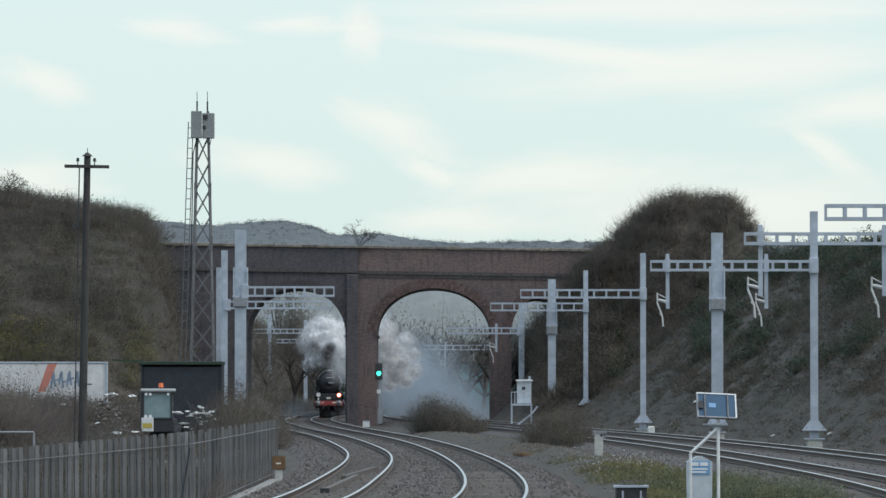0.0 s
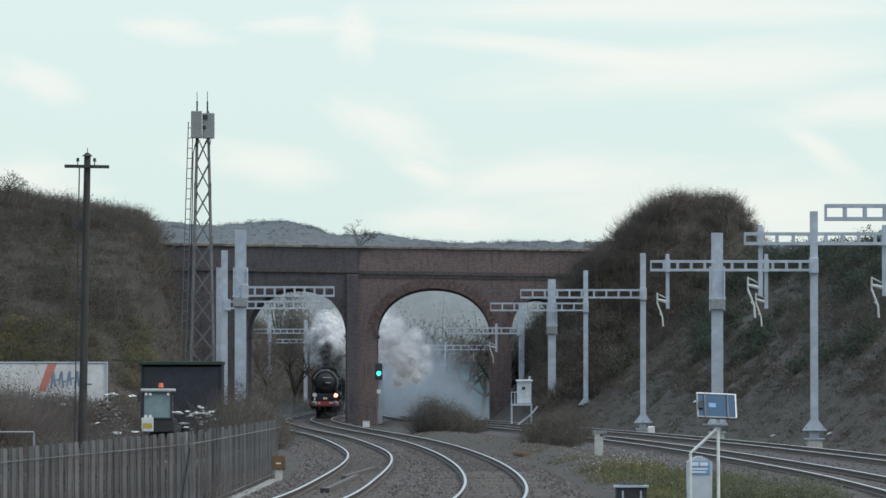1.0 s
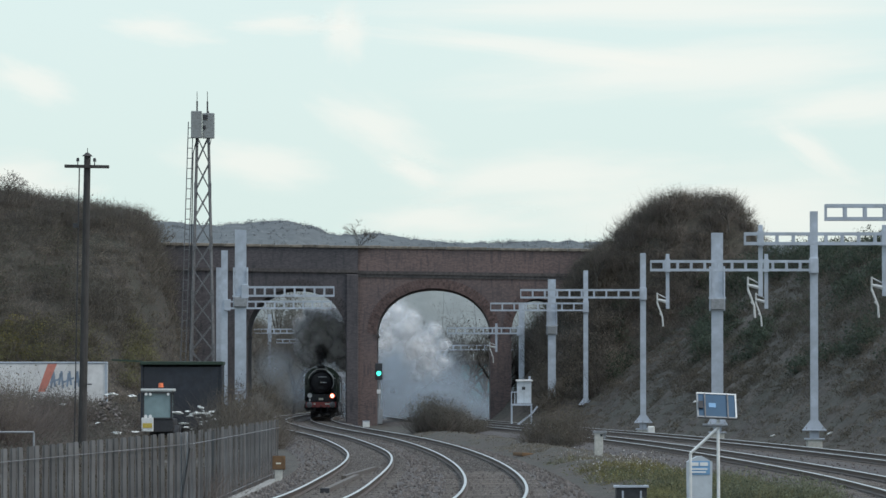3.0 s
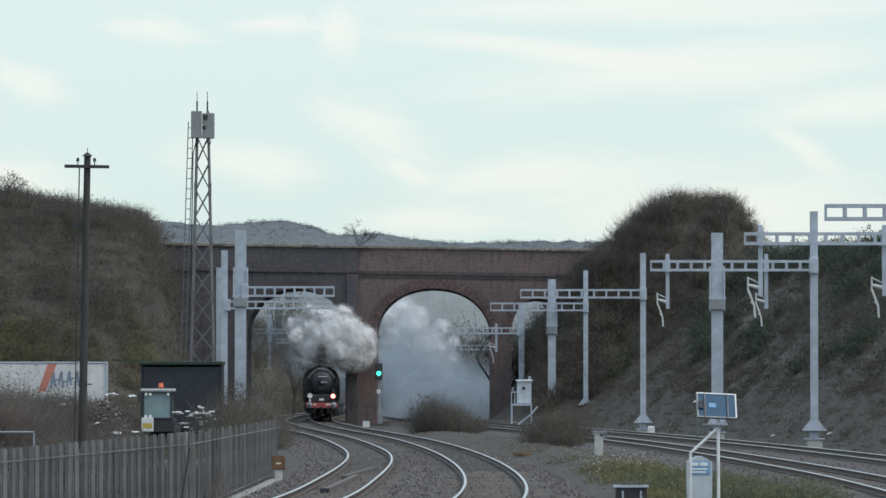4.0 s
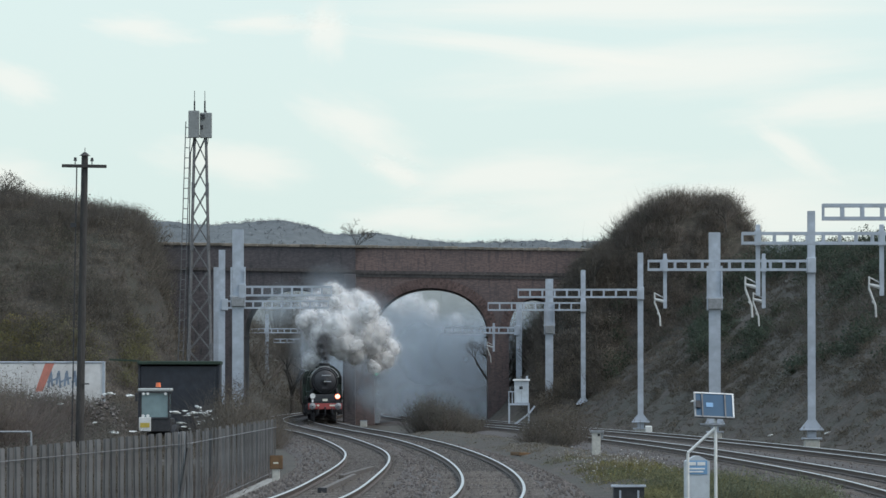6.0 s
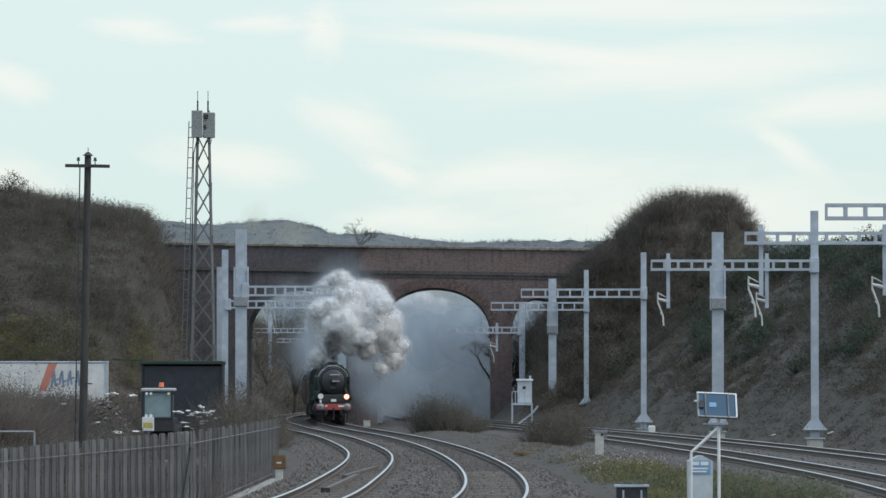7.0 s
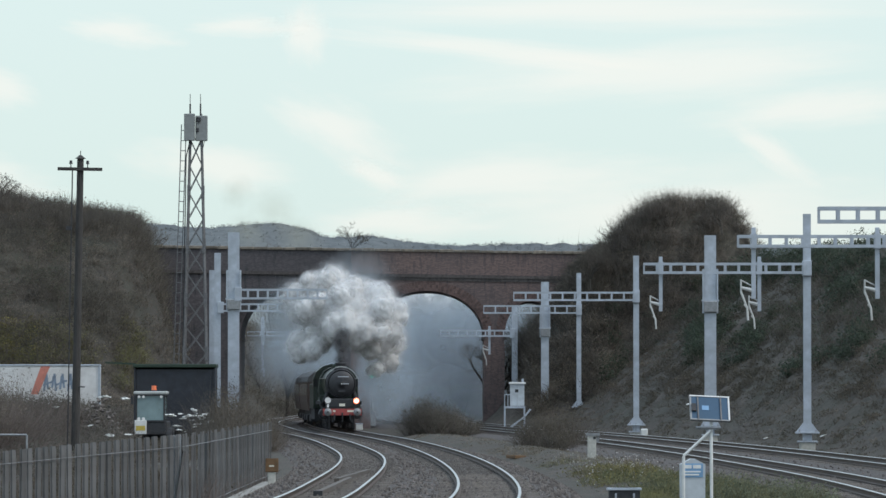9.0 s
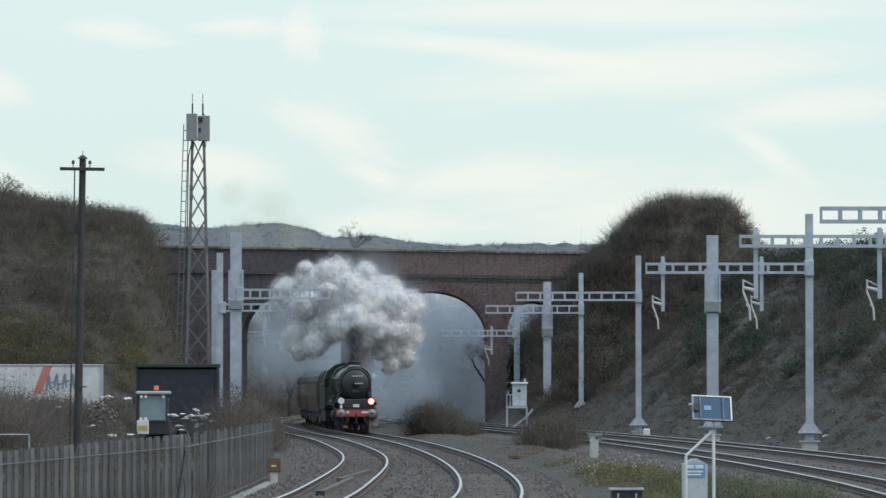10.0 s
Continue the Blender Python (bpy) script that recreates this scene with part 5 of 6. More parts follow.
part("side_glass", box(B(), -0.84, -0.82, 0.1, 1.5, 1.25, 2.6), M["cab_glass"], cab2)
bc = part("beacon", rod(B(), (0.08, 0.5, 2.86), (0.08, 0.5, 3.1), 0.14, 0.12, 12), M["amber"], digger, "orange flashing beacon")
part("beacon_base", rod(B(), (0.08, 0.5, 2.82), (0.08, 0.5, 2.86), 0.17, seg=12), M["black"], bc)
pn = part("rear_panel", box(B(), -0.92, -0.28, -0.1, 0.0, 0.5, 1.25, 0.02), M["white"], digger)
part("plate", box(B(), -0.85, -0.35, -0.115, -0.102, 0.7, 0.95), M["plate"], pn, "yellow rear plate")
for x in (-0.7, -0.45):
    part("work_light", rod(B(), (x, -0.06, 1.32), (x, 0.0, 1.32), 0.09, seg=10), M["white_disc"], digger)
part("mirror", box(B(), -1.12, -0.98, -0.1, 0.0, 2.1, 2.55, 0.02), M["black"], digger)
for sx in (-0.95, 0.75):
    for yy in (0.5, 2.6):
        part("wheel", rod(B(), (sx, yy, 0.42), (sx + 0.28, yy, 0.42), 0.42, seg=18), M["black"], digger)


def litter(x, y, z, r, seed):
    """A crumpled sheet."""
    rr = random.Random(seed)
    bm = B()
    bmesh.ops.create_icosphere(bm, subdivisions=3, radius=r * 0.62)
    for v in bm.verts:
        k = 0.75 + 0.8 * noise.noise(v.co * (2.2 / r) + Vector((seed, 0, 0))) + rr.uniform(-0.12, 0.12)
        v.co = Vector((v.co.x * 1.9, v.co.y * 1.3, v.co.z * 0.42)) * k
    o = part("plastic_sheet", bm, M["white"])
    o.matrix_world = pose(x, y, z, rr.uniform(-20, 20), 0, rr.uniform(0, 90))
    return tagged(o, "crumpled white plastic sheeting caught in the brambles", "litter", "litter in the brambles")


LIT = [(-13.8, 236, 1.05, 0.3), (-13.0, 238, 1.0, 0.34), (-12.7, 240, 0.55, 0.25), (-13.4, 234, 0.5, 0.25), (-12.9, 241, 1.3, 0.3), (-11.9, 238, 0.7, 0.34), (-11.95, 240, 0.3, 0.25), (-17.7, 242, 2.0, 0.3), (-16.9, 246, 1.9, 0.3),
       (-16.2, 225, 0.1, 0.4), (-14.0, 206, 0.35, 0.16), (-17.2, 225, 0.6, 0.15), (-17.5, 180, 0.7, 0.16), (-11.6, 230, 0.25, 0.2)]
for k in range(16):
    LIT.append((-13.9 + 2.2 * random.random(), 234 + 6 * random.random(), 0.15 + 1.2 * random.random(), 0.08 + 0.14 * random.random()))
for k in range(3):
    LIT.append((-24 + 7 * random.random(), 226 + 8 * random.random(), 0.9 + 1.2 * random.random(), 0.06 + 0.1 * random.random()))
for i, q in enumerate(LIT):
    litter(*q, i)
rub = []
for k in range(110):
    u = rng.normal(size=2) * (0.75, 1.2)
    rub.append((-17.6 + u[0], 236 + u[1], -0.4 + 2.3 * math.exp(-(u[0] ** 2) / 1.3) * rng.uniform(0.3, 1.0)))
stones("rubble_heap", rub, 0.11, M["stone"], "heap of grey-brown broken rubble among the brambles")
# ---- steel pale fence ----
M["pale"] = mat("dull_galvanised_pale", (0.135, 0.136, 0.136), 0.6, 0.25, 5.0, 0.9, metal=0.15, tint=(0.09, 0.076, 0.067), per_object=0.3, stretch=(1, 1, 0.4))
fence = thing("pale_fence", "dull grey steel pale fence with two rails", "fence")
CORNER = (-5.32, 95.0)
bm = B()
# a W-section: two flanges, two webs and a broad raised crown, its head cut to a blunt point
sec = [(-0.085, 0.0), (-0.06, 0.0), (-0.045, -0.03), (0.045, -0.03), (0.06, 0.0), (0.085, 0.0)]
lo, hi = [[bm.verts.new((x, y + d, z(x))) for x, y in sec for d in (0, 0.004)] for z in (lambda x: 0.0, lambda x: 1.89 - 0.5 * max(0.0, abs(x) - 0.03))]
for i in range(5):
    for k in (0, 1):
        bm.faces.new([lo[2 * i + k], lo[2 * i + 2 + k], hi[2 * i + 2 + k], hi[2 * i + k]][::1 - 2 * k])
    bm.faces.new([hi[2 * i], hi[2 * i + 2], hi[2 * i + 3], hi[2 * i + 1]])
pale_me = bpy.data.meshes.new("pale")
bm.to_mesh(pale_me)
bm.free()
pale_me.materials.append(M["pale"])


def run_fence(a, b, za, zb, pitch, first=0.0):
    d = Vector((b[0] - a[0], b[1] - a[1], 0))
    ln = d.length
    u = d / ln
    yaw = math.degrees(math.atan2(u.y, u.x))
    s = first
    while s < ln:
        x, y, z = a[0] + u.x * s, a[1] + u.y * s, za + (zb - za) * s / ln
        o = new("pale", pale_me)
        o.parent = fence
        o.matrix_world = pose(x, y, z, random.uniform(-1, 1), random.uniform(-0.6, 0.6), yaw)
        s += pitch * random.uniform(0.96, 1.04)
    n = Vector((-u.y, u.x, 0)) * 0.035
    for h in (0.25, 1.62):
        part("fence_rail", bar(B(), (a[0] - n.x * 1.8, a[1] - n.y * 1.8, za + h), (b[0] - n.x * 1.8, b[1] - n.y * 1.8, zb + h), 0.012), M["galv_dull"], fence)
    k = int(ln / 2.75)
    for i in range(k + 1):
        f = i / max(k, 1)
        x, y, z = a[0] + d.x * f + n.x * 2.4, a[1] + d.y * f + n.y * 2.4, za + (zb - za) * f
        part("fence_post", box(B(), x - 0.05, x + 0.05, y - 0.05, y + 0.05, z - 0.3, z + 1.8), M["pale"], fence)


run_fence((-10.2, 90.0), CORNER, -0.86, -0.42, 0.215)
run_fence(CORNER, (-5.2, 142.0), -0.42, -0.5, 1.55)
part("corner_post", box(B(), -5.62, -5.34, 94.9, 95.0, -0.7, 1.43, 0.01), M["galv_dull"], fence, "broad pale corner post")
part("corner_stay", bar(B(), (-5.5, 94.8, -0.4), (-5.28, 94.9, 1.1), 0.06), M["pale"], fence)
rail = thing("handrail_end", "short grey tubular handrail end behind the fence", "handrail", pose(-9.2, 99, -0.6))
part("tube", rod(rod(B(), (-0.6, 0, 2.0), (0.25, 0, 2.0), 0.022), (0.25, 0, 2.0), (0.25, 0, 0.0), 0.022), M["galv_dull"], rail)

# ---- lineside furniture ----
M["brown_sign"] = mat("rusty_brown_board", (0.15, 0.085, 0.04), 0.8, 0.3, 6.0, 2.0, tint=(0.1, 0.06, 0.035))
sg = thing("lineside_marker", "rusty brown square board on a concrete stub", "sign", pose(-4.75, 131, -0.5))
part("board", box(B(), -0.19, 0.19, -0.03, 0.0, 0.5, 0.9, 0.02), M["brown_sign"], sg)
part("post", box(B(), -0.12, 0.1, 0.0, 0.16, -0.2, 0.55, 0.02), M["concrete"], sg)
part("marking", box(B(), -0.08, 0.06, -0.036, -0.031, 0.66, 0.7), M["bars"], sg)
bm = B()
sweep(bm, DOWN, -2.55, [(-0.15, -0.5), (0.15, -0.5), (0.15, -0.33), (-0.15, -0.33)], 100, 134, 1.0)
M["trough"] = mat("dirty_concrete", (0.27, 0.26, 0.24), 0.9, 0.3, 8.0, 0.6, tint=(0.17, 0.16, 0.14))
tagged(part("cable_trough", bm, M["trough"]), "pale concrete cable trough lid along the ballast", "cable trough", kind="structure")
# timber baulk lying in the near track
bk = thing("timber_baulk", "weathered timber baulks lying between the rails", "timber", pose(-2.35, 118, -0.12, 0, 0, 0))
for y0, y1, x0, x1 in ((109, 127, -2.84, -2.42), (125, 139, -2.74, -2.1)):
    part("baulk", bar(B(), (x0 + 2.35, y0 - 118, 0.0), (x1 + 2.35, y1 - 118, 0.0), 0.14, 0.12), M["sleeper"], bk)
part("end_bracket", box(B(), -0.6, -0.38, -9.3, -9.0, -0.06, 0.08), M["black"], bk)

sig = thing("colour_light_signal", "colour-light railway signal showing green on a slim post", "signal", pose(-4.68, 330, -0.3))
part("post", rod(B(), (0, 0, 0), (0, 0, 3.2), 0.1, seg=10), M["galv_dull"], sig)
hd = part("head", box(B(), -0.27, 0.27, -0.15, 0.15, 3.2, 4.42, 0.03), M["black"], sig, "black signal head")
part("lens", rod(B(), (0, -0.17, 3.68), (0, -0.155, 3.68), 0.17, seg=16), M["green_on"], hd, "glowing green aspect")
part("hood", box(B(), -0.2, 0.2, -0.4, -0.15, 3.9, 3.93), M["black"], hd)
part("id_plate", box(B(), -0.14, 0.14, -0.13, -0.11, 2.2, 2.5), M["white_disc"], sig)
part("ladder", bar(bar(B(), (0.12, 0.1, 0.2), (0.12, 0.1, 3.2), 0.03), (0.28, 0.3, 0.2), (0.28, 0.1, 3.2), 0.03), M["galv_dull"], sig)
part("base_box", box(B(), -0.1, 0.25, -0.2, 0.2, 0.0, 1.1, 0.02), M["galv_dull"], sig)
for x, y, w, h, z in ((-5.4, 318, 0.48, 0.42, -0.45), (-13.7, 260, 0.0, 0.0, 0), ):
    if w:
        c = thing("ground_box", "small white cable box on the ballast", "cable box", pose(x, y, z))
        part("case", box(B(), -w / 2, w / 2, -0.2, 0.2, 0, h, 0.03), M["white"], c)
        part("lid", box(B(), -w / 2 - 0.03, w / 2 + 0.03, -0.23, 0.23, h, h + 0.05, 0.01), M["galv"], c)
cbl = thing("ground_box", "small white cable box beside the near track", "cable box", pose(-8.5, 268, -0.4))
part("case", box(B(), -0.17, 0.17, -0.15, 0.15, 0, 0.12, 0.02), M["white"], cbl)

loc = thing("relay_cabinet", "pale grey relay cabinet on a raised steel platform", "cabinet", pose(5.35, 300, -0.4))
M["cabinet"] = mat("pale_blue_grey_cabinet", (0.46, 0.5, 0.53), 0.5, 0.12, 5.0, 0.7, tint=(0.36, 0.38, 0.4))
part("case", box(B(), -0.45, 0.5, -0.3, 0.3, 1.7, 3.15, 0.02), M["cabinet"], loc)
part("lid", box(B(), -0.53, 0.58, -0.38, 0.38, 3.15, 3.28, 0.02), M["white_disc"], loc, "white overhanging lid")
part("door_seam", box(B(), 0.01, 0.03, -0.308, -0.3, 1.75, 3.1), M["galv_dull"], loc)
part("label", box(B(), -0.12, 0.1, -0.31, -0.3, 2.6, 2.8), M["black"], loc)
part("platform", box(B(), -0.85, 0.55, -0.7, 0.5, 1.55, 1.68), M["galv"], loc)
for x in (-0.8, 0.5):
    for y in (-0.6, 0.4):
        part("leg", box(B(), x - 0.05, x + 0.05, y - 0.05, y + 0.05, -0.2, 1.55), M["galv"], loc)
part("railing", bar(bar(bar(B(), (-0.82, -0.65, 1.6), (-0.82, -0.65, 2.5), 0.06), (-0.82, -0.65, 2.45), (-0.45, -0.65, 2.45), 0.06), (-0.6, -0.65, 1.6), (-0.6, -0.65, 2.45), 0.05), M["galv"], loc)
part("stair", bar(bar(B(), (-0.8, -0.7, 0.0), (0.5, -0.7, 1.0), 0.1, 0.12), (0.5, -0.7, 1.0), (0.9, -0.7, 1.5), 0.1, 0.12), M["galv"], loc)
part("aerial", box(B(), 0.32, 0.46, -0.1, 0.1, 3.28, 3.5), M["galv"], loc)

post = thing("concrete_post", "stubby pale concrete post with a bracket", "post", pose(5.85, 170, -0.45))
part("shaft", box(B(), -0.16, 0.16, -0.13, 0.13, -0.2, 1.14, 0.02), M["concrete"], post)
part("bracket", box(box(B(), -0.22, 0.3, -0.16, 0.16, 1.1, 1.2), 0.18, 0.27, -0.1, 0.1, 0.9, 1.1), M["galv_dull"], post)
part("dark_fitting", box(B(), 0.05, 0.14, -0.145, -0.13, 0.98, 1.07), M["black"], post)

trough = thing("black_crate", "open black plastic crate with a pale rim", "crate", pose(4.07, 98, -0.3))
bm = B()
for x0, x1, y0, y1 in ((-0.33, -0.29, -0.3, 0.3), (0.29, 0.33, -0.3, 0.3), (-0.29, 0.29, -0.3, -0.26), (-0.29, 0.29, 0.26, 0.3)):
    box(bm, x0, x1, y0, y1, -0.1, 0.52)
part("wall", bm, M["black"], trough)
bm = B()
for x0, x1, y0, y1 in ((-0.37, -0.27, -0.34, 0.34), (0.27, 0.37, -0.34, 0.34), (-0.27, 0.27, -0.34, -0.24), (-0.27, 0.27, 0.24, 0.34)):
    box(bm, x0, x1, y0, y1, 0.52, 0.56)
part("rim", bm, M["galv"], trough)
for x in (-0.19, 0.2):
    part("rib", box(B(), x - 0.02, x + 0.02, -0.32, -0.3, 0.2, 0.45), M["galv"], trough)

M["solar_back"] = mat("blue_solar_panel", (0.025, 0.075, 0.14), 0.35, 0.12, 4.0, 1.0, tint=(0.032, 0.09, 0.15))
M["label_blue"] = mat("blue_label", (0.2, 0.38, 0.6), 0.5, 0.15, 4.0, 2.0)
sol = thing("solar_panel", "tilted blue solar panel on a white post with a bent stay", "solar panel", pose(5.42, 90, -0.45))
T = pose(0.02, 0, 2.45, -28, 0, 8) @ pose(0, 0, 0, 0, 3, 0)
pan = part("panel", box(B(), -0.37, 0.37, -0.02, 0.02, -0.24, 0.26, 0, T), M["solar_back"], sol)
# frame's top and right edges are coloured white as the lit sides
fr = B()
for x0, x1, z0, z1 in ((-0.4, 0.4, 0.26, 0.285), (0.37, 0.4, -0.24, 0.26)):
    box(fr, x0, x1, -0.035, 0.035, z0, z1, 0, T)
part("bright_frame", fr, M["white_disc"], pan)
# bottom and left edges of the same frame, coloured duller as unlit
fr = B()
for x0, x1, z0, z1 in ((-0.4, 0.4, -0.265, -0.24), (-0.4, -0.37, -0.24, 0.26)):
    box(fr, x0, x1, -0.035, 0.035, z0, z1, 0, T)
part("frame", fr, M["galv_dull"], pan)
for x in (-0.24, 0.22):
    part("mount_rail", box(B(), x - 0.014, x + 0.014, -0.05, -0.022, -0.28, 0.26, 0, T), M["tower"], pan)
part("junction_box", box(B(), -0.37, -0.28, -0.07, -0.022, -0.08, 0.08, 0, T), M["black"], pan)
part("rating_label", box(B(), -0.16, -0.02, -0.03, -0.022, -0.04, 0.06, 0, T), M["label_blue"], pan)
part("cross_bar", rod(B(), (-0.26, -0.06, 2.08), (0.22, -0.06, 2.08), 0.03), M["galv_dull"], sol)
part("post", rod(B(), (0.06, 0, -0.3), (0.05, 0, 2.24), 0.032, seg=10), M["white"], sol, "white tubular post")
part("stay", rod(rod(B(), (-0.5, -0.02, -0.3), (-0.5, -0.02, 1.52), 0.03), (-0.5, -0.02, 1.52), (0.04, -0.02, 2.02), 0.03), M["white"], sol)
lub = thing("lineside_tank", "white lineside lubricant tank with a blue label", "tank", pose(5.18, 91.5, -0.5))
bm = B()
sec = [(-0.24, 0.0), (0.24, 0.0), (0.25, 1.38), (0.05, 1.49), (-0.05, 1.49), (-0.25, 1.38)]
fr, bk2 = [bm.verts.new((x, -0.25, z)) for x, z in sec], [bm.verts.new((x, 0.25, z)) for x, z in sec]
for i in range(6):
    bm.faces.new((fr[i], fr[(i + 1) % 6], bk2[(i + 1) % 6], bk2[i]))
bm.faces.new(fr[::-1])
bm.faces.new(bk2)
M["tank_shell"] = mat("pale_blue_grey_plastic", (0.5, 0.54, 0.57), 0.5, 0.1, 6.0, 1.5, tint=(0.42, 0.45, 0.48))
part("shell", bm, M["tank_shell"], lub)
lb = part("label", box(B(), -0.2, 0.2, -0.262, -0.255, 1.12, 1.4), M["label_blue"], lub, "blue label with pale lettering")
for x0, x1, z0, z1 in ((-0.17, -0.03, 1.3, 1.37), (0.0, 0.16, 1.3, 1.37), (-0.17, 0.15, 1.22, 1.25), (-0.17, 0.12, 1.16, 1.19)):
    part("lettering", box(B(), x0, x1, -0.27, -0.263, z0, z1), M["white_disc"], lb)
# loose pieces on the ground
for x, y, w, h, m_, lab in ((2.6, 163, 0.5, 0.1, "brown_sign", "rusty steel plate lying in the grass"), (3.2, 181, 0.5, 0.14, "brown_sign", "rusty steel plate lying in the grass"), (2.95, 128, 0.45, 0.06, "concrete", "pale broken trough lid on the ballast"),
                            (4.8, 214, 0.5, 0.06, "concrete", "pale broken trough lid on the ballast")):
    o = part("scrap_plate", box(B(), -w / 2, w / 2, -0.5, 0.5, 0, h, 0.02), M[m_])
    o.matrix_world = pose(x, y, land(x, y) + 0.02, 0, 4, 20)
    tagged(o, lab, "scrap")
# pointwork motor and post by the main line
pm = thing("lineside_case", "white lineside case beside a short post", "lineside case", pose(11.9, 262, -0.3))
part("case", box(B(), -0.05, 0.35, -0.2, 0.2, 0.0, 0.42, 0.05), M["white"], pm)
part("stake", box(B(), -0.35, -0.31, -0.03, 0.03, -0.1, 0.75), M["galv_dull"], pm)
# sheeting on the bank
for i, (x, y, r) in enumerate(((14.6, 262, 0.22), (17.6, 206, 0.2), (15.6, 214, 0.18), (21.0, 206, 0.2))):
    o = litter(x, y, land(x, y) + 0.55, r, 50 + i)
# long teal shed beyond the bridge
M["teal"] = mat("teal_cladding", (0.1, 0.2, 0.2), 0.6, 0.15, 3.0, 0.4, stretch=(6, 6, 0.4), tint=(0.07, 0.14, 0.15))
sh = thing("trackside_shed", "teal clad trackside shed beyond the bridge", "shed", pose(5.5, 470, -0.5))
part("wall", box(B(), -4.0, 6.0, 0, 8, 0, 5.2), M["teal"], sh)
part("roof", box(B(), -4.2, 6.2, -0.3, 8.3, 5.2, 5.6), M["roof"], sh)
part("eaves_rail", box(B(), -4.0, 6.0, -0.05, 0, 3.4, 3.6), M["roof"], sh)

# ---- clouds: soft patches of thin cloud high over the ridge ----
mc = bpy.data.materials.new("thin_cloud")
mc.use_nodes = True
n, l = mc.node_tree.nodes, mc.node_tree.links
n.remove(n["Principled BSDF"])
co, gr, nz, rp = n.new("ShaderNodeTexCoord"), n.new("ShaderNodeVectorMath"), n.new("ShaderNodeTexNoise"), n.new("ShaderNodeMapRange")
gr.operation = "LENGTH"
l.new(co.outputs["Object"], gr.inputs[0])
oi = n.new("ShaderNodeObjectInfo")
nz.noise_dimensions = "4D"
l.new(oi.outputs["Random"], nz.inputs["W"])
nz.inputs["Scale"].default_value, nz.inputs["Detail"].default_value, nz.inputs["Roughness"].default_value = 1.6, 5, 0.55
l.new(co.outputs["Object"], nz.inputs["Vector"])
m1 = n.new("ShaderNodeMath")
m1.operation = "MULTIPLY_ADD"
m1.inputs[1].default_value = 1.1
l.new(nz.outputs[0], m1.inputs[0])
sb = n.new("ShaderNodeMath")
sb.operation = "SUBTRACT"
sb.inputs[0].default_value = 0.0
l.new(gr.outputs["Value"], sb.inputs[1])
l.new(sb.outputs[0], m1.inputs[2])
rp.interpolation_type = "SMOOTHSTEP"
rp.inputs[1].default_value, rp.inputs[2].default_value, rp.inputs[3].default_value, rp.inputs[4].default_value = -0.42, 0.4, 0.0, 0.52
l.new(m1.outputs[0], rp.inputs[0])
em, tp, mxs = n.new("ShaderNodeEmission"), n.new("ShaderNodeBsdfTransparent"), n.new("ShaderNodeMixShader")
em.inputs[0].default_value, em.inputs[1].default_value = (1.0, 0.965, 0.9, 1), 1.0
l.new(rp.outputs[0], mxs.inputs[0])
l.new(tp.outputs[0], mxs.inputs[1])
l.new(em.outputs[0], mxs.inputs[2])
l.new(mxs.outputs[0], n["Material Output"].inputs[0])
CLOUDS = []
# centre x, z, half width, half height, lean
for cx, cz, hw, hh, lean in ((-88, 372, 26, 34, 8), (-52, 274, 75, 28, -24), (-190, 236, 95, 26, -8), (400, 252, 54, 15, -34), (10, 178, 95, 22, 0), (-280, 378, 60, 16, -8), (-150, 384, 60, 12, 0), (90, 362, 190, 14, -6),
                             (250, 335, 260, 34, 4), (330, 190, 280, 50, 0), (-430, 225, 80, 26, -6), (210, 405, 320, 22, 0), (-20, 232, 40, 14, -20), (440, 300, 130, 24, 6), (-430, 330, 60, 22, -20), (120, 228, 160, 30, 3)):
    c = bpy.data.meshes.new("cloud")
    c.from_pydata([(math.cos(a * math.pi / 16), 0, math.sin(a * math.pi / 16)) for a in range(32)], [], [tuple(range(32))])
    c.materials.append(mc)
    o = new("cloud", c)
    o.scale = (hw * 1.25, 1, hh * 1.25)
    tagged(o, "thin cream-white cloud drifting over the ridge", "cloud", "drifting clouds")
    CLOUDS.append((o, cx, 4700 + 8 * len(CLOUDS), cz, lean))
# ---- motion ----


def run(t):
    """Distance ahead of the engine's front at t."""
    return 370.0 - 9.5 * t - 0.21 * t * t


def on_track(y, z=0.0):
    x, nx, tx = side(UP, y)
    return Matrix.Translation((x, y, z)) @ Matrix.Rotation(math.atan2(tx[0], tx[1]) * -1, 4, "Z")
# ---- smoke and steam: rigid billows that travel with and behind the engine ----


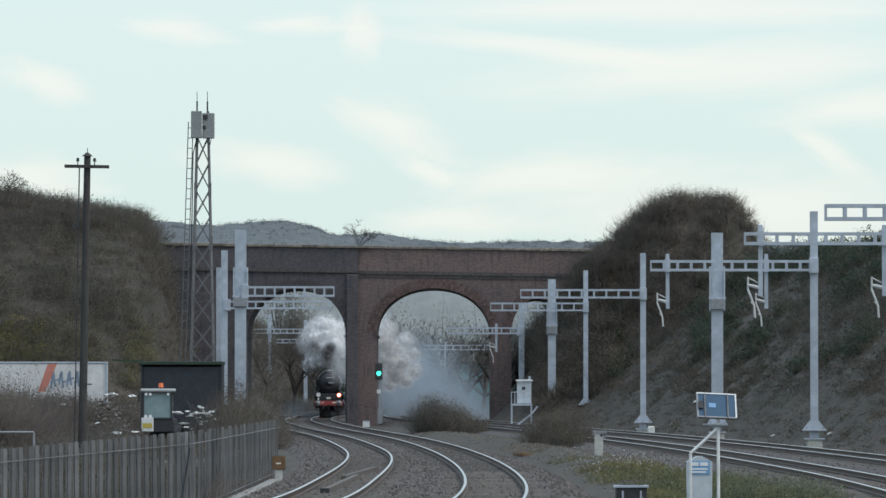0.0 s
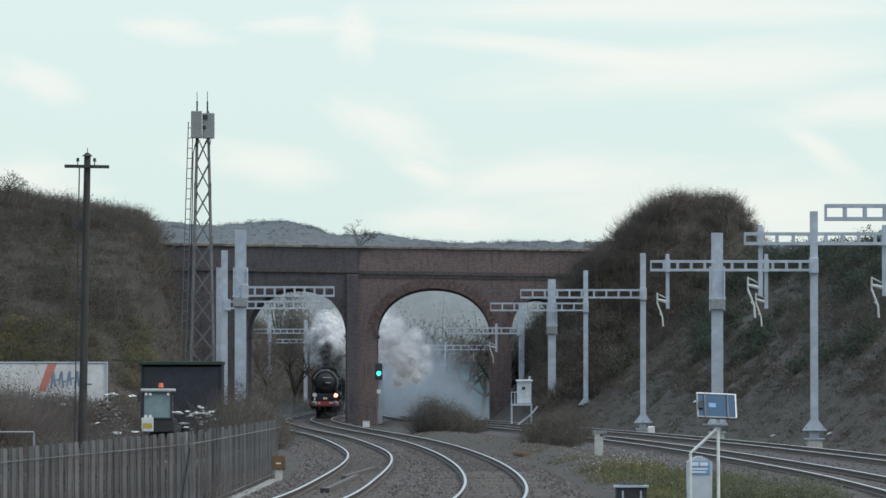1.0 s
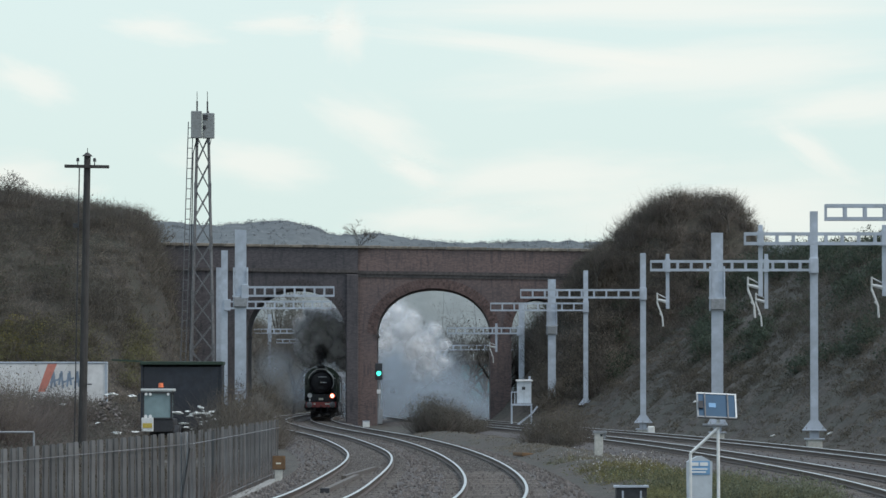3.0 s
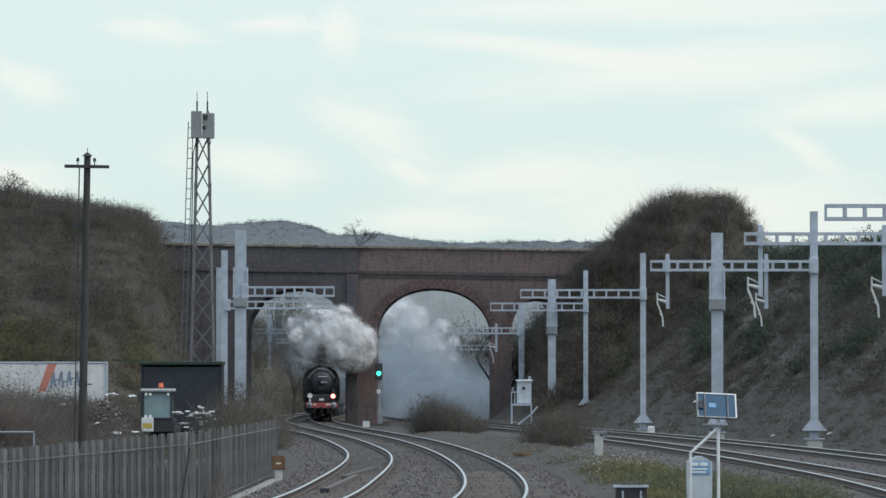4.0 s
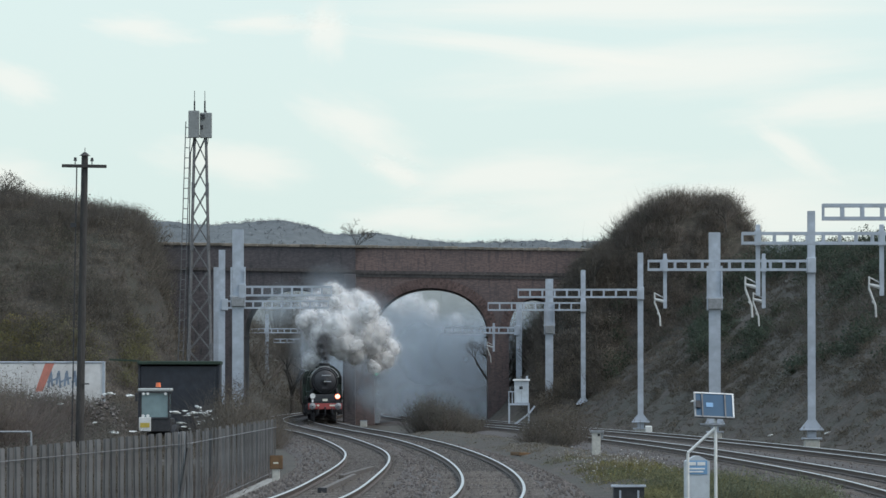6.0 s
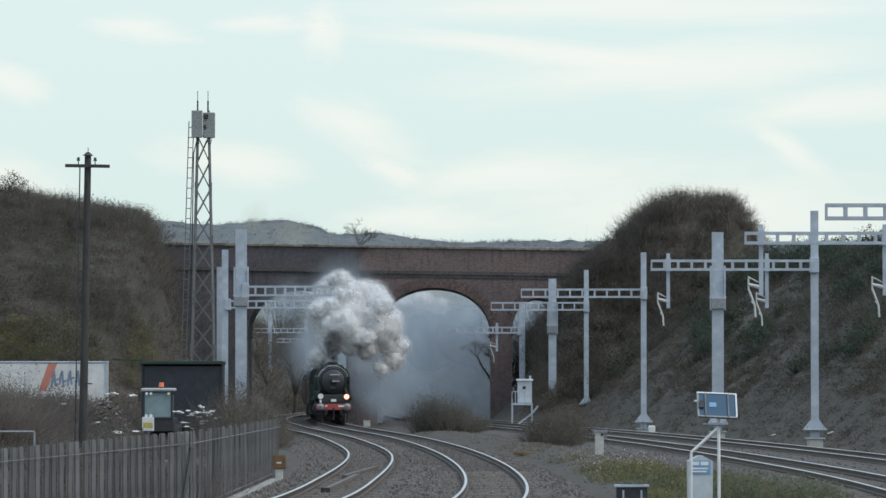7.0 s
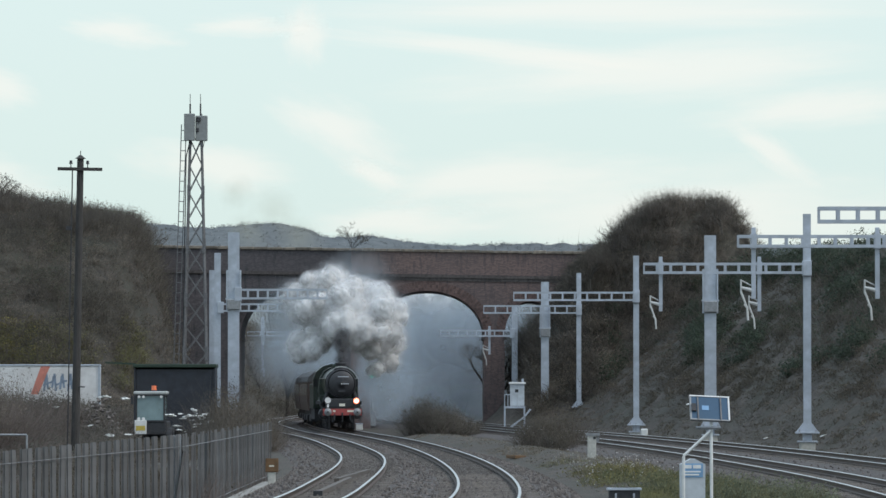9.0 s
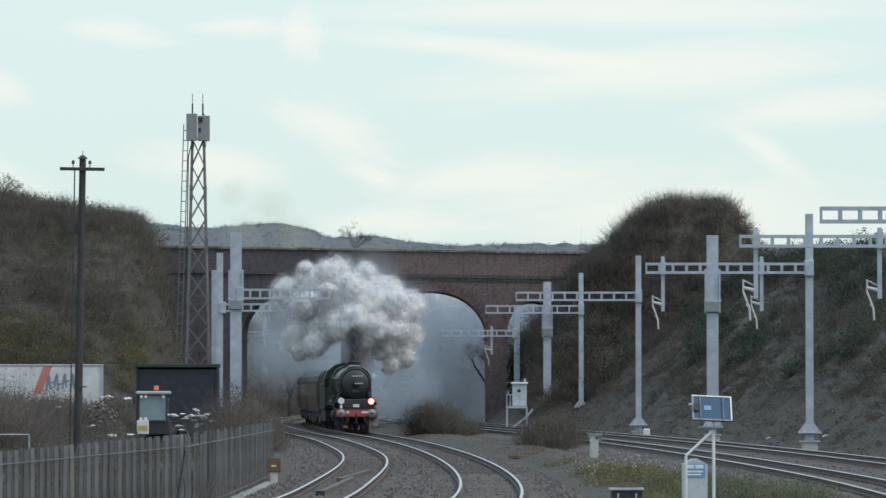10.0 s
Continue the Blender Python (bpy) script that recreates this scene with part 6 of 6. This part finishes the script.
def billow_mesh(name, seed, material, lumps=34, level=4, smoothness=0.0):
    """A cauliflower-shaped billow: the hull of many overlapping lumps, roughened."""
    g = np.random.default_rng(seed)
    bm = B()
    bmesh.ops.create_icosphere(bm, subdivisions=level, radius=1.0)
    d = np.array([v.co[:] for v in bm.verts])
    c = unit(g.normal(size=(lumps, 3))) * g.uniform(0.45, 0.72, (lumps, 1))
    rad = g.uniform(0.2, 0.4, lumps)

    def hull(c, rad):
        b = d @ c.T
        disc = b * b - ((c ** 2).sum(1) - rad ** 2)
        t = np.where(disc > 0, b + np.sqrt(np.maximum(disc, 0)), 0)
        return t.max(1)

    r = np.maximum(hull(c, rad), 0.62)
    small = np.zeros(len(d))
    if smoothness < 0.2:
        for count, rho, amp in ((120, 0.28, 0.42), (900, 0.12, 0.5)):
            q = unit(g.normal(size=(count, 3)))
            gap = 2 - 2 * (d @ q.T).max(1)
            small += amp * np.sqrt(np.maximum(rho * rho - gap, 0))
    for v, a, b in zip(bm.verts, r, small):
        k = noise.fractal(v.co * 3.0 + Vector((seed, 0, 0)), 0.9, 2.1, 5)
        j = noise.turbulence(v.co * 6.0 + Vector((0, seed, 0)), 4, True)
        rough = a + 0.7 * b + 0.2 * k - 0.09 * j
        v.co = v.co * (rough * (1 - smoothness) + (0.95 + 0.1 * noise.noise(v.co * 1.3 + Vector((seed, 3, 0)))) * smoothness)
    me = bpy.data.meshes.new(name)
    bm.to_mesh(me)
    bm.free()
    me.shade_smooth()
    me.materials.append(material)
    return me


def smoke_mat(name, base, alpha, rim, through_light=0.4, grain=2.2, torn=0.5):
    """Light-scattering smoke, thick along the billow's own y axis and thinning out towards its rim, torn by noise."""
    m = bpy.data.materials.new(name)
    m.use_nodes = True
    n, l = m.node_tree.nodes, m.node_tree.links
    n.remove(n["Principled BSDF"])
    co, nz, rp = n.new("ShaderNodeTexCoord"), n.new("ShaderNodeTexNoise"), n.new("ShaderNodeValToRGB")
    nz.inputs["Scale"].default_value, nz.inputs["Detail"].default_value, nz.inputs["Roughness"].default_value = grain, 6, 0.6
    l.new(co.outputs["Object"], nz.inputs["Vector"])
    rp.color_ramp.elements[0].position, rp.color_ramp.elements[1].position = 0.3, 0.7
    rp.color_ramp.elements[0].color, rp.color_ramp.elements[1].color = (*[c * 0.84 for c in base], 1), (*base, 1)
    l.new(nz.outputs[0], rp.inputs[0])
    df, tr, mx = n.new("ShaderNodeBsdfDiffuse"), n.new("ShaderNodeBsdfTranslucent"), n.new("ShaderNodeMixShader")
    mx.inputs[0].default_value = through_light
    bp, n2 = n.new("ShaderNodeBump"), n.new("ShaderNodeTexNoise")
    bp.inputs["Strength"].default_value, bp.inputs["Distance"].default_value = 0.5, 0.25
    n2.inputs["Scale"].default_value, n2.inputs["Detail"].default_value = 4.5, 5
    l.new(co.outputs["Object"], n2.inputs["Vector"])
    l.new(n2.outputs[0], bp.inputs["Height"])
    for s in (df, tr):
        l.new(rp.outputs[0], s.inputs[0])
        l.new(bp.outputs[0], s.inputs["Normal"])
    l.new(df.outputs[0], mx.inputs[1])
    l.new(tr.outputs[0], mx.inputs[2])
    flat, ln, ad, rg = n.new("ShaderNodeVectorMath"), n.new("ShaderNodeVectorMath"), n.new("ShaderNodeMath"), n.new("ShaderNodeMapRange")
    flat.operation, ln.operation, ad.operation = "MULTIPLY", "LENGTH", "MULTIPLY_ADD"
    flat.inputs[1].default_value = (1, 0, 1)
    l.new(co.outputs["Object"], flat.inputs[0])
    l.new(flat.outputs[0], ln.inputs[0])
    l.new(nz.outputs[0], ad.inputs[0])
    ad.inputs[1].default_value = torn
    l.new(ln.outputs["Value"], ad.inputs[2])
    rg.interpolation_type = "SMOOTHSTEP"
    rg.inputs[1].default_value, rg.inputs[2].default_value = rim[0] + torn * 0.5, rim[1] + torn * 0.5
    rg.inputs[3].default_value, rg.inputs[4].default_value = alpha, 0.0
    l.new(ad.outputs[0], rg.inputs[0])
    tp, m2 = n.new("ShaderNodeBsdfTransparent"), n.new("ShaderNodeMixShader")
    l.new(rg.outputs[0], m2.inputs[0])
    l.new(tp.outputs[0], m2.inputs[1])
    l.new(mx.outputs[0], m2.inputs[2])
    l.new(m2.outputs[0], n["Material Output"].inputs[0])
    return m


# each kind: name, label, colour, light let through, smoothness of its shape, then (thickness, rim start and end, size) of the core, the skin and the halo
KINDS = {
    "white": ("steam_billow", "rounded billow of white steam above the locomotive", (0.95, 0.945, 0.94), 0.4, 0.0, (1.0, (3.0, 4.0), 0.74), (0.75, (0.25, 0.95), 1.2), (0.28, (0.1, 0.85), 1.45)),
    "grey": ("smoke_billow", "grey billow of coal smoke behind the locomotive", (0.88, 0.87, 0.86), 0.4, 0.0, (1.0, (3.0, 4.0), 0.74), (0.65, (0.25, 0.95), 1.26), (0.3, (0.1, 0.85), 1.55)),
    "soft": ("steam_cloud", "soft cloud of white steam drifting beyond the bridge", (0.93, 0.925, 0.92), 0.45, 0.0, (0.85, (0.15, 0.8), 0.95), (0.5, (0.1, 0.9), 1.3), (0.25, (0.0, 0.8), 1.7)),
    "dark": ("smoke_column", "black smoke rising from the locomotive's chimney", (0.15, 0.15, 0.155), 0.3, 0.2, (0.72, (0.15, 0.9), 1.0), (0.2, (0.1, 1.0), 1.25), None),
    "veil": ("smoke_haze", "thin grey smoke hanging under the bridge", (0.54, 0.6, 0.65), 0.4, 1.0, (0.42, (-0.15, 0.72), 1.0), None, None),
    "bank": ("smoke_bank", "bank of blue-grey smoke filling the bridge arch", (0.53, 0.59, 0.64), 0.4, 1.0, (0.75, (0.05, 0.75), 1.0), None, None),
    "wisp": ("smoke_wisp", "faint yellowish smoke rising behind the bridge", (0.88, 0.82, 0.6), 0.5, 1.0, (0.14, (-0.15, 0.7), 1.0), None, None),
}
SH = {}
for i, (k, (nm, lab, col, thru, sm, core, skin, halo)) in enumerate(KINDS.items()):
    SH[k] = [[] for _ in range(3)]
    for w, q in (("core", core), ("skin", skin), ("halo", halo)):
        if q:
            m = smoke_mat(nm + "_" + w, col, q[0], q[1], thru, 2.8 if sm < 0.5 else 1.1, 0.9 if sm < 0.5 else 0.7)
            for v in range(3):
                SH[k][v].append((w, billow_mesh("billow", 10 * i + v, m, level=3 if sm >= 0.5 else (5 if w == "core" and k != "dark" else (4 if w != "halo" else 3)), smoothness=min(1.0, sm + {"core": 0.0, "skin": 0.2, "halo": 0.8}[w])), q[2]))
PUFFS = []
pr = random.Random(7)
TT = [i * 0.5 for i in range(21)]
GROW = spline([(-1, 0.6), (0, 0.6), (1.5, 0.7), (2.5, 0.74), (4, 0.68), (5.5, 0.78), (7, 0.95), (8, 0.93), (9, 0.93), (10, 0.98), (11, 0.98)])


def puff(kind, size, place, spin=25.0):
    """One billow: a core and a thinner skin round it, carried along place(t) and rolling slowly."""
    shapes = pr.choice(SH[kind])
    o = thing(KINDS[kind][0], KINDS[kind][1], "smoke", None, "smoke and steam of the train")
    sz = Vector((size * pr.uniform(0.9, 1.15), size * pr.uniform(0.8, 1.0), size * pr.uniform(0.85, 1.1)))
    if kind in ("veil", "bank", "wisp"):
        sz = Vector((sz.x * 1.25, sz.y * 0.3, sz.z * 1.25))
    for nm, me, k in shapes:
        c = new(nm, me)
        c.parent = o
        c.scale = sz * k
    a, w = pr.uniform(0, 360), pr.uniform(-1, 1) * spin
    PUFFS.append((o, [(t, pose(*place(t), 0, a + w * t, 0)) for t in TT]))


def chimney_at(t):
    return on_track(run(t) + 1.95) @ Vector((0, 0, CHIM.z))


LEAN = spline([(-1, 0.0), (0, 0.0), (2.5, 0.3), (4.5, 1.0), (5.5, 1.2), (7.5, 0.7), (9, 0.1), (10, -0.2), (11, -0.2)])


WIDE = spline([(-1, 0.9), (0, 0.75), (1.5, 0.2), (2.5, 0.45), (4, 0.95), (5.5, 0.75), (7, 0.5), (8.5, 0.75), (10, 1.0), (11, 1.0)])
# how far the billows trail behind: drawn in close as the engine leaves the arch
TRAIL = spline([(-1, 1.0), (0, 1.0), (2.0, 0.9), (3.0, 0.5), (4.0, 0.35), (4.6, 0.42), (5.5, 0.8), (7, 1.0), (10, 1.0), (11, 1.0)])


def riding(dx, dy, dz, sway=0.25, fixed=False):
    ph = pr.uniform(0, 6.28)

    def f(t):
        c = chimney_at(t)
        g = 1.0 if fixed else float(GROW(t))
        side = g if dx > 0 or fixed else g * float(WIDE(t))
        return (c.x + dx * side + (0.0 if fixed else float(LEAN(t)) * min(1.0, max(0.0, dy - 2) / 3)) + sway * math.sin(0.9 * t + ph), c.y + dy * (1.0 if fixed else float(TRAIL(t))), c.z + dz * g + sway * math.cos(0.8 * t + ph))
    return f


for dx, dy, dz, s in ((0.0, 0.1, 0.25, 0.42), (0.0, 0.3, 0.7, 0.55), (-0.1, 0.5, 1.15, 0.66), (0.05, 0.7, 1.6, 0.66)):
    puff("dark", s, riding(dx, dy, dz, 0.06, True), 40)
for dx, dy, dz, s, k in ((0.2, 2.6, 2.6, 1.15, "white"), (-0.9, 2.8, 2.2, 0.95, "white"), (1.1, 3.0, 2.0, 1.05, "white"), (0.6, 3.6, 3.4, 1.25, "white"), (-1.3, 4.0, 3.1, 1.15, "white"), (1.9, 4.4, 2.7, 1.25, "white"), (2.6, 5.4, 1.7, 1.2, "grey"),
                         (1.9, 5.6, 3.9, 1.25, "white"), (0.0, 5.2, 4.4, 1.25, "white"), (-2.3, 5.6, 3.9, 1.2, "grey"), (-3.2, 7.0, 3.1, 1.2, "grey"), (-3.9, 8.0, 4.3, 1.05, "grey"), (-2.6, 7.4, 4.9, 1.0, "grey"), (-1.2, 7.4, 5.0, 1.2, "grey"),
                         (3.0, 7.0, 3.0, 1.15, "white"), (2.7, 7.5, 0.9, 0.9, "grey"), (1.3, 8.0, 4.6, 1.1, "grey"), (1.5, 4.5, 0.7, 0.8, "grey"), (3.1, 6.5, 0.2, 0.8, "grey"), (2.3, 5.5, -0.3, 0.6, "white"), (3.3, 8.0, 1.4, 1.0, "white"), (-2.6, 3.6, 0.6, 0.7, "white"), (-3.4, 4.2, 0.3, 0.6, "grey"), (-2.0, 3.4, 1.2, 0.8, "white"), (-3.2, 5.0, 1.6, 0.9, "grey"), (-1.4, 5.0, 5.5, 0.7, "grey"), (-2.6, 5.5, 5.7, 0.5, "grey"), (0.9, 6.0, 5.2, 0.8, "grey")):
    puff(k, s, riding(dx, dy, dz))
for _ in range(34):
    a, e = pr.uniform(0, 6.28), pr.uniform(0.4, 0.86)
    puff(pr.choice(("white", "white", "grey")), pr.uniform(0.38, 0.8), riding(-0.2 + 3.7 * e * math.cos(a), pr.uniform(2.6, 6.5), 3.0 + 2.4 * e * math.sin(a), 0.3), 50)


def rising(path):
    """The same path, gathering from the ground in the first seconds."""
    return lambda t: (path(t)[0], path(t)[1], path(t)[2] - 8.0 * (1 - smooth(0.5, 5.0, t)))


# haze that trails low beside the train
for dx, dy, dz, s in ((2.4, 6, -1.6, 1.7), (3.2, 10, -2.0, 2.0), (3.4, 16, -2.2, 2.4), (2.2, 11, 0.6, 2.2), (-2.0, 26, 1.5, 2.8), (2.2, 22, 0.5, 3.0), (3.6, 14, -0.5, 2.6), (2.5, 30, -1.5, 3.0), (1.6, 40, -1.0, 3.2), (2.0, 52, 0.0, 3.4), (0.2, 66, -0.5, 2.2), (0.4, 72, -1.2, 2.2), (0.0, 9, 4.5, 3.2), (3.2, 9, 3.0, 2.6), (-3.6, 10, 3.5, 2.6)):
    puff("veil", s, rising(riding(dx, dy, dz, 0.4, True)), 4)


def lifting(x, y, z0, z1, vx, late=7.5):
    """Drift sideways while rising from one height to another."""
    return lambda t: (x + vx * t, y, z0 + (z1 - z0) * smooth(0.0, late, t) + 0.08 * t)


def hanging(x, y, z, vx, vy, vz):
    return lambda t: (x + vx * t, y + vy * t, z + vz * t)


# steam left behind beyond the bridge, drifting across the second arch
for x, y, z, s, k in ((-5.6, 352, 7.2, 1.3, "white"), (-4.9, 350, 5.9, 1.4, "white"), (-4.3, 352, 4.6, 1.3, "white"), (-3.7, 354, 3.4, 1.1, "grey"), (-6.4, 356, 5.2, 1.4, "white"), (-3.5, 356, 5.2, 0.9, "grey"), (-6.6, 352, 6.6, 1.3, "white"), (-7.6, 356, 4.0, 1.4, "grey"),
                      (-4.4, 351, 6.9, 0.7, "white"), (-3.2, 352, 4.3, 0.7, "white"), (-2.9, 354, 2.8, 0.7, "grey"), (-2.4, 357, 3.6, 0.9, "grey"), (-3.0, 355, 6.0, 0.8, "white"), (-2.3, 356, 4.9, 0.7, "grey"), (-4.2, 356, 2.6, 0.8, "grey")):
    puff("soft", s * (1.15 if k == "white" else 1.0), hanging(x, y, z, 0.55 + 0.09 * (x + 5), 10.0, 0.3 + 0.05 * (z - 4)))
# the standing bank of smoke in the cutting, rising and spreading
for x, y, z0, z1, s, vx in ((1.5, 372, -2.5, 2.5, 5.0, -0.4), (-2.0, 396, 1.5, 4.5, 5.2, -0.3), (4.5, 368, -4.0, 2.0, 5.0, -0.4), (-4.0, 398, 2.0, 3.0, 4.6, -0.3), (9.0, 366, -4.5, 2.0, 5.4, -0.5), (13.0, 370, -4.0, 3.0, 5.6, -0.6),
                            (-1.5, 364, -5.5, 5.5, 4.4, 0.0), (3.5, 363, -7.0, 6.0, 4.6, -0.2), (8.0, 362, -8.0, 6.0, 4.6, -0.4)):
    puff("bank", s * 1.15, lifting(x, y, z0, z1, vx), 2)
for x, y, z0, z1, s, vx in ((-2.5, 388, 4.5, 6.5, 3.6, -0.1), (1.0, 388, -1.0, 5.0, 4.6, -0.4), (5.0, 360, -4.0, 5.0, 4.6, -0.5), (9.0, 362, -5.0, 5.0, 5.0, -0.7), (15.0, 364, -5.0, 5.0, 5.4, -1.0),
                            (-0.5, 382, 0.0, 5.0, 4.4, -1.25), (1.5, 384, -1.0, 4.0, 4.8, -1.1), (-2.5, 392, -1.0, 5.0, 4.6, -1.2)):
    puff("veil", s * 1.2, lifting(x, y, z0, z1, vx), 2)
# faint smoke that climbs over the parapet
for x, y, z0, z1, s in ((-9.0, 350, -10.0, 15.5, 2.6), (-11.0, 352, -11.5, 14.0, 2.4), (-7.0, 350, -13.0, 13.5, 2.4), (-12.0, 351, -9.0, 17.0, 2.0)):
    puff("wisp", s, lifting(x, y, z0, z1, -0.4, 8.5), 4)


def motions():
    steps = [i * 0.5 for i in range(21)]
    walk(engine, [(t, on_track(run(t) + 5.5) @ pose(0, -5.5, 0)) for t in steps])
    walk(tender, [(t, on_track(run(t) + 15.0) @ pose(0, -3.5, 0)) for t in steps])
    for k, c in enumerate(COACHES):
        walk(c, [(t, on_track(run(t) + 28.8 + 20.0 * k) @ pose(0, -9.9, 0)) for t in steps])
    fine = [i * 0.1 for i in range(101)]
    for o, x, y, r in WHEELS:
        walk(o, [(t, pose(x, y, r, math.degrees((370.0 - run(t)) / r))) for t in fine])
    for o, x, y, z, lean in CLOUDS:
        walk(o, [(0.0, pose(x, y, z, 0, -lean, 0)), (10.0, pose(x - 57.0, y, z + 1.0, 0, -lean, 0))])
    for p, rows in PUFFS:
        walk(p, rows)


motions()
